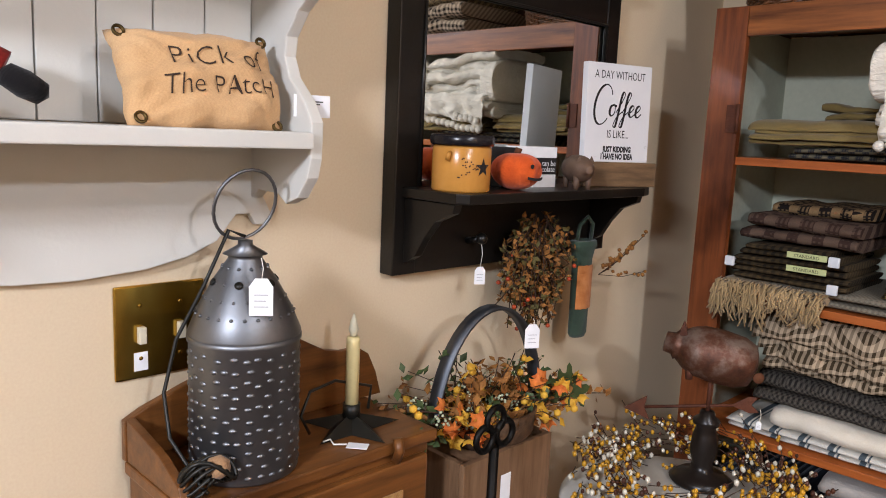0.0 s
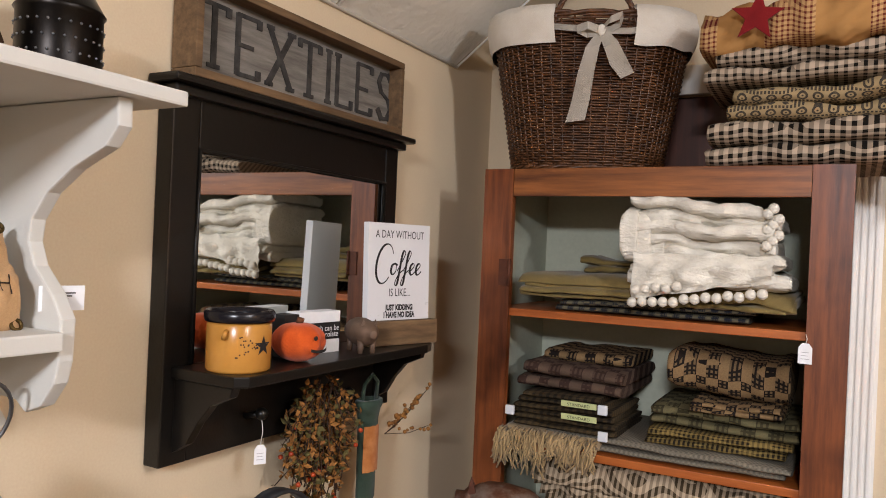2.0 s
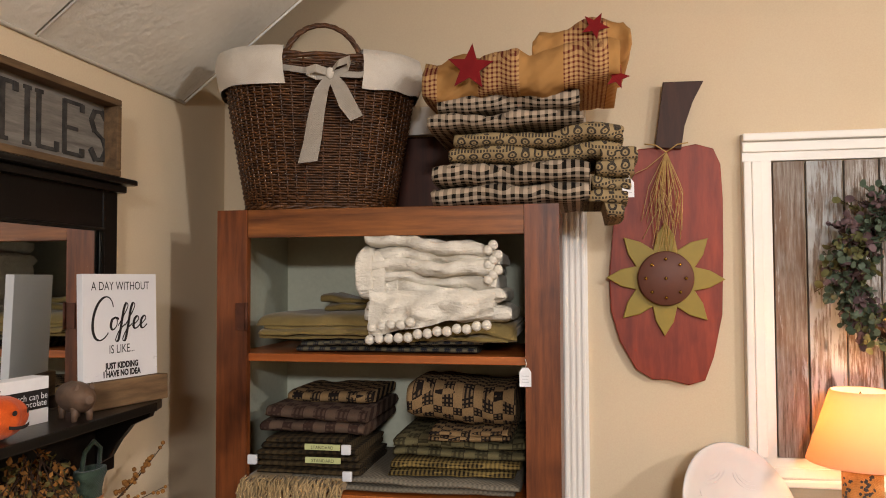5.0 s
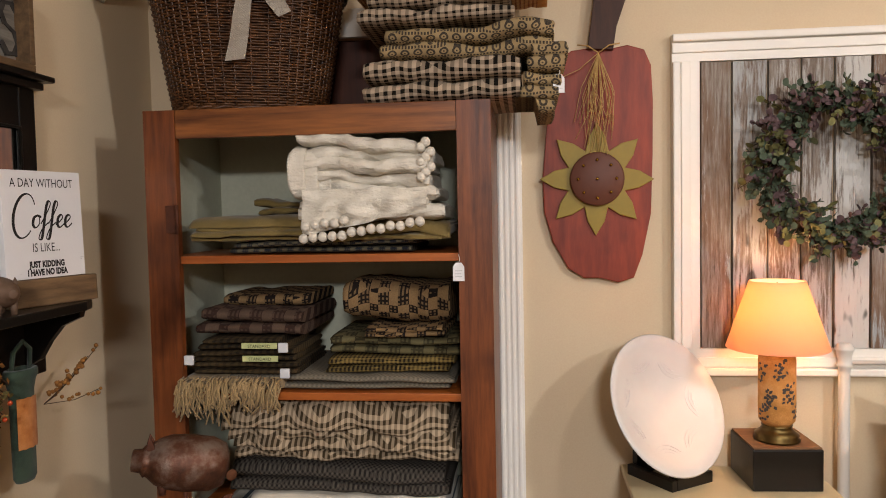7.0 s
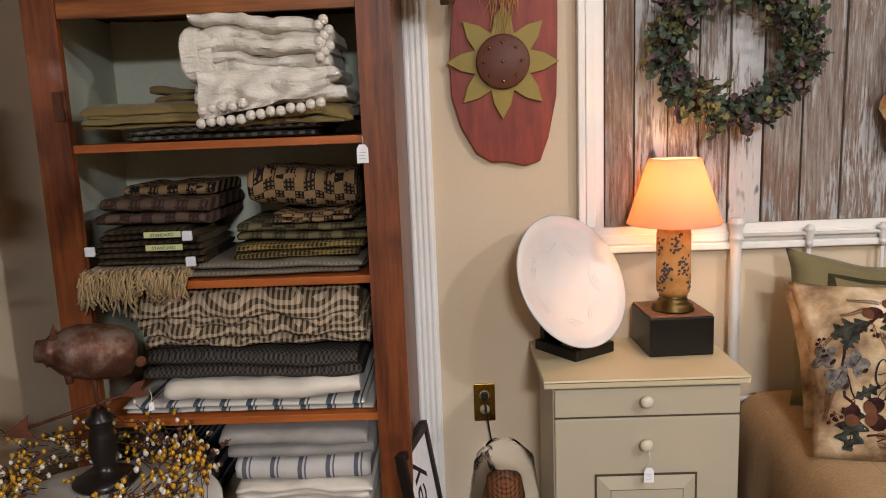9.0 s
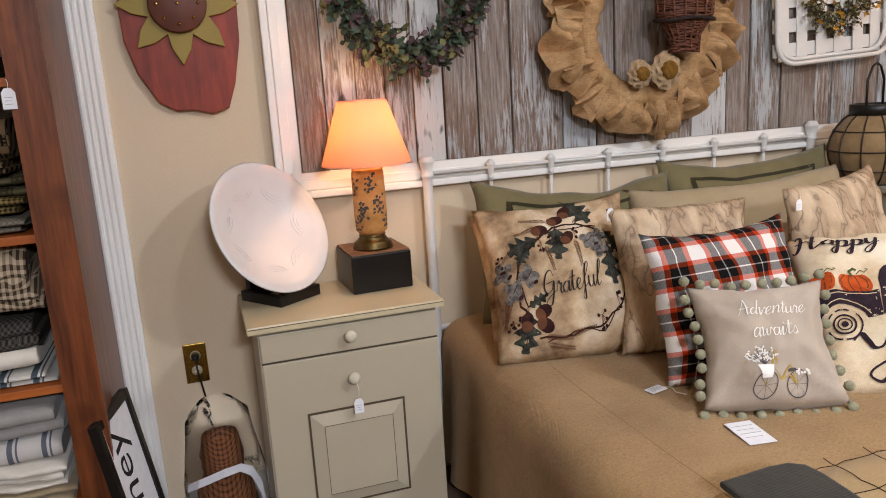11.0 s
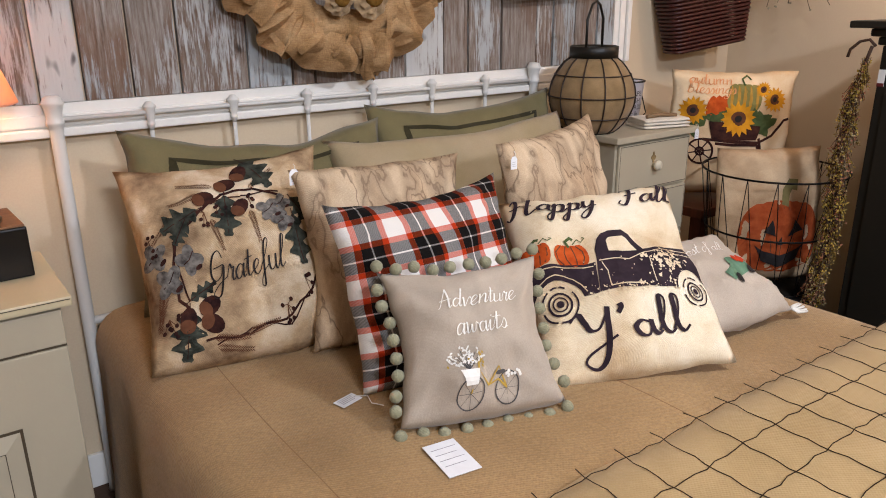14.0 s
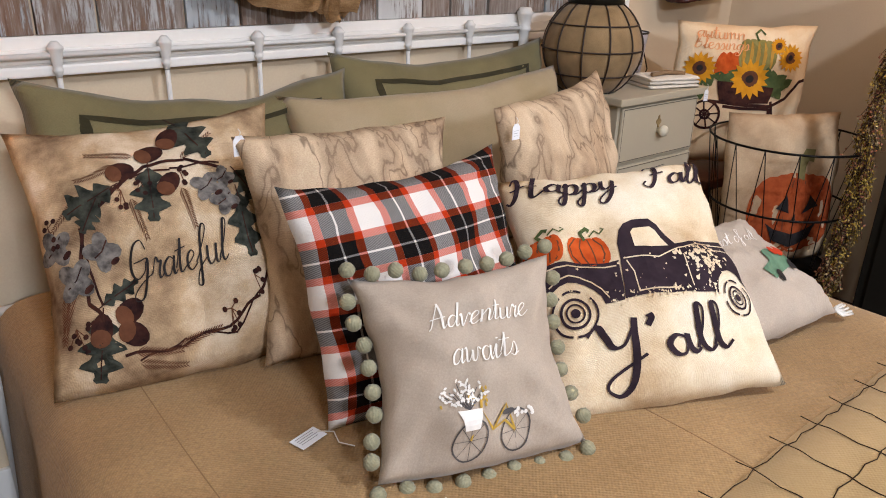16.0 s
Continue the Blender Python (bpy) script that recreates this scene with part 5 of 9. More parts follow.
RED = cloth("red_cotton", "6d1c1a", "84241f", 12)
DENIM = cloth("blue_denim", "33465e", "48607c", 14)
BLACKC = cloth("black_felt", "100f10", "1a1819", 12)
b = bmesh.new()
lathe([(0, 0), (0.045, 0.0), (0.055, 0.03), (0.045, 0.09), (0.02, 0.12), (0, 0.12)], 16, b, Matrix.Translation((-1.08, 0.47, 1.386)))
nf = len(b.faces)
tube([(-1.07, 0.48, 1.475), (-1.05, 0.51, 1.463), (-1.04, 0.54, 1.447)], 0.019, 12, b)
nf2 = len(b.faces)
lathe([(0, -0.03), (0.014, -0.022), (0.017, 0), (0.014, 0.022), (0, 0.03)], 12, b, pose(-1.03, 0.558, 1.428, 62, 0, 0))
for i, fc in enumerate(b.faces):
    fc.material_index = 0 if i < nf else (1 if i < nf2 else 2)
solid("doll", b, [DENIM, RED, BLACKC], "stuffed rag doll in blue denim and red on the shelf", "doll", smooth=True)
# things on the top board
t = thing("tin_canister", "dark punched tin canister on the white shelf", "canister", Matrix.Translation((-1.07, 0.965, 1.709)))
part("body", lathe([(0, 0), (0.055, 0), (0.058, 0.004), (0.055, 0.012), (0.055, 0.10), (0.058, 0.104), (0.055, 0.108), (0.03, 0.15), (0, 0.155)], 30), metal("blackened_tin", "1c1a19", 0.3, "2b2826"), t)
b = bmesh.new()
for j in range(4):
    for i in range(26):
        an = 2 * math.pi * (i + 0.5 * j) / 26
        ball(0.0022, 8, Matrix.Translation((0.0555 * math.cos(an), 0.0555 * math.sin(an), 0.022 + 0.02 * j)), b)
tagged(part("punched_dots", b, TIN, t), kind="stuff")
t = thing("woolly_sheep", "small brown woolly figure on the white shelf", "figure", Matrix.Translation((-1.08, 0.84, 1.709)))
b = bmesh.new()
bmesh.ops.create_icosphere(b, subdivisions=3, radius=0.045)
for v in b.verts:
    v.co *= 1 + 0.16 * noise.noise(v.co * 60)
    v.co.z = v.co.z * 0.9 + 0.04
part("fleece", b, varied("brown_wool", "3a2a1e", "5b432f", 40, 0.95, bump=0.8), t, smooth=True)

# brass switch plate
sp = thing("switch_plate", "polished brass double light switch plate", "switch plate")
SPX = WX + 0.0005
part("plate", box(SPX, SPX + 0.006, 0.715, 0.862, 0.987, 1.138, 0.003), BRASS, sp)
for y in (0.755, 0.82):
    part("toggle", box(SPX + 0.006, SPX + 0.018, y - 0.006, y + 0.006, 1.045, 1.072, 0.002), KNOBCREAM, sp)
    for z in (1.02, 1.105):
        part("screw", lathe([(0, 0), (0.004, 0), (0.003, 0.002), (0, 0.002)], 10, m=pose(SPX + 0.006, y, z, 0, 90, 0)), BRASS, sp)
part("sticker", box(SPX + 0.0064, SPX + 0.0072, 0.744, 0.766, 1.0, 1.03), TAGPAPER, sp)

# ---- mirror with shelf and pegs ----
mr = thing("wall_mirror", "black-painted wall mirror with a shelf and pegs, rubbed edges", "mirror")
MY0, MY1, MZ0, MZ1 = 1.243, 1.98, 1.107, 1.785
MX = -1.16
GY0, GY1, GZ0, GZ1 = 1.306, 1.925, 1.285, 1.675
part("stile", box(WX + 0.001, MX, MY0, GY0 - 0.001, MZ0, MZ1, 0.003), BLACK, mr)
part("stile", box(WX + 0.001, MX, GY1 + 0.001, MY1, MZ0, MZ1, 0.003), BLACK, mr)
part("head_rail", box(WX + 0.001, MX - 0.001, GY0, GY1, GZ1, MZ1, 0.003), BLACK, mr)
part("back_board", box(WX + 0.001, MX - 0.001, GY0, GY1, MZ0, GZ0, 0.003), BLACK, mr)
part("bead", tube([(MX, GY0 + 0.001, GZ0), (MX, GY0 + 0.001, GZ1), (MX, GY1 - 0.001, GZ1), (MX, GY1 - 0.001, GZ0)], 0.005, 6), BLACK, mr)
part("glass", box(WX + 0.002, MX - 0.008, GY0 + 0.0005, GY1 - 0.0005, GZ0 + 0.0005, GZ1 - 0.0005), MIRROR, mr, "clear mirror glass")
b = bmesh.new()
add_box(b, WX + 0.001, MX + 0.018, MY0 - 0.012, MY1 + 0.012, MZ1 - 0.02, MZ1 - 0.002, 0.005)
add_box(b, WX + 0.001, MX + 0.036, MY0 - 0.026, MY1 + 0.03, MZ1 - 0.001, MZ1 + 0.014, 0.006)
part("cornice", b, BLACK, mr)
SH = [(MX, 1.262), (-1.01, 1.262), (-0.992, 1.28), (-0.99, 1.88), (-1.005, 1.925), (-1.05, 1.952), (MX, 1.955)]
part("shelf", prism(SH, 0.02, 0.003, m=Matrix.Translation((0, 0, 1.264))), BLACK, mr)
BR = [(MX, 1.262), (-1.02, 1.262), (-1.025, 1.245), (-1.07, 1.225), (-1.1, 1.19), (-1.125, 1.15), (MX, 1.13)]
for y in (1.29, 1.925):
    part("bracket", prism(BR, 0.02, 0.002, m=Matrix.Translation((0, y, 0)) @ XZ), BLACK, mr)
for y in (1.455, 1.6, 1.745):
    b = tube([(MX, y, 1.165), (MX + 0.035, y, 1.172)], 0.007, 10)
    ball(0.013, 12, Matrix.Translation((MX + 0.042, y, 1.174)), b)
    part("peg", b, BLACK, mr)
price_tag(pose(-1.118, 1.455, 1.168, 0, 0, 60), drop=0.055, size=0.038)

# sign above
SW = wood("grey_barn_wood_sign", "57524c", "8d8880", (30, 3, 30), 0.85, 0.3, 0.4)
OAK = wood("brown_old_wood", "4e3a26", "7d6244", (30, 3, 30), 0.75, 0.4, 0.35)
sg = thing("wooden_sign", "wooden sign reading textiles in a rustic box frame", "sign")
Y0, Y1, Z0, Z1 = 1.265, 1.955, 1.801, 1.985
part("panel", box(WX + 0.004, -1.172, Y0 + 0.012, Y1 - 0.012, Z0 + 0.012, Z1 - 0.012), SW, sg)
for q in ((Y0, Y1, Z0, Z0 + 0.016), (Y0, Y1, Z1 - 0.016, Z1), (Y0, Y0 + 0.016, Z0 + 0.0165, Z1 - 0.0165), (Y1 - 0.016, Y1, Z0 + 0.0165, Z1 - 0.0165)):
    part("frame_strip", box(WX + 0.003, -1.135, *q, 0.002), OAK, sg)
# letters with serifs
LET = {"T": ["0,1 .6,1", ".3,1 .3,0", ".18,0 .42,0", "0,1 0,.88", ".6,1 .6,.88"], "E": ["0,0 0,1", "0,1 .5,1", "0,.5 .36,.5", "0,0 .5,0", ".5,1 .5,.88", ".5,0 .5,.12"], "X": ["0,0 .6,1", "0,1 .6,0", "-.06,1 .1,1", ".5,1 .68,1", "-.06,0 .1,0", ".5,0 .68,0"], "I": ["0.08,0 .08,1", "0,1 .16,1", "0,0 .16,0"], "L": ["0,0 0,1", "0,0 .48,0", ".48,0 .48,.14", "-.08,1 .08,1"], "S": [".5,.84 .36,1 .12,.97 .02,.78 .12,.58 .4,.44 .5,.24 .38,.03 .14,0 0,.18"]}
LETTERPR = varied("worn_charcoal_letter_paint", "2b2927", "4a4744", 40, 0.85)
yy = Y0 + 0.04
LH = 0.115
for ch, adv in zip("TEXTILES", (0.72, 0.66, 0.72, 0.7, 0.32, 0.6, 0.66, 0.6)):
    b = bmesh.new()
    lift = 0.0
    for line in LET[ch]:
        ps = [tuple(float(q) for q in s.split(",")) for s in line.split()]
        for (a0, c0), (a1, c1) in zip(ps, ps[1:]):
            p0, p1 = Vector((a0, c0)), Vector((a1, c1))
            d = (p1 - p0).normalized()
            thick = 0.062 if abs(d.y) > 0.6 else 0.036
            lift += 0.0004
            nrm = Vector((-d.y, d.x)) * thick
            q = [p0 + nrm - d * 0.02, p1 + nrm + d * 0.02, p1 - nrm + d * 0.02, p0 - nrm - d * 0.02]
            prism([(yy + v.x * LH, Z0 + 0.036 + v.y * LH) for v in q], 0.0012 + lift, m=Matrix.Translation((-1.172, 0, 0)) @ UP, bm=b)
    part("letter", b, LETTERPR, sg)
    yy += adv * LH * 1.16

# coffee sign and the small things on the mirror's shelf
SZ = 1.284
cs = thing("wooden_sign", "white wooden coffee sign on a brown base", "sign", pose(-1.05, 1.832, SZ, 0, -2, -16) @ Matrix.Diagonal((1, 0.735, 1, 1)))
WPL = worn_paint("white_plank_paint", "d9d8da", "a9a7a8", 0.6, 0.6)
part("panel", box(-0.009, 0.009, -0.132, 0.132, 0.058, 0.285, 0.0015), WPL, cs)
part("base", box(-0.02, 0.022, -0.142, 0.158, 0.0, 0.057, 0.003), OAK, cs)
TX = pose(0.0096, 0, 0) @ UP
for body, zc, sz, kw in (("A DAY WITHOUT", 0.258, 0.026, {}), ("IS LIKE...", 0.122, 0.026, {}), ("JUST KIDDING", 0.087, 0.018, {"bold": 0.001}), ("I HAVE NO IDEA", 0.070, 0.018, {"bold": 0.001})):
    words("lettering", body, sz, cs, Matrix.Translation((0, 0, zc)) @ TX, INK, **kw)
lines, tot = script("offee")
b = bmesh.new()
big = [[(-0.045 + x * 0.0315, 0.165 + y * 0.026) for x, y in ln] for ln in lines]
big.append([(-0.065 + 0.034 * math.cos(radians(a)) + 0.012 * math.sin(radians(a)), 0.19 + 0.046 * math.sin(radians(a))) for a in range(30, 320, 12)])
for ln in big:
    last = None
    for i, (x, y) in enumerate(ln):
        x0, y0 = ln[max(0, i - 1)]
        x1, y1 = ln[min(len(ln) - 1, i + 1)]
        dx, dy = x1 - x0, y1 - y0
        l = math.hypot(dx, dy) or 1
        wd = 0.0035 * (0.45 + 0.8 * max(0, -dy / l))
        pr = [b.verts.new((x - dy / l * wd * sg2, y + dx / l * wd * sg2, 0.0004)) for sg2 in (1, -1)]
        if last:
            b.faces.new((last[0], pr[0], pr[1], last[1]))
        last = pr
b.transform(TX)
part("lettering", b, INK, cs)

CROCK = varied("mustard_glaze", "b07a34", "c48c42", 6, 0.22, 0, 0.03, 60)
jar = thing("crock_jar", "mustard stoneware jar with a black rim and star", "jar", Matrix.Translation((-1.062, 1.325, SZ)) @ Matrix.Diagonal((1.07, 1.07, 1.05, 1)))
part("body", lathe([(0, 0), (0.05, 0), (0.053, 0.004), (0.053, 0.078), (0.05, 0.083), (0, 0.083)], 36), CROCK, jar)
part("rim", lathe([(0.046, 0.083), (0.056, 0.083), (0.058, 0.088), (0.058, 0.098), (0.055, 0.102), (0.047, 0.1), (0.044, 0.09), (0.046, 0.083)], 36), plain("black_glaze", "17151a", 0.25), jar)
part("wax", lathe([(0, 0.0835), (0.0455, 0.0835), (0.0455, 0.092), (0, 0.094)], 30), plain("cream_wax", "c9a565", 0.5), jar)
b = tube([(0.02, -0.05, 0.07), (0.024, -0.058, 0.066), (0.02, -0.056, 0.058)], 0.004, 8)
part("ear", b, CROCK, jar)


def on_jar(bm, r=0.0536):
    for v in bm.verts:
        an = v.co.x / r
        v.co = Vector((r * math.cos(an), r * math.sin(an), v.co.y))
    return bm


b = bmesh.new()
star = [(0.018 * (1 if i % 2 == 0 else 0.4) * math.sin(i * math.pi / 5), 0.018 * (1 if i % 2 == 0 else 0.4) * math.cos(i * math.pi / 5)) for i in range(10)]
c = b.verts.new((0.0, 0.045, 0))
ring = [b.verts.new((x, 0.045 + y, 0)) for x, y in star]
for i in range(10):
    b.faces.new((c, ring[i], ring[(i + 1) % 10]))
part("star", on_jar(b), INK, jar)
b = bmesh.new()
rng = random.Random(8)
for i in range(26):
    tt = i / 26
    blob(b, -0.012 - 0.035 * tt + rng.uniform(-.004, .004), 0.045 + (rng.choice((-1, 1, 0.2)) * 0.018 * tt) + 0.003 * rng.uniform(-1, 1), 0.0014, 0.0014, 6)
tagged(part("berry_dots", on_jar(b), INK, jar), kind="stuff")

FELT = cloth("orange_felt", "b8481a", "cf5a24", 30, 0.98, 0.5)
fp = thing("felt_pumpkin", "small orange felt pumpkin with a stitched face", "pumpkin", pose(-1.045, 1.468, SZ, 0, 0, 35) @ Matrix.Diagonal((1.2, 1.2, 1.15, 1)))
b = bmesh.new()
bmesh.ops.create_uvsphere(b, u_segments=40, v_segments=18, radius=0.042)
for v in b.verts:
    an = math.atan2(v.co.y, v.co.x)
    k = 1 + 0.06 * math.cos(9 * an) * (1 - (abs(v.co.z) / 0.042) ** 2)
    rr = math.hypot(v.co.x, v.co.y) / 0.042
    v.co = Vector((v.co.x * k, v.co.y * k, (v.co.z * 0.86 - 0.008 * (1 - rr) * (1 if v.co.z > 0 else 0)) + 0.036))
part("body", b, FELT, fp, smooth=True)
b = bmesh.new()
for sx in (-0.012, 0.014):
    blob(b, sx, 0.044, 0.004, 0.004, 10)
a0 = [(x / 10 * 0.022, 0.026 - 0.004 * math.cos(x / 10 * 1.4)) for x in range(-9, 10)]
for (x0, y0), (x1, y1) in zip(a0, a0[1:]):
    b.faces.new([b.verts.new(p) for p in ((x0, y0 - 0.003, 0), (x1, y1 - 0.003, 0), (x1, y1 + 0.002, 0), (x0, y0 + 0.002, 0))])
for v in b.verts:
    an = v.co.x / 0.045 - 0.6
    v.co = Vector((0.0462 * math.cos(an), 0.0462 * math.sin(an), v.co.y))
part("face", b, INK, fp)
part("stem", tube([(0, 0, 0.064), (0.003, 0, 0.074)], 0.006, 8), BROWNPR, fp)
bk = thing("block_sign", "black and white wooden block sign with small words", "sign", pose(-1.10, 1.582, SZ, 0, 0, -6))
part("block", box(-0.02, 0.02, -0.06, 0.06, 0.0, 0.028, 0.001), TAGPAPER, bk)
part("block", box(-0.02, 0.02, -0.06, 0.06, 0.0285, 0.064, 0.001), INK, bk)
part("block", box(-0.02, 0.02, -0.06, 0.06, 0.0645, 0.088, 0.001), TAGPAPER, bk)
for body, zc in (("tch can be", 0.052), ("chocolate", 0.039)):
    words("lettering", body, 0.017, bk, Matrix.Translation((0.0204, 0.022, zc)) @ UP, TAGPAPER)
part("block", box(-0.021, 0.019, -0.1, -0.061, 0.0, 0.085, 0.001), INK, bk)


def pig(name, label, m, s, mat, legs=True):
    """A pig: body, snout, ears and legs in one smooth figure, nose to +x."""
    t = thing(name, label, "pig figure", m)
    b = lathe([(0, -0.5), (0.12, -0.49), (0.22, -0.4), (0.27, -0.2), (0.28, 0.0), (0.26, 0.2), (0.22, 0.33), (0.15, 0.43), (0.09, 0.48), (0.085, 0.55), (0.07, 0.56), (0, 0.555)], 22, m=pose(0, 0, 0, 0, 90, 0))
    for v in b.verts:
        v.co.z *= 1.05
    b.transform(Matrix.Diagonal((s, s, s, 1)))
    part("body", b, mat, t)
    for sy in (-1, 1):
        b = prism([(-0.06, 0), (0.06, 0), (0.02, 0.13)], 0.02, m=pose(0.33, sy * 0.13, 0.16, 70, 0, 90))
        b.transform(Matrix.Diagonal((s, s, s, 1)))
        part("ear", b, mat, t)
    b = tube([(-0.49, 0, 0.05), (-0.56, 0.03, 0.1), (-0.6, -0.02, 0.06), (-0.58, -0.03, 0.0)], 0.018, 6)
    b.transform(Matrix.Diagonal((s, s, s, 1)))
    part("tail", b, mat, t)
    if legs:
        for x in (-0.28, 0.24):
            for sy in (-1, 1):
                b = tube([(x, sy * 0.13, -0.15), (x, sy * 0.14, -0.42)], 0.075, 9, taper=0.7)
                b.transform(Matrix.Diagonal((s, s, s, 1)))
                part("leg", b, mat, t)
    return t


pig("pig_figurine", "small brown carved pig on the mirror shelf", pose(-1.035, 1.668, SZ + 0.0435, 0, 0, -30), 0.105, varied("brown_carved_wood", "4a382c", "6a5342", 30, 0.6))

# ---- hanging berry sprays ----


def leafy(bm, p, d, size, rng2):
    """One small pointed leaf from p along d."""
    d = d.normalized()
    s = d.cross(Vector((rng2.uniform(-1, 1), rng2.uniform(-1, 1), rng2.uniform(-1, 1)))).normalized()
    nrm = d.cross(s)
    a = bm.verts.new(p)
    l = bm.verts.new(p + d * size * 0.5 + s * size * 0.28 + nrm * size * 0.05)
    r = bm.verts.new(p + d * size * 0.5 - s * size * 0.28 + nrm * size * 0.05)
    t = bm.verts.new(p + d * size)
    bm.faces.new((a, l, t, r))


def rvec(rng2):
    while True:
        v = Vector((rng2.uniform(-1, 1), rng2.uniform(-1, 1), rng2.uniform(-1, 1)))
        if 0.05 < v.length < 1:
            return v


DRIED = varied("dried_rust_foliage", "6a4018", "9c6a30", 30, 0.8)
DRIED2 = varied("dried_olive_foliage", "3f3a1c", "66592c", 30, 0.8)
BERRY = varied("orange_berry", "8a2c12", "b84a20", 40, 0.4)
TWIG = plain("brown_twig", "3c2718", 0.8)
rng = random.Random(11)
hw = thing("berry_wreath", "dried rust-coloured berry and leaf bundle hanging from a peg", "dried flowers", Matrix.Translation((-1.105, 1.625, 1.12)))
tw, l1, l2, be = (bmesh.new() for _ in range(4))
for i in range(120):
    y = rng.uniform(-0.1, 0.1)
    z0 = rng.uniform(-0.02, 0.1)
    drop = rng.uniform(0.06, 0.24) * (1 - abs(y) * 3)
    p0 = Vector((rng.uniform(-0.02, 0.02), y * 0.5, z0))
    p1 = Vector((rng.uniform(-0.035, 0.04), y, z0 - drop * 0.5))
    p2 = Vector((rng.uniform(-0.035, 0.045), y * 1.0 + rng.uniform(-.02, .02), z0 - drop))
    tube([p0, p1, p2], 0.0012, 4, tw)
    for k in range(16):
        tt = rng.random()
        p = p0.lerp(p1, tt * 2) if tt < 0.5 else p1.lerp(p2, tt * 2 - 1)
        leafy(l1 if rng.random() < 0.6 else l2, p, rvec(rng), rng.uniform(0.012, 0.022), rng)
    if i % 6 == 0:
        ball(0.006, 8, Matrix.Translation(p2 + rvec(rng) * 0.02), be)
tagged(part("twig_mass", tw, TWIG, hw), kind="stuff")
tagged(part("rust_leaves", l1, DRIED, hw), kind="stuff")
tagged(part("olive_leaves", l2, DRIED2, hw), kind="stuff")
part("berries", be, BERRY, hw, smooth=True)
hb = thing("hanging_bag", "green cloth hanging bag with an orange patch and berry sprig", "bag", pose(-1.118, 1.83, 0.9))
GRC = cloth("green_wool", "2d3a30", "3d4c3f", 20, 0.95, 0.6)
b = lathe([(0, 0.0), (0.024, 0.0), (0.03, 0.01), (0.031, 0.12), (0.034, 0.2), (0.04, 0.222), (0.046, 0.232), (0.044, 0.244), (0.036, 0.247), (0.03, 0.235), (0, 0.23)], 24)
for v in b.verts:
    v.co.x *= 0.6
    v.co += Vector((0, 0.003 * noise.noise(v.co * 40), 0))
part("body", b, GRC, hb, smooth=True)
b = bmesh.new()
for i in range(9):
    an = radians(-60 + 15 * i)
    for z in (0.075, 0.185):
        b.verts.new((0.6 * 0.0365 * math.cos(an), 0.0365 * math.sin(an), z + 0.002 * math.sin(i * 3)))
b.verts.ensure_lookup_table()
for i in range(8):
    b.faces.new((b.verts[2 * i], b.verts[2 * i + 2], b.verts[2 * i + 3], b.verts[2 * i + 1]))
part("patch", b, cloth("orange_burlap_patch", "a0602e", "b97b48", 40), hb)
part("handle", tube([(0, -0.03, 0.24), (0.005, -0.027, 0.285), (0.008, 0.0, 0.305), (0.005, 0.027, 0.285), (0, 0.03, 0.24)], 0.005, 8), GRC, hb)
tw, l1 = bmesh.new(), bmesh.new()
for q in range(5):
    e = Vector((0.03 + 0.01 * q, 0.12 + 0.025 * q - 0.03 * (q == 4), 0.2 + 0.02 * q - 0.12 * (q == 4)))
    m0 = Vector((0.03, 0.03, 0.16))
    tube([m0, (m0 + e) / 2 + Vector((0, 0, -0.01)), e], 0.001, 4, tw)
    for k in range(9):
        ball(rng.uniform(0.004, 0.0068), 8, Matrix.Translation(m0.lerp(e, 0.3 + 0.08 * k) + rvec(rng) * 0.012), l1)
part("sprig", tw, TWIG, hb)
tagged(part("sprig_buds", l1, DRIED, hb, smooth=True), kind="stuff")

# ---- brown cupboard with lantern and candle ----
CUPW = wood("brown_varnished_pine", "4a2b12", "7a4c22", (30, 3, 30), 0.35, 0.5)
cp = thing("wooden_cupboard", "small brown varnished cupboard with a scalloped back", "cupboard")
CPZ = 0.86
part("case", box(-1.185, -0.987, 0.73, 1.195, 0, CPZ - 0.022, 0.003), CUPW, cp)
part("top", box(-1.185, -0.973, 0.722, 1.205, CPZ - 0.021, CPZ, 0.004), CUPW, cp)
BK = [(0.722, CPZ), (0.722, 0.925), (0.75, 0.94), (0.82, 0.965), (0.9, 0.99), (0.98, 1.01), (1.04, 1.008), (1.1, 0.975), (1.14, 0.966), (1.18, 0.966), (1.205, 0.95), (1.225, 0.91), (1.24, CPZ)]
part("back_board", prism(BK, 0.016, 0.003, m=Matrix.Translation((-1.194, 0, 0.001)) @ UP), CUPW, cp)
part("gallery", prism([(-1.177, CPZ), (-0.985, CPZ), (-1.0, 0.885), (-1.06, 0.91), (-1.177, 0.93)], 0.014, 0.002, m=Matrix.Translation((0, 0.738, 0.001)) @ XZ), CUPW, cp)
d = part("door", box(-0.986, -0.97, 0.86, 1.18, 0.35, CPZ - 0.04, 0.004), CUPW, cp)
part("panel", box(-0.969, -0.965, 0.92, 1.12, 0.4, CPZ - 0.09, 0.002), cloth("cane_webbing", "8a6436", "a47c48", 60), d, "woven cane panel")
part("latch", tube([(-0.966, 1.1, CPZ - 0.03), (-0.958, 1.1, CPZ - 0.01), (-0.964, 1.1, CPZ + 0.012)], 0.009, 8), CUPW, cp)

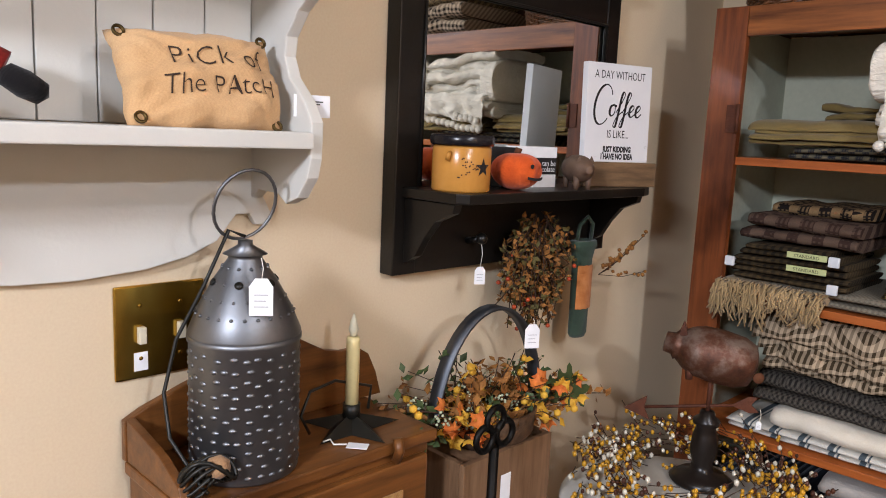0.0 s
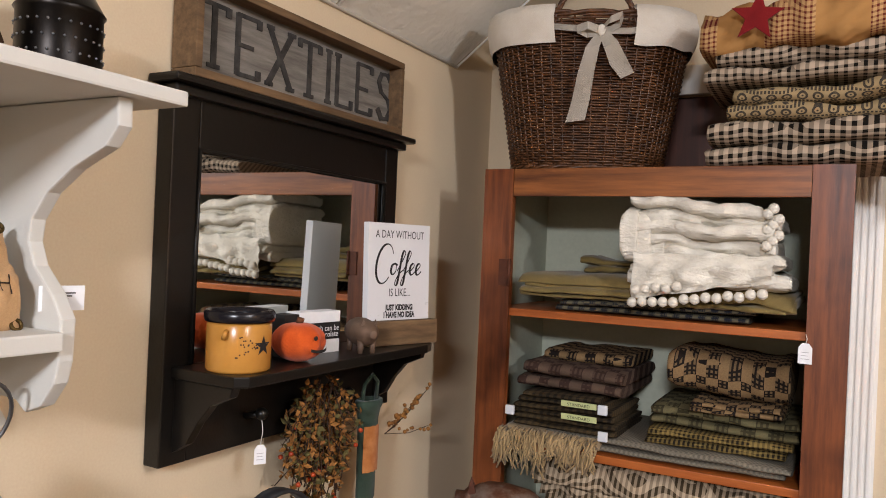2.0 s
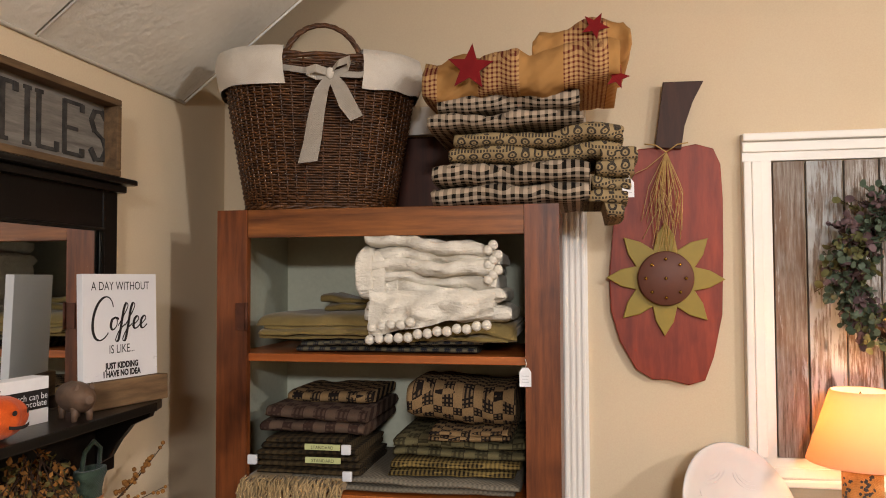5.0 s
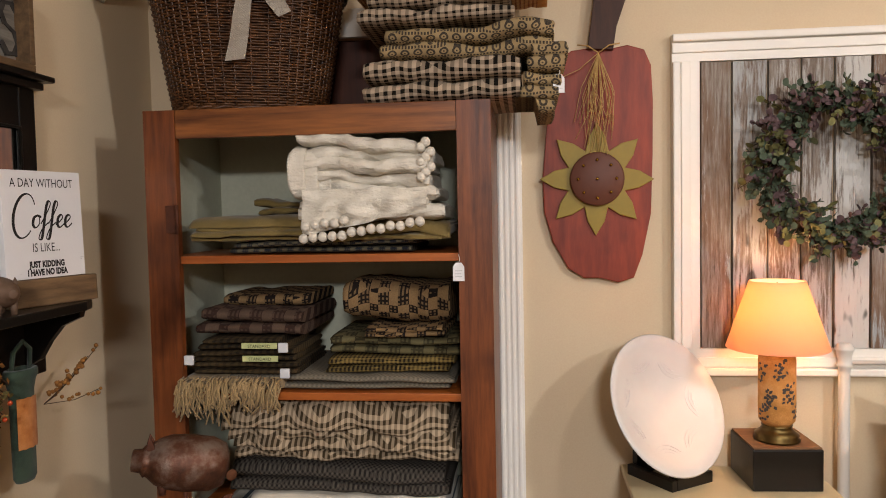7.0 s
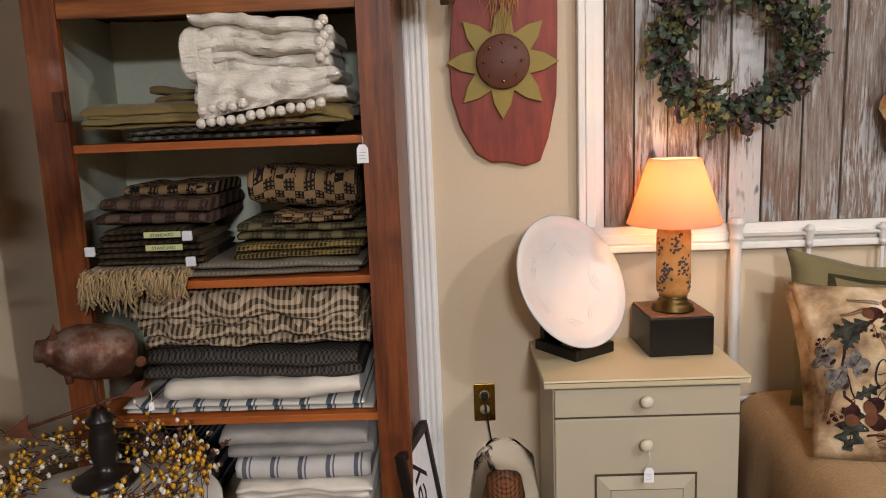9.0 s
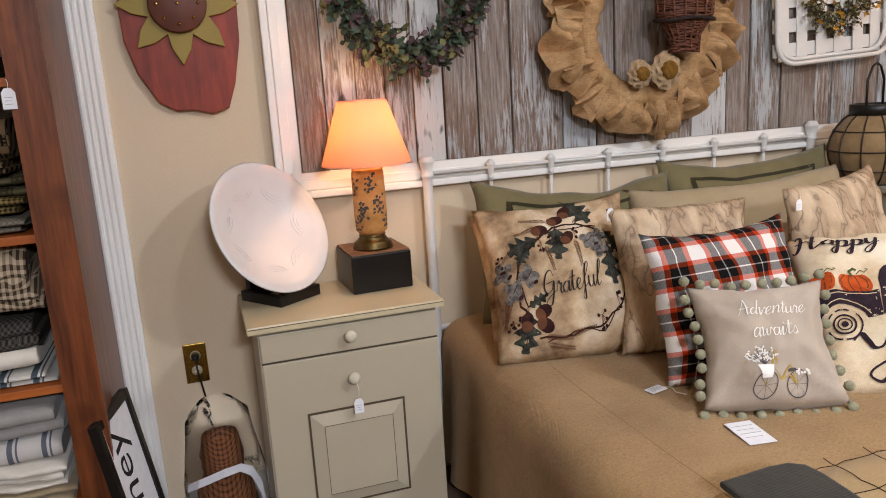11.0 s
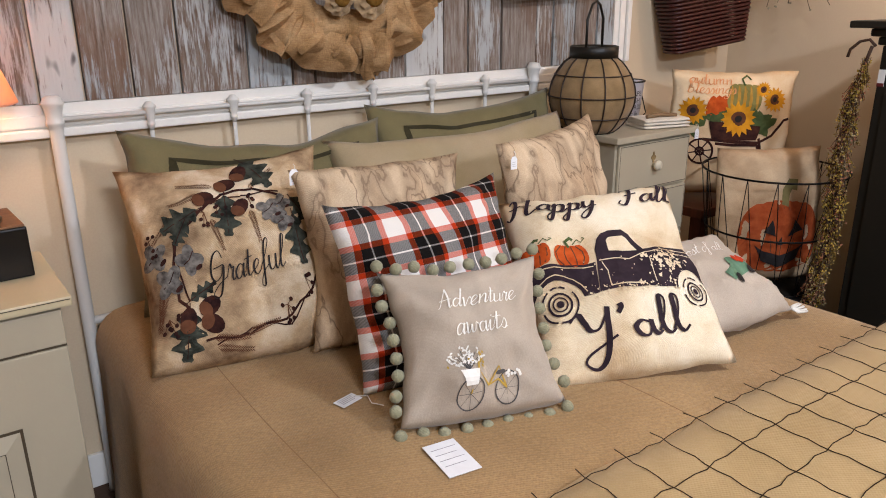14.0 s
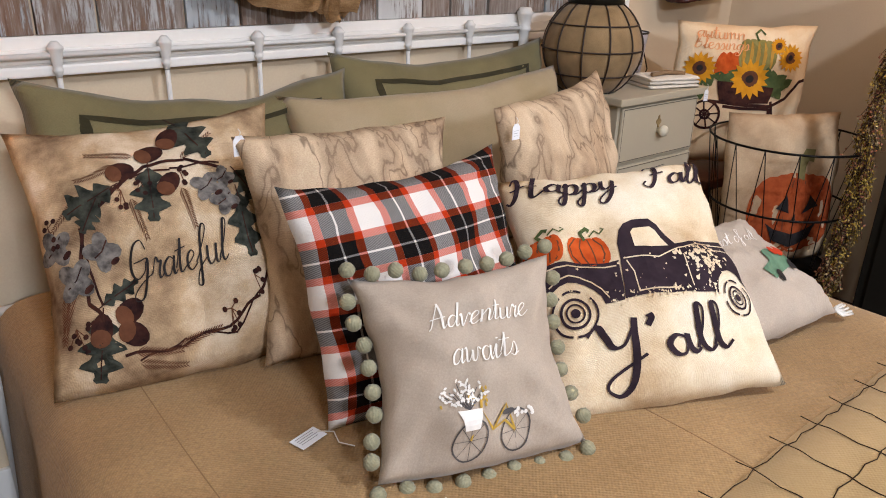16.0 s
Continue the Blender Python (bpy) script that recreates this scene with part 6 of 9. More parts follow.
ln = thing("tin_lantern", "grey punched tin lantern with a cone top and ring", "lantern", Matrix.Translation((-1.06, 0.862, CPZ)) @ Matrix.Diagonal((0.93, 0.93, 0.84, 1)))
part("body", lathe([(0, 0), (0.088, 0), (0.09, 0.004), (0.09, 0.245), (0.093, 0.25), (0.093, 0.258), (0.09, 0.26)], 44), TIN, ln)
part("cone", lathe([(0.091, 0.258), (0.092, 0.264), (0.075, 0.31), (0.05, 0.36), (0.028, 0.395), (0.027, 0.402), (0.036, 0.404), (0.012, 0.42), (0.012, 0.428), (0, 0.43)], 40), TIN, ln)
b = bmesh.new()
for j in range(11):
    for i in range(25):
        an = 2 * math.pi * (i + 0.5 * (j % 2) + 0.22 * math.sin(i * 5 + j * 3)) / 25
        ball(0.0062, 12, pose(0.0875 * math.cos(an), 0.0875 * math.sin(an), 0.016 + 0.0215 * j + 0.004 * math.sin(i * 3 + j), 0, 0, math.degrees(an)) @ Matrix.Diagonal((0.75, 1.25, 0.9, 1)), b)
for j in range(4):
    n = 24 - 4 * j
    r, z = 0.079 - 0.014 * j, 0.3 + 0.027 * j
    for i in range(n):
        an = 2 * math.pi * (i + 0.5 * (j % 2)) / n
        ball(0.0035, 8, pose(r * math.cos(an), r * math.sin(an), z), b)
tagged(part("punched_bumps", b, TIN, ln, smooth=True), kind="stuff")
for i in range(6):
    an = 2 * math.pi * i / 6 + 0.35
    part("vent_hole", lathe([(0, 0), (0.007, 0), (0.007, 0.0015), (0, 0.0015)], 12, m=Matrix.Translation((0.0535 * math.cos(an), 0.0535 * math.sin(an), 0.356)) @ (Vector((math.cos(an), math.sin(an), 0.55)).to_track_quat("Z", "Y").to_matrix().to_4x4())), BLACK2, ln)
part("ring", tube([(0.02 * math.sin(a), 0.055 * math.cos(a), 0.492 + 0.064 * math.sin(a)) for a in [2 * math.pi * i / 28 for i in range(28)]], 0.003, 8, closed=True), TIN, ln)
price_tag(pose(-0.985, 0.845, CPZ + 0.345, 0, 0, 55), size=0.055, drop=0.03)
cd = thing("power_cord", "black electric cord trailing from the tin lantern", "cord")
part("wire", tube([(-1.06, 0.862, 1.225), (-1.07, 0.84, 1.235), (-1.09, 0.81, 1.15), (-1.1, 0.77, 1.07), (-1.1, 0.75, 0.99), (-1.07, 0.745, 0.93), (-1.0, 0.76, 0.875), (-0.99, 0.765, 0.868)], 0.003, 6), BLACK2, cd)
b = bmesh.new()
rng = random.Random(4)
for k in range(5):
    pts = [(-0.995 + 0.018 * math.cos(a) + 0.004 * k - 0.01, 0.765 + 0.036 * math.sin(a + k * 0.2), 0.866 + 0.006 * k + 0.016 * (1 + math.sin(a * 2 + k))) for a in [2 * math.pi * i / 20 for i in range(20)]]
    tube(pts, 0.003, 6, b, closed=True)
part("coil", b, BLACK2, cd)
part("tie", lathe([(0, -0.012), (0.014, -0.012), (0.018, 0.0), (0.014, 0.012), (0, 0.012)], 10, m=pose(-0.99, 0.78, 0.905, 80, 20, 0)), cloth("tan_tie", "8d6b4d", "a5835f", 40), cd)

ca = thing("candle_holder", "black iron star candle holder with a cream candle", "candle holder", Matrix.Translation((-1.075, 1.085, CPZ + 0.001)))
star = [(0.095 * (1 if i % 2 == 0 else 0.42) * math.sin(i * math.pi / 5 + 0.3), 0.095 * (1 if i % 2 == 0 else 0.42) * math.cos(i * math.pi / 5 + 0.3)) for i in range(10)]
b = bmesh.new()
lo = [b.verts.new((x, y, 0.0)) for x, y in star]
cv = b.verts.new((0, 0, 0.028))
b.faces.new(lo[::-1])
for i in range(10):
    b.faces.new((lo[i], lo[(i + 1) % 10], cv))
part("star_base", b, BLACK2, ca)
part("cup", lathe([(0.013, 0.02), (0.016, 0.02), (0.016, 0.045), (0.013, 0.045), (0.013, 0.02)], 18), BLACK2, ca)
part("handle", tube([(0, -0.09, 0.01), (0.01, -0.115, 0.05), (0, -0.09, 0.085), (-0.01, -0.03, 0.09), (0.005, 0.04, 0.07), (0.01, 0.03, 0.03)], 0.0028, 6), BLACK2, ca)
part("candle", lathe([(0, 0.022), (0.012, 0.022), (0.0125, 0.16), (0.011, 0.168), (0, 0.168)], 18), plain("cream_candle_wax", "cfc08c", 0.4), ca)
part("flame_bulb", lathe([(0, 0.168), (0.006, 0.17), (0.009, 0.182), (0.005, 0.2), (0, 0.212)], 14), plain("frosted_bulb", "c4bda4", 0.3), ca)
t = thing("price_tag", "white price tag lying by the candle holder", "price tag", pose(-0.998, 1.04, CPZ + 0.002, 0, 0, 40))
part("card", box(-0.018, 0.018, -0.011, 0.011, 0, 0.0012), TAGPAPER, t)
part("string", tube([(-0.018, 0, 0.002), (-0.04, -0.005, 0.002), (-0.05, 0.012, 0.003), (-0.06, 0.0, 0.003)], 0.0016, 5), STRING, t)

# ---- flower arrangement on a wooden crate ----
CRATE = wood("rough_crate_wood", "5a4028", "87674a", (30, 30, 3), 0.8, 0.5)
cr = thing("wooden_crate", "upright crate of rough brown boards", "crate")
CZ2 = 0.775
part("front", box(-0.968, -0.955, 1.262, 1.53, 0, CZ2, 0.002), CRATE, cr)
part("side", box(-1.17, -0.969, 1.262, 1.276, 0, CZ2, 0.002), CRATE, cr)
part("side", box(-1.17, -0.969, 1.516, 1.53, 0, CZ2, 0.002), CRATE, cr)
part("back", box(-1.185, -1.171, 1.262, 1.53, 0, CZ2, 0.002), CRATE, cr)
part("lid", box(-1.17, -0.969, 1.277, 1.515, CZ2 - 0.03, CZ2 - 0.016), CRATE, cr)
part("label", box(-0.9545, -0.954, 1.37, 1.4, 0.655, 0.725), TAGPAPER, cr)
rng = random.Random(21)
fa = thing("flower_basket", "autumn flower basket with orange leaves and a grey handle", "flower basket", Matrix.Translation((-1.05, 1.425, CZ2 - 0.015)))
part("basket", lathe([(0, 0), (0.08, 0), (0.1, 0.03), (0.105, 0.075), (0.1, 0.078), (0.09, 0.04), (0, 0.03)], 26), varied("brown_wicker", "3a2818", "5b4128", 50, 0.8, bump=0.8), fa)
HND = metal("grey_tin_handle", "6d7076", 0.5, "4d5056")
b = bmesh.new()
prev = None
for i in range(25):
    a = math.pi * i / 24
    y, z = -0.16 * math.cos(a), 0.05 + 0.235 * math.sin(a)
    ring = [b.verts.new((sx, y * k, 0.05 + (z - 0.05) * k)) for sx, k in ((-0.016, 1), (0.016, 1), (0.016, 0.97), (-0.016, 0.97))]
    if prev:
        for q in range(4):
            b.faces.new((prev[q], prev[(q + 1) % 4], ring[(q + 1) % 4], ring[q]))
    prev = ring
part("handle", b, HND, fa, smooth=True)
tw, lo, ly, lg, lb, lw = (bmesh.new() for _ in range(6))
for i in range(150):
    d = rvec(rng)
    d.z = abs(d.z) * 0.9 + 0.1
    p0 = Vector((rng.uniform(-.06, .06), rng.uniform(-.1, .1), 0.05))
    L = rng.uniform(0.06, 0.2)
    p1 = p0 + Vector((d.x * 0.8, d.y * 1.3, d.z)) * L
    p1.x = max(-0.125, p1.x)
    tube([p0, (p0 + p1) / 2 + Vector((0, 0, 0.015)), p1], 0.0011, 4, tw)
    kind = rng.random()
    tgt, size, cnt = (lb, 0.02, 16) if kind < 0.4 else ((lg, 0.02, 10) if kind < 0.62 else ((lw, 0.007, 22) if kind < 0.8 else (ly, 0.02, 4)))
    for k in range(cnt):
        p = p0.lerp(p1, rng.uniform(0.35, 1.05)) + rvec(rng) * 0.014
        p.x = max(-0.13, p.x)
        if tgt is lw or (tgt is ly and k > 1):
            ball(0.003 if tgt is lw else 0.009, 8, Matrix.Translation(p), tgt)
        else:
            leafy(tgt, p, rvec(rng), size * rng.uniform(0.7, 1.5), rng)
for cy in (-0.15, 0.17):
    for i in range(27):
        p = Vector((rng.uniform(0.02, 0.1), cy * 0.85 + rng.uniform(-0.07, 0.06), rng.uniform(0.03, 0.12)))
        blobm = bmesh.new()
        blob(blobm, 0, 0, 0.016, 0.016, 15, 0, 5, 0.28)
        for vtx in blobm.verts:
            vtx.co.z = 28 * (vtx.co.x ** 2 + vtx.co.y ** 2)
        join(lo if rng.random() < 0.6 else ly, blobm, Matrix.Translation(p) @ rvec(rng).to_track_quat("Z", "Y").to_matrix().to_4x4())
        tube([p, Vector((0.02, cy * 0.5, 0.05))], 0.0009, 4, tw)
for i in range(4):
    blobm = bmesh.new()
    blob(blobm, 0, 0, 0.036, 0.03, 25, 0, 5, 0.35)
    join(lg, blobm, Matrix.Translation((0.06 + 0.01 * i, 0.14 + 0.018 * (i % 4), 0.085 + 0.012 * (i % 3))) @ (Vector((1, 0.3 - 0.1 * i, 0.3)).to_track_quat("Z", "Y").to_matrix().to_4x4()))
tagged(part("twig_mass", tw, TWIG, fa), kind="stuff")
for nm, bb, mt in (("orange_blooms", lo, varied("orange_petal", "b0501a", "d07a30", 30, 0.7)), ("yellow_blooms", ly, varied("yellow_petal", "bd8a1c", "d6a83a", 30, 0.7)), ("green_leaves", lg, varied("dark_green_leaf", "2c3a1e", "4b5a30", 30, 0.6)), ("brown_foliage", lb, DRIED), ("white_buds", lw, plain("pale_green_bud", "aeb294", 0.8))):
    tagged(part(nm, bb, mt, fa), kind="stuff")
price_tag(pose(-0.97, 1.46, 1.03, 0, 0, 60), size=0.05, drop=0.012)
ky = thing("iron_key", "large wrought iron key standing upright on the floor", "iron key", pose(-0.87, 1.245, 0.0))
b = tube([(0, 0, 0.0), (0, 0, 0.85)], 0.009, 10)
part("shaft", b, IRON, ky)
part("foot", lathe([(0, 0), (0.07, 0), (0.07, 0.008), (0.012, 0.02), (0, 0.02)], 20), IRON, ky)
for cy, cz in ((-0.026, 0.87), (0.026, 0.87), (0.0, 0.9)):
    part("bow", tube([(0, cy + 0.022 * math.cos(a), cz + 0.022 * math.sin(a)) for a in [2 * math.pi * i / 16 for i in range(16)]], 0.006, 8, closed=True), IRON, ky)

# ---- round table with pig weathervane and berry garland ----
tb = thing("round_table", "round side table with a worn white top", "table", Matrix.Translation((-0.78, 1.80, 0)))
TZ = 0.585
part("tabletop", lathe([(0, TZ - 0.022), (0.265, TZ - 0.022), (0.275, TZ - 0.016), (0.275, TZ - 0.004), (0.27, TZ), (0, TZ)], 44), WHITEWASH, tb)
part("column", lathe([(0.03, 0.02), (0.03, 0.1), (0.045, 0.2), (0.028, 0.3), (0.035, 0.5), (0.05, TZ - 0.023)], 20), WHITEWASH, tb)
part("base", lathe([(0, 0), (0.19, 0), (0.19, 0.015), (0.05, 0.04), (0, 0.04)], 30), WHITEWASH, tb)
wv = thing("pig_weathervane", "rusty iron pig weathervane on a turned black stand", "weathervane", pose(-0.815, 1.955, TZ, 0, 0, 27))
part("stand", lathe([(0, 0), (0.07, 0), (0.075, 0.008), (0.055, 0.022), (0.028, 0.03), (0.024, 0.05), (0.033, 0.08), (0.028, 0.12), (0.022, 0.14), (0.031, 0.148), (0.031, 0.158), (0.018, 0.168), (0.016, 0.18), (0, 0.18)], 26), plain("black_turned_wood", "1b1512", 0.3), wv)
part("arrow_shaft", tube([(-0.15, 0, 0.165), (0.07, 0, 0.205)], 0.004, 8), RUST, wv)
part("arrow_head", prism([(0, 0), (0.06, 0.03), (0.05, 0.0), (0.06, -0.03)], 0.004, m=pose(-0.195, 0, 0.157, 90, -9, 0)), RUST, wv)
part("arrow_tail", prism([(0, 0), (0.04, 0.02), (0.06, 0.018), (0.045, 0), (0.06, -0.018), (0.04, -0.02)], 0.004, m=pose(0.05, 0, 0.203, 90, -9, 0)), RUST, wv)
part("post", tube([(0.0, 0.0, 0.17), (0, 0, 0.29)], 0.005, 8), RUST, wv)


def pig_metal():
    """Old iron, brown with rust and rubbed bright in patches."""
    k = Nodes("rubbed_rusty_iron", 0.5, 0.5)
    v = k.coords()
    col = k.ramp(k.noise(v, 16, 5, 0.65), [(0.3, rgb("2e1c15")), (0.5, rgb("5c3826")), (0.66, rgb("7d6a5e"))])
    k.base(col)
    k.bump(k.noise(v, 60, 4, 0.7), 0.5, 0.004)
    return k.m


PIGM = pig_metal()
PIGP = [(0, -0.098), (0.02, -0.097), (0.04, -0.088), (0.05, -0.06), (0.053, -0.01), (0.05, 0.035), (0.042, 0.06), (0.032, 0.075), (0.028, 0.082), (0.0305, 0.086), (0.022, 0.094), (0.02, 0.112), (0.016, 0.114), (0, 0.112)]
part("pig_body", lathe([(r * 1.22, h) for r, h in PIGP], 26, m=pose(0, 0, 0.318, 0, -80, 0)), PIGM, wv)
part("pig_face", lathe([(0.024, 0.07), (0.03, 0.082), (0.031, 0.088), (0.0235, 0.0955), (0.0215, 0.113), (0.0165, 0.1155), (0, 0.1145)], 22, m=pose(0, 0, 0.318, 0, -80, 0)), metal("bright_rubbed_iron", "b9b6b2", 0.35, "77706a"), wv)
for sy in (-1, 1):
    part("pig_ear", prism([(-0.012, 0), (0.012, 0), (0.0, 0.028)], 0.004, m=pose(-0.07, sy * 0.02, 0.36, 80, 0, 20 * sy)), RUST, wv)
    for x in (-0.05, 0.05):
        part("pig_leg", tube([(x, sy * 0.022, 0.285), (x, sy * 0.024, 0.258)], 0.011, 8, taper=0.7), RUST, wv)
part("pig_tag", lathe([(0, 0), (0.013, 0.0), (0.013, 0.003), (0, 0.003)], 12, m=pose(0.1, -0.03, 0.285, 90, 0, 20)), BROWNPR, wv)
price_tag(pose(-0.71, 2.0, TZ + 0.205, 0, 0, 40), size=0.02, drop=0.03)
gl = thing("berry_garland", "twig garland with yellow and white berries round the stand", "garland", Matrix.Translation((-0.78, 1.83, TZ)))
tw, by, bw, bbn = (bmesh.new() for _ in range(4))
rng = random.Random(31)
for i in range(420):
    a = rng.uniform(0, 2 * math.pi)
    r = 0.2 + rng.uniform(-0.05, 0.06)
    p0 = Vector((r * math.cos(a), r * math.sin(a), 0.015 + rng.uniform(0, 0.085)))
    d = Vector((-math.sin(a), math.cos(a), rng.uniform(-0.2, 0.7))) + rvec(rng) * 0.6
    p1 = p0 + d.normalized() * rng.uniform(0.04, 0.09)
    p1.z = max(0.005, p1.z)
    if p1.y > 0.28:
        p1.y = 0.28
    tube([p0, p1], 0.0011, 4, tw)
    for k in range(3):
        ball(rng.uniform(0.004, 0.0065), 8, Matrix.Translation(p0.lerp(p1, rng.uniform(0.3, 1.1)) + rvec(rng) * 0.006) @ Matrix.Diagonal((1, 1, 1.35, 1)), rng.choice((by, by, bw, bbn)))
tagged(part("twig_mass", tw, TWIG, gl), kind="stuff")
for nm, bb, cc in (("yellow_berries", by, "b8871c"), ("white_berries", bw, "cfc7b4"), ("brown_berries", bbn, "4a2a1c")):
    tagged(part(nm, bb, plain(nm + "_skin", cc, 0.35), gl, smooth=True), kind="stuff")

# ---- folded textiles ----


def slab(bm, x0, x1, y0, y1, z0, z1, seed=0, wave=0.004, nx=34, ns=20, droop=0.0, tip=0.0, drape=0.0, base=0.0, soft=0.86):
    """One fold of cloth: round at its front edge, uneven along its length; drape is a sag that it shares with its neighbours."""
    rings = []
    h = (z1 - z0) / 2
    for i in range(nx + 1):
        x = x0 + (x1 - x0) * i / nx
        end = soft if i in (0, nx) else (0.5 + 0.5 * soft if i in (1, nx - 1) else 1.0)
        fy = wave * 2.0 * noise.noise((x * 6 + seed, seed * 3.1, 0)) + wave * noise.noise((x * 19, seed, 7))
        fz = wave * noise.noise((x * 9 + seed, 4.2, seed))
        sag = drape * (noise.noise((x * 4.5 + base, base, 1.0)) + 0.5 * noise.noise((x * 11 + base, base, 5.0)))
        ring = []
        for k in range(ns):
            a = 2 * math.pi * k / ns
            c, s = math.cos(a), math.sin(a)
            py = (1 if c > 0 else -1) * abs(c) ** 0.3
            pz = (1 if s > 0 else -1) * abs(s) ** 0.8
            y = (y0 + y1) / 2 + (y1 - y0) / 2 * py
            front = max(0.0, -c)
            if c < 0:
                y += fy
            z = (z0 + z1) / 2 + h * pz * end + fz * (1 if s > 0 else 0.3) + wave * 0.5 * noise.noise((x * 24, k * 0.6, seed + 2)) - droop * front ** 2
            z += tip * (i / nx - 0.5) + sag
            ring.append(bm.verts.new((x + 0.004 * noise.noise((z * 40, k * 0.5, seed)) * (i in (0, nx)), y, z)))
        rings.append(ring)
    for a, c in zip(rings, rings[1:]):
        for k in range(ns):
            f = bm.faces.new((a[k], a[(k + 1) % ns], c[(k + 1) % ns], c[k]))
            f.smooth = True
    bm.faces.new(rings[0][::-1])
    bm.faces.new(rings[-1])
    return bm


def folded(name, label, mat, x0, x1, y0, y1, z0, z1, layers=3, seed=1, wave=0.004, droop=0.0, tip=0.0, category="textile"):
    """A folded cloth: some folds, each a little out of line, in a thing of its own with its origin on its support."""
    rng2 = random.Random(seed)
    t = thing(name, label, category, Matrix.Translation(((x0 + x1) / 2, (y0 + y1) / 2, z0)), group="folded textiles")
    cx, cy = (x0 + x1) / 2, (y0 + y1) / 2
    h = (z1 - z0) / layers
    for i in range(layers):
        b = bmesh.new()
        up = (i + 1) / layers
        slab(b, x0 - cx + rng2.uniform(0, 0.035), x1 - cx - rng2.uniform(0, 0.03), y0 - cy + rng2.uniform(0, 0.022), y1 - cy, h * i * 0.96, h * (i + 1) * 1.03, seed + i * 1.7, wave, droop=droop * up, tip=(tip + rng2.uniform(-0.01, 0.01)) * up, drape=wave * 1.2 * up, base=seed * 1.3)
        part("fold", b, mat, t)
    return t


def tweed(name, a, b, period=0.012):
    k = Nodes(name, 0.95)
    v = k.coords()
    x, y, z = k.axes(v)
    w = k.math("SUBTRACT", y, z)
    d = k.math("ADD", k.band(k.math("ADD", x, w), period, 0, 0.5), k.band(k.math("SUBTRACT", x, w), period, 0, 0.5))
    n = k.noise(v, 150, 2)
    col = k.mix(k.math("MULTIPLY", d, 0.5), rgb(a), rgb(b))
    k.base(k.mix(k.math("MULTIPLY", n, 0.5), col, rgb(a)))
    k.bump(k.math("ADD", n, d), 0.3, 0.003)
    return k.m


def striped(name, ground, line, period=0.05, lo=0.0, hi=0.2, across=True):
    k = Nodes(name, 0.95)
    v = k.coords()
    x, y, z = k.axes(v)
    w = x if across else k.math("SUBTRACT", y, z)
    m = k.math("MAXIMUM", k.band(w, period, lo, hi), k.band(w, period, hi + 0.08, hi + 0.14))
    k.base(k.mix(m, rgb(ground), rgb(line)))
    k.bump(k.math("ADD", k.noise(v, 60, 3), k.math("MULTIPLY", weave(k, v, 900), 0.2)), 0.3, 0.003)
    return k.m


def crinkled():
    """Cream cotton with crinkles that run along the folds."""
    k = Nodes("cream_crinkle_cotton", 0.95)
    v = k.coords()
    k.base(k.ramp(k.noise(v, 20, 3), [(0.3, rgb("d2cbbd")), (0.7, rgb("e2dccf"))]))
    long = k.noise(k.coords((14, 60, 60)), 1.6, 4, 0.6)
    k.bump(k.math("ADD", k.math("MULTIPLY", long, 1.6), k.math("MULTIPLY", k.noise(v, 130, 3), 0.5)), 0.7, 0.007)
    return k.m


WHITEW = crinkled()
MUSTARD = cloth("olive_mustard_cotton", "6f5f38", "826f44", 8)
NAVYW = woven("navy_coverlet", "22242c", "6b6450", 0.03)
BROWNF = woven("brown_coverlet", "3a2a24", "5d4c40", 0.06)
BLKTAN = woven("black_tan_coverlet", "1f1916", "8d7250", 0.052)
OLIVEC = woven("olive_coverlet", "3c3726", "6a6246", 0.06)
GOLDCK = checked("gold_black_check", "8a7444", "1f1a12", 0.011, 0.5)
GREYT = tweed("grey_tweed", "5f594e", "837b6c")
HOUND = checked("tan_houndstooth", "b8a48a", "3b3123", 0.0145, 0.5)
DKTW = tweed("charcoal_tweed", "24211f", "5a544c", 0.013)
BROWNCK = checked("brown_plaid_towel", "4a3d2a", "1f1a14", 0.02, 0.45)
CREAM = cloth("cream_cotton", "cfc6b4", "dcd4c6", 8)
BLUEST = striped("blue_striped_cotton", "c8c4ba", "4d565c", 0.07)
GREYW = cloth("grey_wool", "8b8680", "9f9a94", 10)
WST = striped("white_grey_stripe", "bdb8b2", "5d6068", 0.075, 0.0, 0.16)
BEIGEC = cloth("beige_wool", "8d7c60", "a08f72", 10)
CHK_T = checked("tan_black_gingham", "b8a48e", "15120e", 0.021, 0.5)
CHK_S = checked("tan_black_window_check", "b8a48e", "171410", 0.019, 0.42)
OVERSHOT = woven("green_tan_overshot", "a08a66", "1b1e24", 0.032, rings=True)
QUILT_C = checked("rust_check", "b07a3a", "5d1a14", 0.013, 0.4)
FRINGE = cloth("tan_cotton_fringe", "927a54", "a68d66", 20)

Y0c, Y1c = CF + 0.02, WY - 0.075
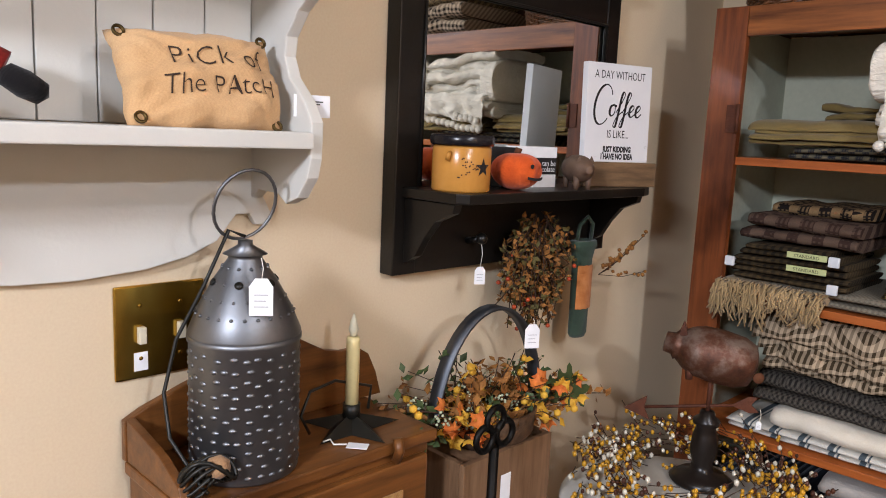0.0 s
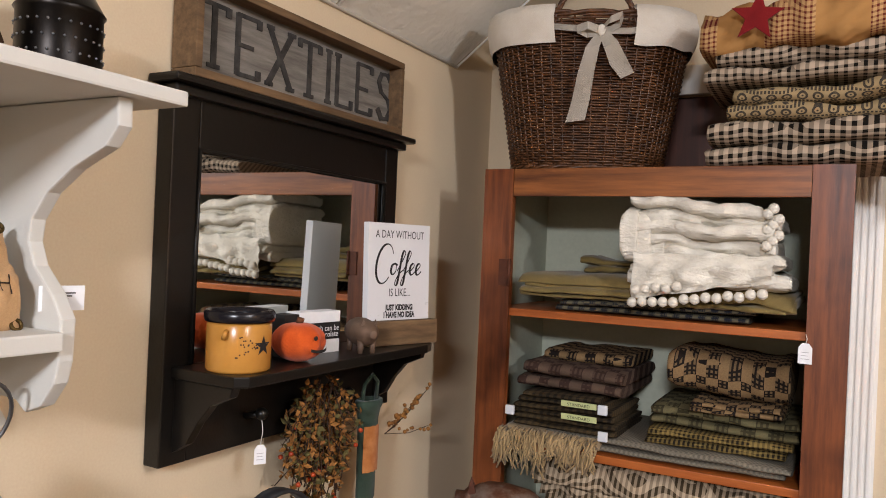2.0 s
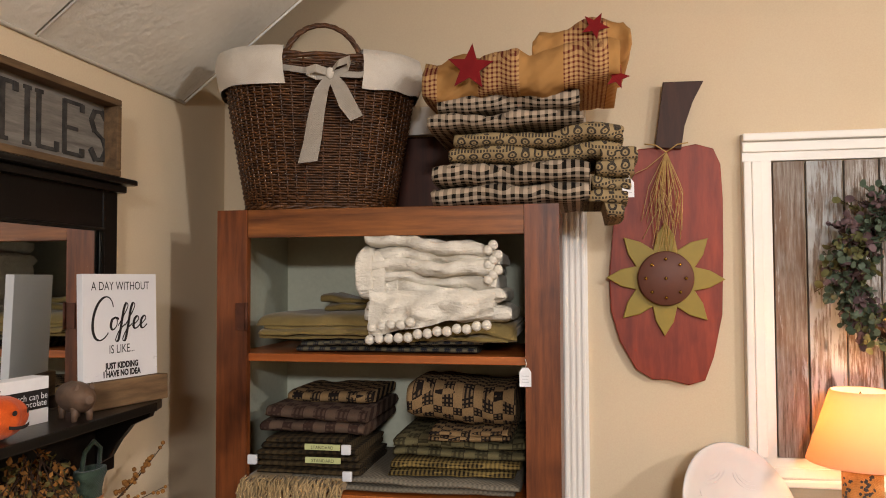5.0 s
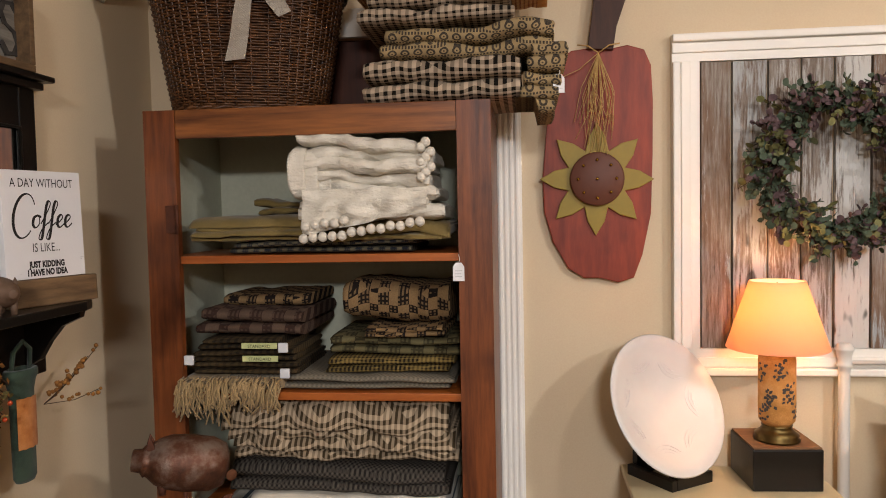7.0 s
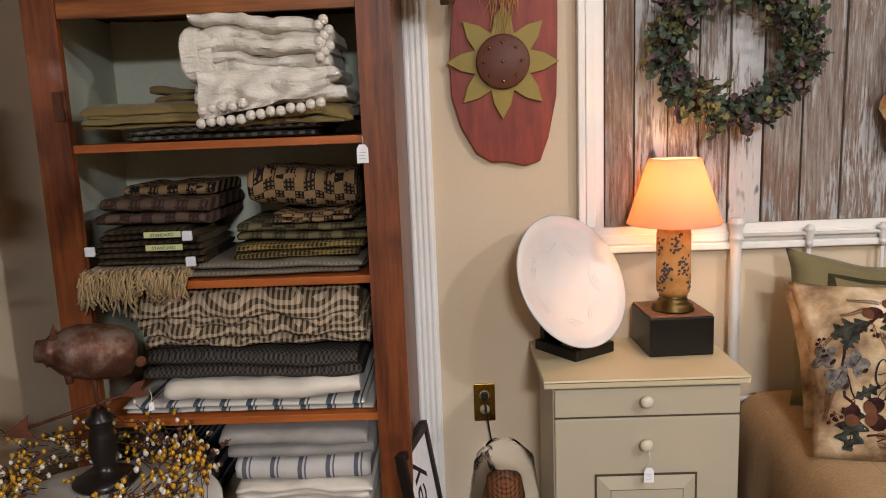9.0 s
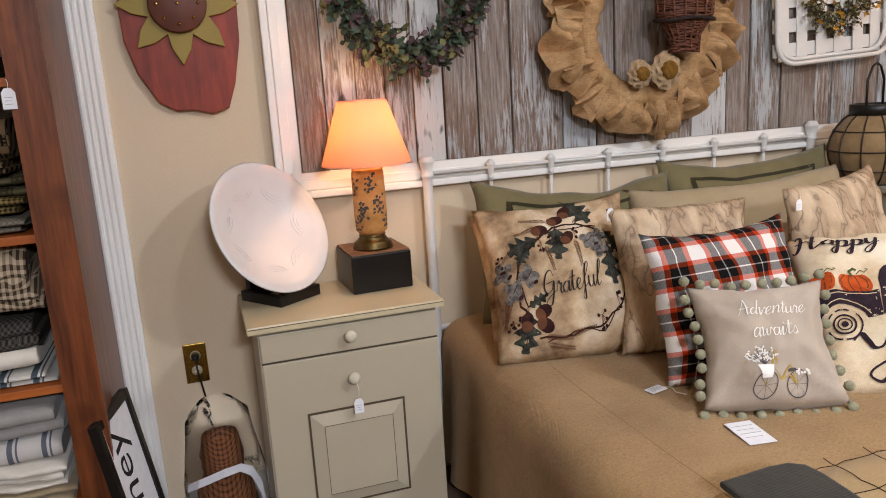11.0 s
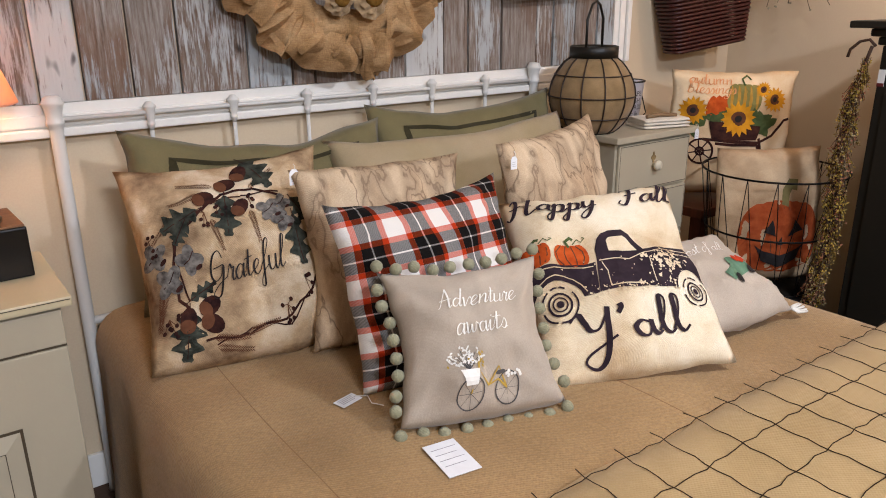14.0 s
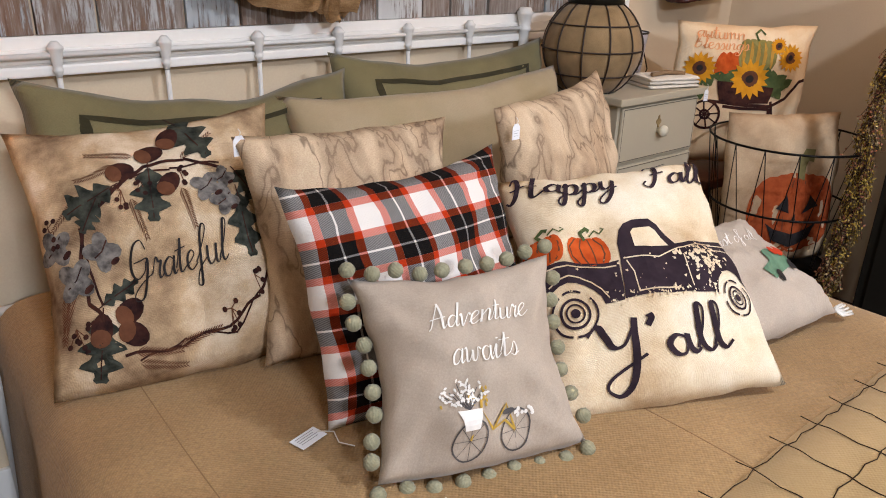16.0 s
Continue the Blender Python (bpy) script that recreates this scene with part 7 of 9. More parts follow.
# first shelf
zs = SHELVES[0] + 0.001
folded("folded_blanket", "navy patterned coverlet folded on the cabinet shelf", NAVYW, -0.80, -0.3, Y0c + 0.02, Y1c, zs, zs + 0.035, 2, 3, 0.003)
folded("folded_blanket", "olive cotton tablecloth folded in a flat stack", MUSTARD, -0.91, -0.56, Y0c, Y1c - 0.02, zs + 0.036, zs + 0.1, 4, 5, 0.006, 0.02)
folded("folded_blanket", "olive cotton cloth folded under the cream throw", MUSTARD, -0.52, -0.208, Y0c - 0.005, Y1c, zs + 0.036, zs + 0.085, 3, 8, 0.012, 0.03)
folded("folded_blanket", "olive cotton cloth bunched at the back of the shelf", MUSTARD, -0.78, -0.6, Y0c + 0.16, Y1c, zs + 0.1, zs + 0.14, 2, 9, 0.012)
wt = thing("throw_blanket", "cream cotton throw with pompom edge, folded in thick loops", "blanket", Matrix.Translation((-0.41, 2.3, zs + 0.086)), group="folded textiles")
rng = random.Random(6)
for i in range(7):
    z0 = 0.0285 * i - 0.006
    b = bmesh.new()
    slab(b, -0.185 + 0.012 * math.sin(i * 2.1) + 0.03 * (i == 2), 0.165 - 0.004 * i + 0.018 * math.cos(i * 2.7), -0.15 + 0.016 * math.cos(i * 2.4), 0.12, z0, z0 + 0.04, 20 + i * 2.3, 0.017, 60, 24, tip=-0.03 * (i / 6) + 0.016 * math.sin(i * 1.7), drape=0.022 * (0.4 + i / 8), base=3.3, soft=0.7)
    part("fold", b, WHITEW, wt)
b = bmesh.new()
for i in range(3):
    slab(b, -0.2 + 0.028 * i, -0.16 + 0.03 * i, -0.165 + 0.012 * i, 0.1, 0.05 - 0.01 * i, 0.19 - 0.006 * i, 140 + i, 0.012, 10, 26, soft=0.8)
part("end_loop", b, WHITEW, wt)
b = bmesh.new()
N, M = 60, 14
g2 = []
for j in range(M + 1):
    row = []
    for i in range(N + 1):
        a, c = i / N, j / M
        x = -0.165 + 0.31 * a + 0.012 * noise.noise((a * 3, c * 2, 4))
        fold = 0.014 * math.sin(a * 21 + 3 * c + 2 * noise.noise((a * 4, c * 3, 1))) * (0.3 + c) + 0.02 * noise.noise((a * 5, c * 4, 2))
        row.append(b.verts.new((x, -0.165 - 0.014 * math.sin(c * 3) + fold * 0.6, 0.075 - 0.11 * c + 0.05 * a * c + 0.012 * noise.noise((a * 4, 0, 7)))))
    g2.append(row)
for j in range(M):
    for i in range(N):
        fc = b.faces.new((g2[j][i], g2[j][i + 1], g2[j + 1][i + 1], g2[j + 1][i]))
        fc.smooth = True
part("hanging_edge", b, WHITEW, wt)
pm = None
for row in range(3):
    for i in range(13 if row < 2 else 8):
        x = -0.16 + 0.3 * (i + 0.3 * row) / 12.5 if row < 2 else 0.1 + 0.012 * i
        fx = (x + 0.16) / 0.3
        p = Vector((x, -0.178 - 0.004 * row, (-0.048 + 0.04 * fx) + 0.032 * (row == 1) * 1 + rng.uniform(-.004, .004))) if row < 2 else Vector((0.13 + 0.012 * (i % 3), -0.155, 0.1 + 0.012 * i))
        if row == 1 and i > 4:
            continue
        if pm is None:
            bb = ball(0.0125, 12)
            for v in bb.verts:
                v.co *= 1 + 0.12 * noise.noise(v.co * 260)
            o = part("pompom", bb, WHITEW, wt)
            pm = o.data
        else:
            o = new("pompom", pm)
            o.parent = wt
        o.location = p
price_tag(pose(-0.193, CF - 0.006, 1.362), size=0.045, drop=0.02)
# second shelf
zs = SHELVES[1] + 0.001
folded("folded_blanket", "grey wool blanket folded flat across the shelf", GREYT, -0.80, -0.205, Y0c - 0.006, Y1c, zs, zs + 0.042, 2, 13, 0.003)
folded("folded_cloth", "gold and black checked cloth folded flat", GOLDCK, -0.545, -0.205, Y0c, Y1c, zs + 0.043, zs + 0.085, 2, 14, 0.005)
folded("folded_cloth", "olive coverlet cloth folded in the stack", OLIVEC, -0.57, -0.2, Y0c + 0.02, Y1c, zs + 0.086, zs + 0.135, 2, 15, 0.007)
folded("folded_cloth", "dark fringed cloth folded in the stack", BLKTAN, -0.45, -0.22, Y0c + 0.01, Y1c, zs + 0.136, zs + 0.165, 2, 16, 0.01)
folded("folded_blanket", "black and tan woven coverlet folded thick on top", BLKTAN, -0.52, -0.2, Y0c + 0.03, Y1c, zs + 0.166, zs + 0.265, 1, 17, 0.014)
for i, (z, lab) in enumerate(((0.043, "brown plaid towel in a clear sleeve"), (0.075, "brown plaid towel in a clear sleeve with a green label"), (0.107, "brown plaid towel in a clear sleeve with a green label"))):
    t = folded("packed_towel", lab, BROWNCK, -0.9 + 0.012 * i, -0.6 - 0.015 * i, Y0c - 0.012, Y1c - 0.1, zs + z, zs + z + 0.031, 2, 30 + i, 0.003)
    L = 0.3 - 0.027 * i
    if i:
        part("label", box(0.02, 0.11, -0.186 - 0.001, -0.183, 0.014, 0.028), plain("pale_green_label", "b7bd86", 0.5), t)
        words("lettering", "STANDARD", 0.011, t, pose(0.065, -0.1875, 0.02, 90, 0, 0), INK)
    x = -0.12 if i % 2 else 0.125
    part("white_end", box(x - 0.012, x + 0.012, -0.188, -0.178, 0.004, 0.028, 0.003), plain("white_cotton_end", "cfd2d6", 0.8), t)
folded("folded_blanket", "dark brown coverlet with a fringe, folded", BROWNF, -0.9, -0.58, Y0c + 0.01, Y1c, zs + 0.139, zs + 0.205, 2, 40, 0.008)
folded("folded_blanket", "dark brown cloth at the back of the stack", BLKTAN, -0.86, -0.6, Y0c + 0.1, Y1c, zs + 0.206, zs + 0.24, 1, 41, 0.008)
fr = thing("fringed_throw", "tan throw whose thick cotton fringe hangs over the shelf", "blanket", Matrix.Translation((-0.78, CF, zs)), group="folded textiles")
b = bmesh.new()
slab(b, -0.125, 0.13, 0.0, 0.3, 0.003, 0.04, 44, 0.004)
part("cloth", b, FRINGE, fr)
b = bmesh.new()
rng = random.Random(9)
for i in range(230):
    x = rng.uniform(-0.135, 0.13)
    z = rng.uniform(0.01, 0.042)
    L = rng.uniform(0.025, 0.06) + (0.05 * rng.random() if x < 0.0 else 0)
    y = rng.uniform(-0.012, 0.0)
    tube([(x, y + 0.01, z), (x + rng.uniform(-.006, .006), y - 0.016, z - 0.004), (x + rng.uniform(-.012, .012), y - 0.022 + rng.uniform(-.006, .006), z - L * 0.6), (x + rng.uniform(-.016, .016), y - 0.02 + rng.uniform(-.006, .006), z - L)], 0.0024, 5, b)
tagged(part("fringe", b, FRINGE, fr), kind="stuff")
# third shelf
zs = SHELVES[2] + 0.001
folded("folded_blanket", "blue-striped white cloth folded flat", BLUEST, -0.88, -0.2, Y0c, Y1c, zs, zs + 0.035, 2, 50, 0.003)
folded("folded_blanket", "cream cotton blanket folded in one thick fold", CREAM, -0.76, -0.225, Y0c - 0.008, Y1c, zs + 0.036, zs + 0.092, 1, 51, 0.007)
folded("folded_blanket", "charcoal tweed blanket folded in loops", DKTW, -0.84, -0.23, Y0c - 0.004, Y1c, zs + 0.093, zs + 0.17, 2, 52, 0.008, 0.01)
folded("folded_blanket", "charcoal tweed blanket folded above another", DKTW, -0.82, -0.25, Y0c + 0.03, Y1c, zs + 0.171, zs + 0.205, 1, 53, 0.01)
folded("folded_blanket", "tan houndstooth blanket folded loosely, its corner hanging", HOUND, -0.82, -0.2, Y0c - 0.012, Y1c, zs + 0.19, zs + 0.335, 4, 54, 0.017, 0.05)
# fourth shelf
zs = SHELVES[3] + 0.001
folded("folded_blanket", "beige wool blanket folded flat", BEIGEC, -0.88, -0.2, Y0c, Y1c, zs, zs + 0.045, 2, 60, 0.006)
folded("folded_blanket", "cream blanket folded in wavy loops", CREAM, -0.6, -0.21, Y0c, Y1c, zs + 0.046, zs + 0.115, 3, 61, 0.01)
folded("folded_blanket", "white and grey striped blanket with a fringe end", WST, -0.62, -0.22, Y0c - 0.006, Y1c, zs + 0.116, zs + 0.18, 1, 62, 0.006)
folded("folded_blanket", "grey wool blanket folded on top", GREYW, -0.62, -0.205, Y0c, Y1c, zs + 0.181, zs + 0.27, 2, 63, 0.007)
folded("folded_blanket", "dark striped cloth folded beside the others", striped("black_grey_stripe", "22242a", "6b6e74", 0.02, 0, 0.3), -0.89, -0.64, Y0c, Y1c, zs + 0.046, zs + 0.2, 4, 64, 0.008)
zs = 0.105
folded("folded_blanket", "tan and cream blankets folded on the cabinet floor", BEIGEC, -0.9, -0.2, Y0c + 0.01, Y1c, zs, zs + 0.1, 3, 70, 0.012)
folded("folded_blanket", "cream blanket folded on the cabinet floor stack", CREAM, -0.8, -0.22, Y0c + 0.01, Y1c, zs + 0.101, zs + 0.17, 2, 71, 0.012)

# ---- on top of the cabinet ----
ZT = CT + 0.002
WICK = varied("dark_willow", "24130a", "6b4426", 55, 0.4, bump=0.4)
bs = thing("wicker_basket", "tall dark willow basket with a cream cloth liner and bow", "basket", pose(-0.775, 2.35, ZT, 0, 0, 21))
W0, D0, W1, D1, BH = 0.2, 0.125, 0.268, 0.172, 0.4


def rim_pt(a, k, g=0.0):
    w, d = W0 + (W1 - W0) * k + g, D0 + (D1 - D0) * k + g
    c, s = math.cos(a), math.sin(a)
    return Vector((w * (abs(c) ** 0.75) * (1 if c > 0 else -1), d * (abs(s) ** 0.75) * (1 if s > 0 else -1), BH * k))


NS = 56
b = bmesh.new()
for i in range(NS):
    a = 2 * math.pi * i / NS
    tube([rim_pt(a, k / 6) for k in range(7)], 0.0032, 5, b)
tagged(part("uprights", b, WICK, bs), kind="stuff")
b = bmesh.new()
rows = 58
for j in range(rows):
    k = (j + 0.5) / rows
    pts = [rim_pt(2 * math.pi * i / (NS * 2), k, 0.0035 * math.cos(math.pi * (i / 2 + j) * 1.0) + 0.0012 * noise.noise((i * 0.6, j, 1))) + Vector((0, 0, 0.0015 * noise.noise((i * 0.21, j * 0.9, 5)))) for i in range(NS * 2)]
    tube(pts, 0.0031, 5, b, closed=True)
tagged(part("weave", b, WICK, bs, smooth=True), kind="stuff")
for k, r in ((0.0, 0.007), (0.985, 0.008)):
    for ph in (0, math.pi):
        pts = [rim_pt(2 * math.pi * i / 90, k, 0.005 * math.cos(i * 0.9 + ph)) + Vector((0, 0, r + 0.005 * math.sin(i * 0.9 + ph))) for i in range(90)]
        part("braid", tube(pts, r * 0.75, 6, closed=True), WICK, bs)
b = bmesh.new()
rows3 = [[b.verts.new(rim_pt(2 * math.pi * i / 48, k, -0.007)) for i in range(48)] for k in (0.02, 0.5, 0.97)]
for p, q in zip(rows3, rows3[1:]):
    for i in range(48):
        b.faces.new((p[i], p[(i + 1) % 48], q[(i + 1) % 48], q[i]))
part("inner_wall", b, WICK, bs, smooth=True)
part("base", prism([(W0 * 0.98 * math.cos(a), D0 * 0.98 * math.sin(a)) for a in [2 * math.pi * i / 24 for i in range(24)]], 0.006, m=Matrix.Translation((0, 0, 0.001))), WICK, bs)
for sy in (-1, 1):
    for ph in (0, 2.1, 4.2):
        pts = []
        for i in range(30):
            a = math.pi * i / 29
            pts.append((-0.105 * math.cos(a) + 0.004 * math.cos(i * 0.8 + ph), sy * (D1 * 0.93) + 0.005 * math.sin(i * 0.8 + ph), BH - 0.04 + 0.125 * math.sin(a) + 0.004 * math.sin(i * 0.8 + ph)))
        if sy > 0:
            pts = [(x, y, z - 0.0) for x, y, z in pts]
        part("handle", tube(pts, 0.005, 6), WICK, bs)
LINER = cloth("cream_liner_cotton", "c9bfb0", "d8d0c3", 12, 0.95, 0.3)
b = bmesh.new()
N = 96
rr = []
for j, (k, g, dz) in enumerate(((1.0, -0.014, -0.03), (1.0, -0.006, 0.018), (1.0, 0.012, 0.022), (0.97, 0.022, 0.0), (0.9, 0.022, -0.005), (0.82, 0.016, -0.005))):
    row = []
    for i in range(N):
        a = 2 * math.pi * i / N
        p = rim_pt(a, k, g + 0.005 * noise.noise((math.cos(a) * 4, math.sin(a) * 4, j * 0.5)))
        lift = 0.012 * noise.noise((math.cos(a) * 2.5, math.sin(a) * 2.5, 3.0))
        row.append(b.verts.new(p + Vector((0, 0, dz + lift * (j > 3)))))
    rr.append(row)
for p, q in zip(rr, rr[1:]):
    for i in range(N):
        a = 2 * math.pi * (i + 0.5) / N
        if math.sin(a) < -0.55 and abs(math.cos(a)) < 0.24:
            continue
        fc = b.faces.new((p[i], p[(i + 1) % N], q[(i + 1) % N], q[i]))
        fc.smooth = True
part("liner", b, LINER, bs, "cream cotton liner folded over the rim")


def ribbon(pts, width, axis):
    b = bmesh.new()
    prev = None
    ax = Vector(axis).normalized()
    for i, p in enumerate(pts):
        w = width[i] if isinstance(width, (list, tuple)) else width
        a, c = b.verts.new(Vector(p) - ax * w / 2), b.verts.new(Vector(p) + ax * w / 2)
        if prev:
            fc = b.faces.new((prev[0], prev[1], c, a))
            fc.smooth = True
        prev = (a, c)
    bmesh.ops.solidify(b, geom=b.faces[:], thickness=0.002)
    bmesh.ops.recalc_face_normals(b, faces=b.faces[:])
    for fc in b.faces:
        fc.smooth = False
    return b


FY = -D1 - 0.024
BZ0 = 0.045
part("bow_tail", ribbon([(0.015, FY, BZ0 + 0.3), (-0.005, FY - 0.012, BZ0 + 0.26), (-0.018, FY - 0.002, BZ0 + 0.2), (-0.028, FY + 0.012, BZ0 + 0.13), (-0.04, FY + 0.02, BZ0 + 0.075)], [0.024, 0.036, 0.042, 0.046, 0.05], (1, 0, 0.15)), LINER, bs)
part("bow_tail", ribbon([(0.02, FY, BZ0 + 0.3), (0.04, FY - 0.012, BZ0 + 0.265), (0.06, FY - 0.004, BZ0 + 0.225), (0.085, FY + 0.002, BZ0 + 0.19)], [0.024, 0.038, 0.044, 0.036], (1, 0, 0.5)), LINER, bs)
part("bow_loop", ribbon([(0.015, FY, BZ0 + 0.305), (0.035, FY - 0.02, BZ0 + 0.325), (0.062, FY - 0.014, BZ0 + 0.338), (0.066, FY - 0.004, BZ0 + 0.322), (0.035, FY, BZ0 + 0.305), (0.015, FY, BZ0 + 0.3)], 0.024, (0.3, 0.2, 1)), LINER, bs)
part("bow_loop", ribbon([(0.015, FY, BZ0 + 0.305), (-0.02, FY - 0.016, BZ0 + 0.312), (-0.045, FY - 0.004, BZ0 + 0.306), (-0.02, FY + 0.004, BZ0 + 0.296), (0.015, FY, BZ0 + 0.3)], 0.022, (0, 0.2, 1)), LINER, bs)
knot = ball(0.013, 12, Matrix.Translation((0.016, FY - 0.004, BZ0 + 0.303)) @ Matrix.Diagonal((0.8, 0.6, 1.25, 1)))
for v in knot.verts:
    v.co += Vector((1, 0, 1)) * 0.003 * noise.noise(v.co * 120)
part("bow_knot", knot, LINER, bs)
part("bow_band", ribbon([(-0.13, FY + 0.03, BZ0 + 0.325), (-0.06, FY + 0.008, BZ0 + 0.312), (0.015, FY, BZ0 + 0.303), (0.09, FY + 0.008, BZ0 + 0.305), (0.14, FY + 0.03, BZ0 + 0.32)], 0.016, (0, 0, 1)), LINER, bs)

# stack of quilts
qx0, qx1, qy0, qy1 = -0.435, 0.0, 2.16, 2.52
z = ZT
folded("folded_quilt", "tan and black gingham quilt folded at the bottom of a stack", CHK_T, qx0, qx1 - 0.02, qy0, qy1, z, z + 0.105, 2, 80, 0.012, category="quilt")
z += 0.106
folded("folded_quilt", "green and tan overshot coverlet folded in a stack", OVERSHOT, qx0 + 0.035, qx1 + 0.05, qy0 + 0.01, qy1, z, z + 0.085, 2, 81, 0.012, category="quilt")
t = thing("hanging_quilt", "end of the overshot coverlet hanging past the stack", "quilt", Matrix.Translation((0.0, 2.3, ZT)), group="folded textiles")
b = bmesh.new()
for i in range(5):
    slab(b, -0.05 + 0.01 * i, 0.045 + 0.008 * i, -0.12, 0.16, -0.04 + 0.034 * i, 0.0 + 0.036 * i, 90 + i, 0.012, 12)
b2 = [v for v in b.verts if v.co.x < 0.0 and v.co.z < 0.002]
for v in b2:
    v.co.z = 0.002 + 0.1 * (0.0 - v.co.x) * 0.1
part("cloth", b, OVERSHOT, t)
z += 0.086
folded("folded_quilt", "tan and black window-check quilt folded in a stack", CHK_S, qx0 - 0.005, qx1 - 0.035, qy0, qy1, z, z + 0.08, 2, 82, 0.014, category="quilt")
z += 0.081


def quilt_cloth():
    k = Nodes("rust_patchwork", 0.95)
    v = k.coords()
    x, y, zz = k.axes(v)
    w = k.math("SUBTRACT", y, zz)
    bx, bw = k.band(x, 0.0115, 0, 0.42), k.band(w, 0.0115, 0, 0.42)
    chk = k.mix(k.math("MULTIPLY", k.math("ADD", bx, bw), 0.5), rgb("b89263"), rgb("5e221c"))
    patch = k.band(x, 0.21, 0.5, 1.0)
    k.base(k.mix(patch, rgb("a87c4a"), chk))
    k.bump(k.math("ADD", k.noise(v, 40, 3), k.math("MULTIPLY", k.math("SINE", k.math("MULTIPLY", k.math("ADD", x, w), 160)), 0.35)), 0.5, 0.005)
    return k.m


QM = quilt_cloth()
t = folded("patchwork_quilt", "rust and gold patchwork quilt with red stars, folded on top", QM, qx0 - 0.02, qx1 + 0.055, qy0 - 0.01, qy1, z, z + 0.115, 1, 85, 0.03, 0.02, category="quilt")
b = bmesh.new()
slab(b, 0.03, 0.265, -0.175, 0.12, 0.055, 0.175, 97, 0.022, 30, 26, tip=0.02, soft=0.55)
part("bunched_end", b, QM, t)
REDST = cloth("red_star_cotton", "6b1518", "821d1f", 12)


def star_patch(cx, cz, y, r, rot=0.0, up=False):
    pts = [(cx + r * (1 if i % 2 == 0 else 0.42) * math.sin(i * math.pi / 5 + rot), cz + r * (1 if i % 2 == 0 else 0.42) * math.cos(i * math.pi / 5 + rot)) for i in range(10)]
    return prism(pts, 0.004, 0.0015, m=Matrix.Translation((0, y, 0)) @ XZ)


part("star", star_patch(-0.12, 0.06, -0.196, 0.06, 0.1), REDST, t)
part("star", star_patch(0.18, 0.15, -0.176, 0.035, 0.5), REDST, t)
part("star", star_patch(0.23, 0.02, -0.19, 0.03, 0.3), REDST, t)
price_tag(pose(0.055, 2.2, ZT + 0.07), size=0.045, drop=0.012)

# ---- north wall ----
BOARDRED = wood("red_painted_board", "6e2412", "963a20", (20, 20, 3), 0.5, 0.4)
pb = thing("wooden_pumpkin", "red wooden pumpkin cut-out with a yellow flower and raffia", "wall decoration")
PB = [(0.185, 1.262), (0.24, 1.248), (0.285, 1.262), (0.31, 1.33), (0.335, 1.45), (0.34, 1.62), (0.342, 1.78), (0.337, 1.88), (0.318, 1.925), (0.27, 1.94), (0.215, 1.93), (0.19, 1.928), (0.165, 1.935), (0.11, 1.93), (0.075, 1.905), (0.052, 1.84), (0.035, 1.7), (0.022, 1.56), (0.025, 1.46), (0.05, 1.37), (0.095, 1.29), (0.14, 1.262)]
part("board", prism(PB, 0.019, 0.003, m=Matrix.Translation((0, WY - 0.006, 0)) @ XZ), BOARDRED, pb)
STEM = wood("dark_brown_stem_wood", "2c1710", "4a2a1c", (20, 20, 3), 0.6)
part("stem", prism([(0.155, 1.93), (0.228, 1.925), (0.238, 1.99), (0.262, 2.06), (0.292, 2.118), (0.18, 2.12), (0.172, 2.05)], 0.016, 0.002, m=Matrix.Translation((0, WY - 0.026, 0)) @ XZ), STEM, pb)
YEL = plain("mustard_painted_wood", "8f7a2a", 0.5)
SCX, SCZ = 0.178, 1.553
pts = []
for i in range(8):
    a = 2 * math.pi * i / 8 + 0.02
    for da, r in ((-0.39, 0.088), (-0.2, 0.125), (0.0, 0.165), (0.2, 0.125)):
        pts.append((SCX + r * 1.0 * math.sin(a + da), SCZ + r * math.cos(a + da)))
part("petals", prism(pts, 0.012, 0.002, m=Matrix.Translation((0, WY - 0.026, 0)) @ XZ), YEL, pb)
part("flower_centre", lathe([(0, 0), (0.076, 0), (0.078, 0.003), (0.078, 0.015), (0.074, 0.018), (0, 0.018)], 36, m=pose(SCX, WY - 0.039, SCZ, 90, 0, 0)), plain("brown_painted_wood", "5c3324", 0.55), pb)
for i in range(9):
    a = 2 * math.pi * i / 8
    r = 0.055 if i < 8 else 0
    part("nail", ball(0.0055, 8, Matrix.Translation((SCX + r * math.sin(a), WY - 0.058, SCZ + r * math.cos(a)))), BRASS, pb)
RAF = varied("raffia", "a07c46", "c8a76c", 60, 0.8)
rng = random.Random(17)
for i in range(34):
    e = Vector((0.17 + rng.uniform(-0.06, 0.06), WY - 0.045 - rng.uniform(0, 0.02), rng.uniform(1.62, 1.75)))
    k = Vector((0.185, WY - 0.05, 1.915))
    mid = (k + e) / 2 + Vector((rng.uniform(-.03, .03), -0.008, 0))
    part("raffia_strand", tube([k, mid, e], 0.0011, 4), RAF, pb)
for sg2 in (-1, 1):
    part("raffia_bow", tube([(0.185, WY - 0.05, 1.915), (0.185 + sg2 * 0.03, WY - 0.055, 1.935), (0.185 + sg2 * 0.06, WY - 0.05, 1.94)], 0.002, 5), RAF, pb)
part("raffia_bow", tube([(0.185, WY - 0.05, 1.915), (0.13, WY - 0.05, 1.87), (0.06, WY - 0.05, 1.84)], 0.0012, 5), RAF, pb)

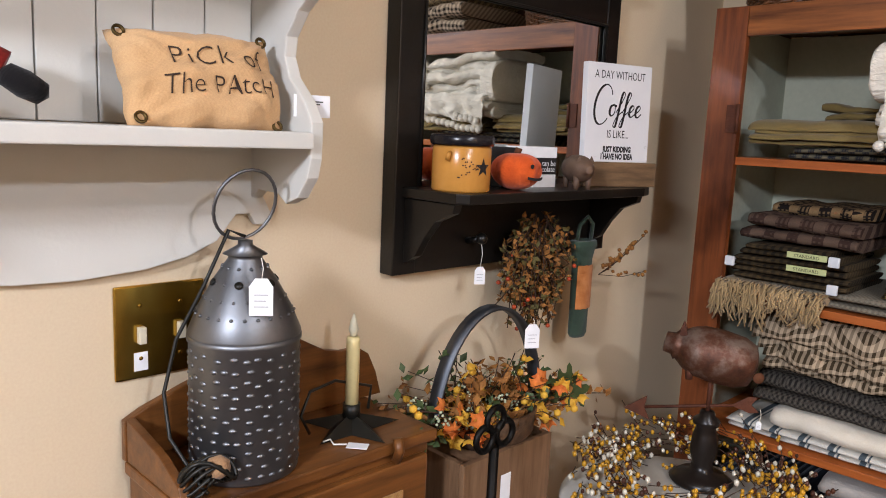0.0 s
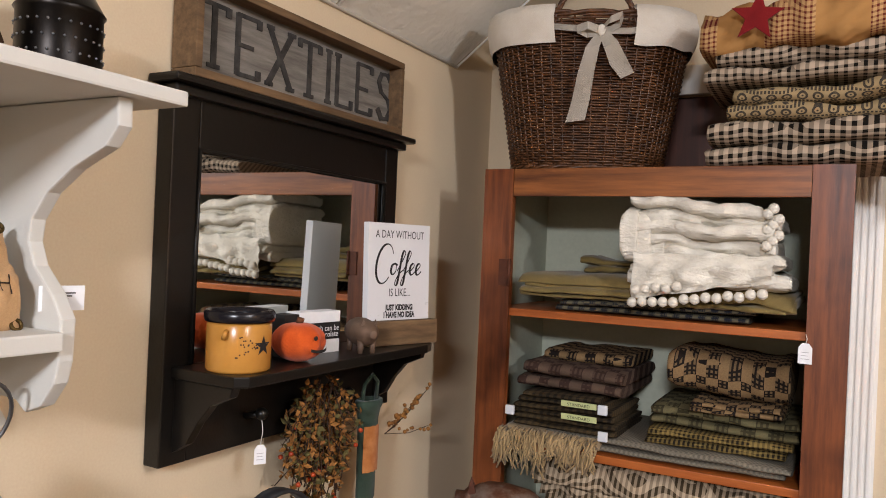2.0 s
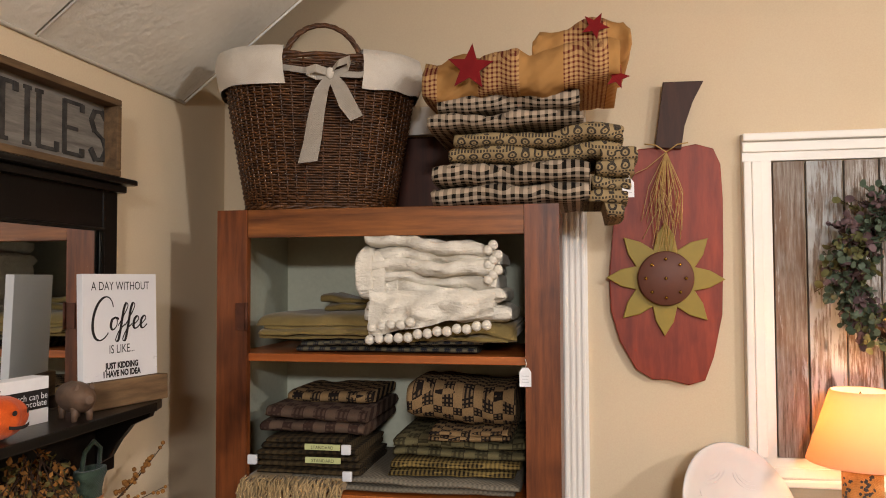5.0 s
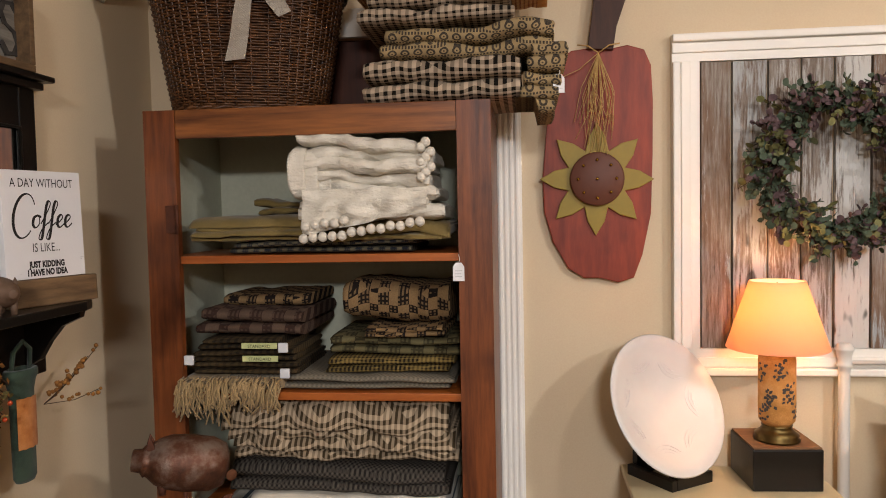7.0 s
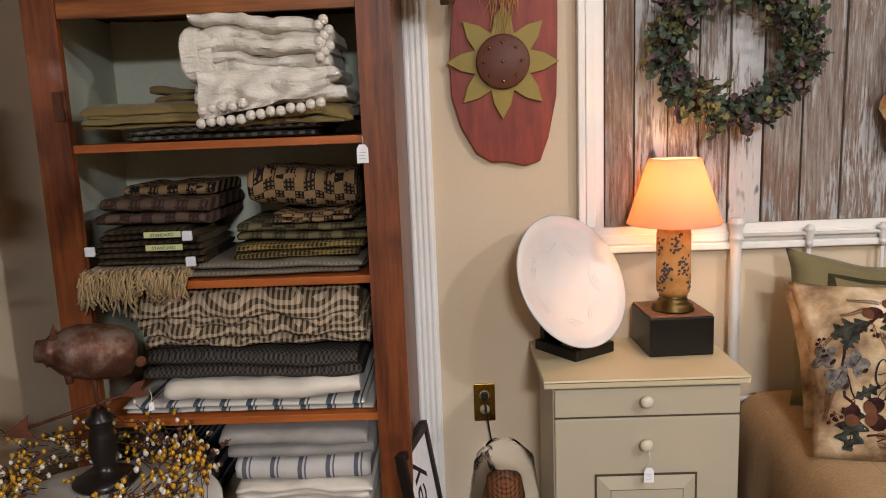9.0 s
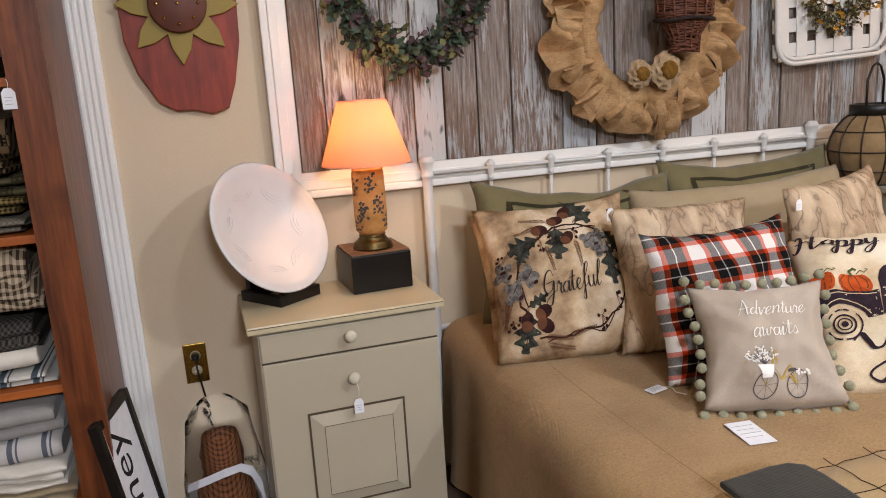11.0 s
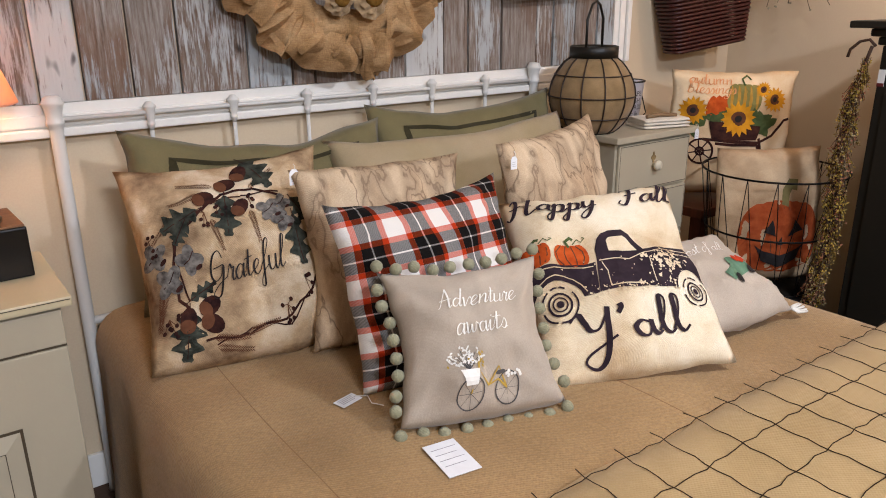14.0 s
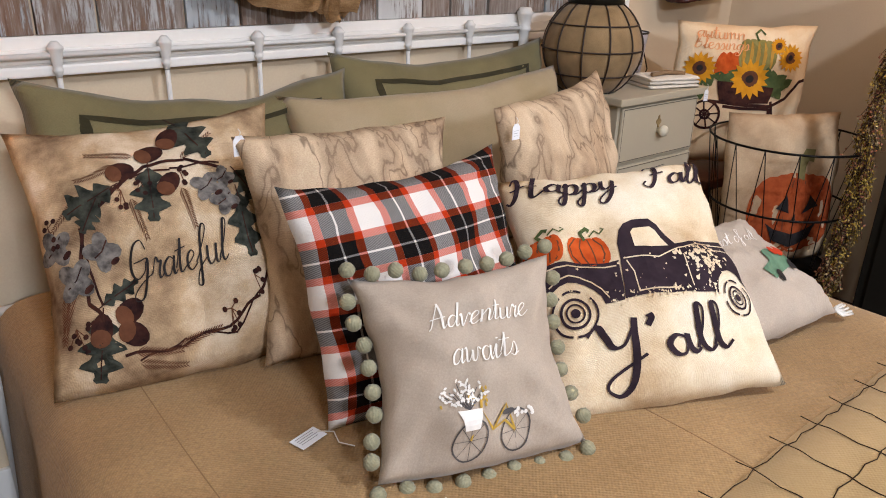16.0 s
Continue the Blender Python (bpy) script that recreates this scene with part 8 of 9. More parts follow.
# outlet
ol = thing("wall_outlet", "brass wall outlet plate with a plugged-in cord", "outlet")
part("plate", box(0.062, 0.13, WY - 0.006, WY - 0.0005, 0.435, 0.56, 0.002), BRASS, ol)
for z in (0.475, 0.522):
    part("socket", lathe([(0, 0), (0.016, 0), (0.016, 0.003), (0, 0.003)], 18, m=pose(0.096, WY - 0.006, z, 90, 0, 0)), plain("ivory_plastic" + str(int(z * 1000)), "b7a98c", 0.4), ol)
part("plug", lathe([(0, 0), (0.013, 0), (0.011, 0.02), (0.005, 0.03), (0, 0.03)], 14, m=pose(0.096, WY - 0.0091, 0.522, 90, 0, 0)), BLACK2, ol)
part("cord", tube([(0.096, WY - 0.038, 0.522), (0.1, WY - 0.05, 0.48), (0.11, WY - 0.03, 0.4), (0.14, WY - 0.02, 0.2), (0.2, WY - 0.02, 0.12)], 0.003, 6), BLACK2, ol)

# ---- wreaths ----
rng = random.Random(41)
LFG = varied("eucalyptus_green", "2f3d2c", "566350", 30, 0.7)
LFP = varied("eucalyptus_plum", "4a3a3c", "6e585a", 30, 0.7)
LFY = varied("eucalyptus_olive", "5a5a34", "767449", 30, 0.7)


def round_leaf(bm, p, d, size, rng2):
    m = Matrix.Translation(p + d * size * 0.9) @ d.to_track_quat("X", "Z").to_matrix().to_4x4() @ pose(0, 0, 0, rng2.uniform(0, 360), 0, 0)
    vs = [bm.verts.new(m @ Vector((size * math.cos(a) * 1.0, size * 0.85 * math.sin(a), 0.12 * size * math.cos(2 * a)))) for a in [2 * math.pi * i / 7 for i in range(7)]]
    bm.faces.new(vs)


wr = thing("eucalyptus_wreath", "eucalyptus wreath of green and plum leaves on the boards", "wreath", Matrix.Translation((0.83, WY - 0.075, 1.565)))
part("twig_ring", tube([(0.18 * math.cos(a), 0.0, 0.18 * math.sin(a)) for a in [2 * math.pi * i / 40 for i in range(40)]], 0.018, 8, closed=True), TWIG, wr)
tw, la, lb2, lc = (bmesh.new() for _ in range(4))
for i in range(420):
    a = rng.uniform(0, 2 * math.pi)
    base = Vector((0.18 * math.cos(a), rng.uniform(-0.02, 0.01), 0.18 * math.sin(a)))
    out = Vector((math.cos(a), 0, math.sin(a)))
    tang = Vector((-math.sin(a), 0, math.cos(a)))
    d = (tang * rng.uniform(0.2, 1.0) + out * rng.uniform(-0.85, 1.0) + Vector((0, -rng.uniform(0.0, 0.9), 0))).normalized()
    L = rng.uniform(0.05, 0.1)
    tip = base + d * L
    tip.y = min(tip.y, 0.045)
    tube([base, tip], 0.001, 4, tw)
    sel = rng.random()
    bmx = la if sel < 0.5 else (lb2 if sel < 0.82 else lc)
    for k in range(8):
        p = base.lerp(tip, 0.3 + 0.1 * k)
        dd = (rvec(rng) + d * 0.4).normalized()
        round_leaf(bmx, p, dd, rng.uniform(0.0075, 0.0135), rng)
tagged(part("twig_mass", tw, TWIG, wr), kind="stuff")
for nm, bb, mt in (("green_leaves", la, LFG), ("plum_leaves", lb2, LFP), ("olive_leaves", lc, LFY)):
    tagged(part(nm, bb, mt, wr), kind="stuff")

def burlap():
    """Coarse jute cloth with an open weave."""
    k = Nodes("burlap", 0.98)
    v = k.coords()
    col = k.ramp(k.noise(v, 16, 4, 0.6), [(0.3, rgb("8a6a44")), (0.5, rgb("a4825a")), (0.7, rgb("b8986f"))])
    thread = k.math("MULTIPLY", k.noise(k.coords((520, 520, 60)), 1.0, 2, 0.6), k.noise(k.coords((60, 60, 520)), 1.0, 2, 0.6))
    col = k.mix(0.38, col, k.ramp(thread, [(0.12, (0.2, 0.2, 0.2, 1)), (0.36, (0.78, 0.78, 0.78, 1))]), "OVERLAY")
    k.base(col)
    k.bump(thread, 0.8, 0.003)
    return k.m


BUR = burlap()
bwr = thing("burlap_wreath", "ruffled burlap wreath with rosettes and a small basket", "wreath", Matrix.Translation((1.63, WY - 0.08, 1.42)))
R0 = 0.215
b = bmesh.new()
ring = []
for i in range(96):
    a = 2 * math.pi * i / 96
    row = []
    for j in range(14):
        c = 2 * math.pi * j / 14
        r = 0.046 + 0.004 * math.sin(a * 31 + 2.2 * math.sin(c * 2 + a * 3)) + 0.005 * noise.noise((math.cos(a) * 9, math.sin(a) * 9, c))
        row.append(b.verts.new(((R0 + r * math.cos(c)) * math.cos(a), r * math.sin(c), (R0 + r * math.cos(c)) * math.sin(a))))
    ring.append(row)
for p, q in zip(ring, ring[1:] + ring[:1]):
    for j in range(14):
        b.faces.new((p[j], p[(j + 1) % 14], q[(j + 1) % 14], q[j])).smooth = True
part("ring", b, BUR, bwr)
rng = random.Random(53)


def ruffle(a, L, wdt, fold, drop, base):
    """A strip gathered at the ring and fanning outwards in deep folds, with a frayed edge."""
    bm = bmesh.new()
    n, mm = 22, 8
    ph, sd, lean = rng.uniform(0, 6), rng.uniform(0, 50), rng.uniform(-0.35, 0.35)
    waves = rng.uniform(9, 17)
    rows2 = []
    for j in range(mm + 1):
        v = j / mm
        row = []
        for k in range(n + 1):
            u = k / n - 0.5
            deep = fold * math.sin(u * waves + ph + 0.8 * v) * v ** 0.6
            ragged = 0.012 * noise.noise((u * 7 + sd, 3.0, sd)) * v * v + 0.004 * noise.noise((u * 40, sd, 1.0)) * (v > 0.95)
            r = R0 + base + L * v * (1 - 0.25 * (2 * u) ** 4) + ragged
            ang = a + lean * 0.25 * v + u * wdt * (0.4 + 0.7 * v) / (R0 + L * v * 0.5)
            ang += 0.3 * deep * math.cos(u * waves + ph) / R0
            crease = 0.016 * v * noise.noise((u * 5 + sd, v * 3, sd))
            y = -0.04 + 0.03 * v - 0.02 * math.sin(math.pi * v) + deep + crease
            row.append(bm.verts.new((r * math.cos(ang), (y if y < 0.035 else 0.035 + 0.022 * math.tanh((y - 0.035) / 0.022)), r * math.sin(ang) - drop * v * v)))
        rows2.append(row)
    for p, q in zip(rows2, rows2[1:]):
        for k in range(n):
            bm.faces.new((p[k], p[k + 1], q[k + 1], q[k])).smooth = True
    part("ruffle", bm, BUR, bwr)


for i in range(28):
    a = 2 * math.pi * i / 28 + rng.uniform(-0.07, 0.07)
    low = max(0.0, -math.sin(a))
    ruffle(a, rng.uniform(0.085, 0.15) * (1 - 0.28 * low), rng.uniform(0.13, 0.26), rng.uniform(0.022, 0.042), rng.uniform(0.0, 0.018), rng.choice((0.0, 0.012, 0.026)))
ruffle(-1.42, 0.125, 0.05, 0.015, 0.02, 0.01)
ruffle(-2.3, 0.12, 0.12, 0.03, 0.01, 0.01)
CRB = cloth("grey_tan_burlap", "8d7556", "b39a76", 30, 0.98, 0.7)
EYE = varied("gold_brown_wool", "5a3d14", "82602a", 90, 0.95, bump=0.9)
for cx, cz, R in ((-0.055, -0.135, 0.047), (0.045, -0.128, 0.062)):
    for lay, (r0, r1, lift) in enumerate(((0.35, 1.0, 0.0), (0.3, 0.78, 0.011))):
        b = bmesh.new()
        sd = rng.uniform(0, 40)
        rows2 = []
        for j in range(5):
            v = j / 4
            row = []
            for k in range(60):
                c = 2 * math.pi * k / 60
                r = R * (r0 + (r1 - r0) * v * (1 + 0.14 * noise.noise((math.cos(c) * 2.4, math.sin(c) * 2.4, sd))))
                row.append(b.verts.new((cx + r * math.cos(c) * 0.92, -0.088 - lift - 0.007 * v * math.sin(c * 9 + sd + 3 * v) + 0.01 * v * v, cz + r * math.sin(c))))
            rows2.append(row)
        for p, q in zip(rows2, rows2[1:]):
            for k in range(60):
                b.faces.new((p[k], p[(k + 1) % 60], q[(k + 1) % 60], q[k])).smooth = True
        part("rosette_ruffle", b, CRB, bwr)
    part("rosette_eye", lathe([(0, 0.017), (0.42 * R, 0.014), (0.5 * R, 0.006), (0.5 * R, 0), (0, 0)], 18, m=pose(cx, -0.093, cz, 90, 0, 0), wobble=0.05), EYE, bwr)
DKW = varied("rusty_twig_weave", "35190f", "6e4029", 70, 0.6, bump=0.8)
b = bmesh.new()
for j in range(26):
    h = 0.0065 * j
    rad = 0.052 + 0.045 * min(1.0, max(0.0, (h - 0.05) / 0.06))
    lift, sw = rng.uniform(-0.004, 0.004), rng.uniform(0, 6)
    tube([((rad + rng.uniform(-0.004, 0.005)) * math.cos(a) + 0.105, (rad * 0.6 + rng.uniform(-0.003, 0.003)) * math.sin(a) - 0.09, h - 0.07 + lift * math.sin(a * 2 + sw) + rng.uniform(-0.002, 0.002)) for a in [2 * math.pi * i / 30 for i in range(30)]], rng.uniform(0.003, 0.0048), 5, b, closed=True)
for i in range(16):
    a = 2 * math.pi * i / 16
    tube([(0.05 * math.cos(a) + 0.105, 0.03 * math.sin(a) - 0.09, -0.072), (0.056 * math.cos(a) + 0.105, 0.035 * math.sin(a) - 0.09, -0.02), (0.1 * math.cos(a) + 0.105, 0.062 * math.sin(a) - 0.09, 0.045), (0.103 * math.cos(a) + 0.105, 0.064 * math.sin(a) - 0.09, 0.102)], 0.0035, 5, b)
tagged(part("twig_basket", b, DKW, bwr, "small dark twig basket"), kind="stuff")
part("twig_band", tube([(0.104 * math.cos(a) + 0.105, 0.067 * math.sin(a) - 0.09, 0.028 + 0.003 * math.sin(3 * a)) for a in [2 * math.pi * i / 30 for i in range(30)]], 0.006, 6, closed=True), plain("dark_bark", "1d130f", 0.8), bwr)
part("basket_bottom", lathe([(0, 0), (0.05, 0), (0.05, 0.006), (0, 0.006)], 16, m=Matrix.Translation((0.105, -0.09, -0.075)) @ Matrix.Diagonal((1, 0.6, 1, 1))), DKW, bwr)
b = bmesh.new()
for i in range(160):
    p = Vector((0.105 + rng.uniform(-.09, .09), -0.09 + rng.uniform(-.045, .03), 0.1 + rng.uniform(0, 0.07)))
    leafy(b, p, rvec(rng) + Vector((0, 0, 0.6)), 0.03, rng)
tagged(part("dried_filling", b, DRIED2, bwr), kind="stuff")

# white tobacco-basket wreath
tbw = thing("woven_basket_wreath", "white woven flat basket with a yellow flower ring", "wreath", pose(2.45, WY - 0.045, 1.56, 0, -3, 0))


def rrect(w, h, r, y, n=8):
    out = []
    for cx, cz, a0 in ((w - r, h - r, 0), (-w + r, h - r, 90), (-w + r, -h + r, 180), (w - r, -h + r, 270)):
        out += [(cx + r * math.cos(radians(a0 + 90 * i / n)), y, cz + r * math.sin(radians(a0 + 90 * i / n))) for i in range(n + 1)]
    return out


for dd in (0, 0.016):
    part("rim", tube(rrect(0.265 - dd, 0.265 - dd, 0.08, -0.03 + dd), 0.0085, 8, closed=True), IRONWHITE, tbw)
for i in range(6):
    x = -0.215 + 0.086 * i
    part("slat", box(x - 0.024, x + 0.024, -0.004 + 0.003 * (i % 2), -0.001 + 0.003 * (i % 2), -0.255, 0.255), IRONWHITE, tbw)
    part("slat", box(-0.255, 0.255, 0.004, 0.007, x - 0.024, x + 0.024), IRONWHITE, tbw)
tw, l1, l2, l3 = (bmesh.new() for _ in range(4))
for i in range(210):
    a = rng.uniform(0, 2 * math.pi)
    p0 = Vector((0.12 * math.cos(a), -0.025, 0.12 * math.sin(a)))
    d = (Vector((math.cos(a) * rng.uniform(-.6, 1), -rng.uniform(0, 0.8), math.sin(a) * rng.uniform(-.6, 1))) + rvec(rng) * 0.6).normalized()
    p1 = p0 + d * rng.uniform(0.03, 0.085)
    p1.y = min(-0.012, p1.y)
    tube([p0, p1], 0.0009, 4, tw)
    for k in range(6):
        leafy(l1 if rng.random() < 0.6 else l2, p0.lerp(p1, rng.uniform(0.2, 1)), rvec(rng), 0.018, rng)
    if i % 5 == 0:
        for k in range(6):
            leafy(l3, p1, rvec(rng) + Vector((0, -0.6, 0)), 0.018, rng)
tagged(part("twig_mass", tw, TWIG, tbw), kind="stuff")
for nm, bb, mt in (("olive_leaves", l1, DRIED2), ("pale_leaves", l2, varied("pale_sage_leaf", "6c6a4c", "8a8765", 30, 0.8)), ("yellow_petals", l3, varied("yellow_bloom", "b9821a", "d9a534", 30, 0.7))):
    tagged(part(nm, bb, mt, tbw), kind="stuff")

# ---- nightstand with plate and lamp ----
NX0, NX1, NF, NZ = 0.243, 0.787, 2.215, 0.702
ns = thing("nightstand", "sage cream tilt-out nightstand with distressed edges", "nightstand")
part("top", box(NX0, NX1, NF, WY - 0.02, NZ - 0.022, NZ, 0.004), SAGE_TOP, ns)
part("case", box(NX0 + 0.026, NX1 - 0.02, NF + 0.026, WY - 0.025, 0, NZ - 0.023, 0.002), SAGE, ns)
dw = part("drawer", box(NX0 + 0.03, NX1 - 0.022, NF + 0.014, NF + 0.025, 0.594, NZ - 0.03, 0.003), SAGE, ns)
KN = [(0, 0), (0.008, 0), (0.007, 0.008), (0.014, 0.013), (0.0175, 0.02), (0.016, 0.027), (0.009, 0.031), (0, 0.032)]
part("knob", lathe(KN, 20, m=pose(0.513, NF + 0.014, 0.64, 90, 0, 0)), KNOBCREAM, dw)
dr = part("door", box(NX0 + 0.03, NX1 - 0.022, NF + 0.014, NF + 0.025, 0.07, 0.588, 0.003), SAGE, ns)
part("knob", lathe(KN, 20, m=pose(0.513, NF + 0.014, 0.518, 90, 0, 0)), KNOBCREAM, dr)
# Dark strip that paints shade into the open joint below the drawer.
part("gap", box(NX0 + 0.03, NX1 - 0.022, NF + 0.0185, NF + 0.0255, 0.5885, 0.5935), BROWNLINE, ns, "dark strip painting in the shade under the drawer")
part("recess", box(0.378, 0.654, NF + 0.0115, NF + 0.0138, 0.14, 0.43), BROWNLINE, dr)
b = bmesh.new()
lo = [(0.384, 0.146), (0.648, 0.146), (0.648, 0.424), (0.384, 0.424)]
hi = [(0.42, 0.18), (0.614, 0.18), (0.614, 0.388), (0.42, 0.388)]
va = [b.verts.new((x, NF + 0.0114, z)) for x, z in lo]
vb = [b.verts.new((x, NF + 0.002, z)) for x, z in hi]
for i in range(4):
    b.faces.new((va[i], va[(i + 1) % 4], vb[(i + 1) % 4], vb[i]))
b.faces.new(vb)
part("raised_panel", b, SAGE, dr)
part("line", tube([(x, NF + 0.002, z) for x, z in hi], 0.0012, 5, closed=True), BROWNLINE, dr)
part("line", tube([(NX0 + 0.004, NF - 0.0003, NZ - 0.006), (NX1 - 0.004, NF - 0.0003, NZ - 0.006)], 0.001, 5), BROWNLINE, ns)
price_tag(pose(0.516, NF - 0.02, 0.512), size=0.042, drop=0.05)

plt = thing("serving_plate", "large oval white pressed-glass plate with scalloped pattern", "plate", Matrix.Translation((0.352, 2.45, NZ + 0.218)) @ Matrix.Rotation(radians(35.5), 4, "Z") @ Matrix.Rotation(radians(64), 4, "X"))
PW = Nodes("white_glazed_ceramic", 0.35)
PW.base(PW.ramp(PW.noise(PW.coords(), 6, 3), [(0.3, rgb("cbc9c7")), (0.7, rgb("d4d2d0"))]))
PW = PW.m
b = lathe([(0, -0.052), (0.06, -0.05), (0.12, -0.035), (0.17, -0.01), (0.193, 0.006), (0.197, 0.01), (0.193, 0.013), (0.165, -0.002), (0.118, -0.026), (0.06, -0.042), (0, -0.044)], 64)
b.transform(Matrix.Diagonal((1.0, 1.02, 1, 1)))
part("dish", b, PW, plt)


def plate_z(r):
    k = r / 0.197
    return -0.043 + 0.054 * k ** 2.2


b = bmesh.new()
for i in range(7):
    a0 = 2 * math.pi * i / 7
    cx, cy = 0.17 * math.cos(a0), 0.17 * math.sin(a0)
    for r in (0.066, 0.056, 0.047, 0.038, 0.029):
        pts = []
        for k in range(30):
            a = 2 * math.pi * k / 30
            x, y = cx + r * math.cos(a), cy + r * math.sin(a)
            rr2 = math.hypot(x, y)
            if rr2 < 0.176:
                pts.append((1.0 * x, 1.02 * y, plate_z(rr2) + 0.001))
            else:
                if len(pts) > 3:
                    tube(pts, 0.0008, 4, b)
                pts = []
        if len(pts) > 3:
            tube(pts, 0.0008, 4, b)
part("scallop_lines", b, plain("grey_glaze_line", "d2cfd0", 0.3), plt)
part("rim_line", tube([(1.0 * 0.184 * math.cos(a), 1.02 * 0.184 * math.sin(a), plate_z(0.178) + 0.001) for a in [2 * math.pi * i / 60 for i in range(60)]], 0.001, 4, closed=True), plain("blue_grey_line", "6e7484", 0.3), plt)
pst = thing("plate_stand", "black wooden plate stand with worn edges", "plate stand", pose(0.36, 2.385, NZ + 0.0005, 0, 0, 35.5))
part("front_rail", box(0.0, 0.135, -0.012, 0.02, 0, 0.032, 0.002), BLACK, pst)
part("side_rail", box(-0.02, -0.001, -0.012, 0.16, 0, 0.03, 0.002), BLACK, pst)
part("side_rail", box(0.09, 0.11, 0.021, 0.16, 0, 0.03, 0.002), BLACK, pst)
part("back_rest", box(0.0, 0.089, 0.14, 0.16, 0, 0.16, 0.002), BLACK, pst)

rb = thing("wooden_riser", "black-sided wooden riser block with a bare wood top", "riser", pose(0.652, 2.485, NZ + 0.0005, 0, 0, 3))
part("body", box(-0.092, 0.092, -0.095, 0.095, 0, 0.113, 0.004), BLACK, rb)
part("top", box(-0.089, 0.089, -0.092, 0.092, 0.1135, 0.118, 0.001), wood("bare_walnut", "5a3a26", "84603f", (3, 30, 30), 0.6, 0.3), rb)
RZ = NZ + 0.119
tl = thing("table_lamp", "lit table lamp with a painted vase base and cream shade", "lamp", Matrix.Translation((0.652, 2.47, RZ)))
part("foot", lathe([(0, 0), (0.06, 0), (0.061, 0.006), (0.056, 0.012), (0.058, 0.018), (0.046, 0.026), (0.038, 0.038), (0.041, 0.042), (0, 0.042)], 34), DARKBRASS, tl)
VAS = blotched("amber_porcelain", "a8763f", "bf8a50", "cc9c66", 14)
part("vase", lathe([(0, 0.042), (0.036, 0.043), (0.047, 0.056), (0.049, 0.09), (0.0485, 0.225), (0.046, 0.236), (0.047, 0.24), (0.02, 0.246), (0, 0.247)], 34), VAS, tl)
b = bmesh.new()
rng = random.Random(61)
for cx, cy, n in ((-0.02, 0.12, 26), (0.03, 0.14, 26), (0.0, 0.195, 16), (-0.045, 0.19, 18), (0.05, 0.09, 14), (-0.04, 0.08, 16), (0.02, 0.215, 8)):
    for i in range(n):
        leaf2d(b, cx + rng.uniform(-.014, .014), cy + rng.uniform(-.024, .024), rng.uniform(0.007, 0.013), rng.uniform(0.003, 0.005), rng.uniform(0, 6))
for v in b.verts:
    an = v.co.x / 0.0495 - math.pi / 2 - 0.25
    v.co = Vector((0.0497 * math.cos(an), 0.0497 * math.sin(an), v.co.y))
tagged(part("flower_print", b, plain("grey_flower_print", "3e3a38", 0.5), tl), kind="stuff")
part("stem", tube([(0, 0, 0.246), (0, 0, 0.3)], 0.008, 10), BRASS, tl)
part("bulb", lathe([(0, 0.29), (0.014, 0.292), (0.016, 0.305), (0.026, 0.33), (0.028, 0.35), (0.02, 0.372), (0, 0.38)], 18), BULBGLOW, tl)
tl.children[-1].visible_shadow = False
b = lathe([(0.131, 0.255), (0.133, 0.257), (0.073, 0.438), (0.071, 0.44), (0.0705, 0.437), (0.1305, 0.257), (0.131, 0.255)], 48)
part("shade", b, SHADE, tl)
b = tube([(0.132 * math.cos(a), 0.132 * math.sin(a), 0.256) for a in [2 * math.pi * i / 48 for i in range(48)]], 0.0016, 5, closed=True)
part("shade_trim", b, SHADE, tl)
part("shade_trim", tube([(0.0715 * math.cos(a), 0.0715 * math.sin(a), 0.438) for a in [2 * math.pi * i / 40 for i in range(40)]], 0.0016, 5, closed=True), SHADE, tl)
part("harp", tube([(0, 0.01, 0.28), (0, 0.045, 0.32), (0, 0.04, 0.4), (0, 0, 0.435), (0, -0.04, 0.4), (0, -0.045, 0.32), (0, -0.01, 0.28)], 0.0015, 5), BRASS, tl)

# things on the floor between cabinet and nightstand
fs = thing("framed_sign", "black-framed white sign reading honey, standing on its side", "sign", pose(-0.03, 2.22, 0.002, 0, -9, -12))
FRB = plain("black_frame_paint", "17130f", 0.35)
part("panel", box(-0.006, 0.004, -0.1, 0.1, 0.022, 0.53), TAGPAPER, fs)
for q in ((-0.122, -0.1, 0.0, 0.552), (0.1, 0.122, 0.0, 0.552), (-0.0995, 0.0995, 0.0, 0.022), (-0.0995, 0.0995, 0.53, 0.552)):
    part("frame_strip", box(-0.012, 0.012, q[0], q[1], q[2], q[3], 0.002), FRB, fs)
b = lettering("honey", 0.15, 0.25)
b.transform(pose(0.0046, -0.03, 0.3) @ UP @ pose(0, 0, 0, 0, 0, 90))
part("lettering", b, INK, fs)


def plastic():
    k = Nodes("clear_plastic_film", 0.12)
    k.base((0.95, 0.95, 0.95, 1))
    k.p.inputs["Transmission Weight"].default_value = 1.0
    k.p.inputs["IOR"].default_value = 1.1
    k.bump(k.noise(k.coords(), 25, 4), 0.5, 0.01)
    return k.m


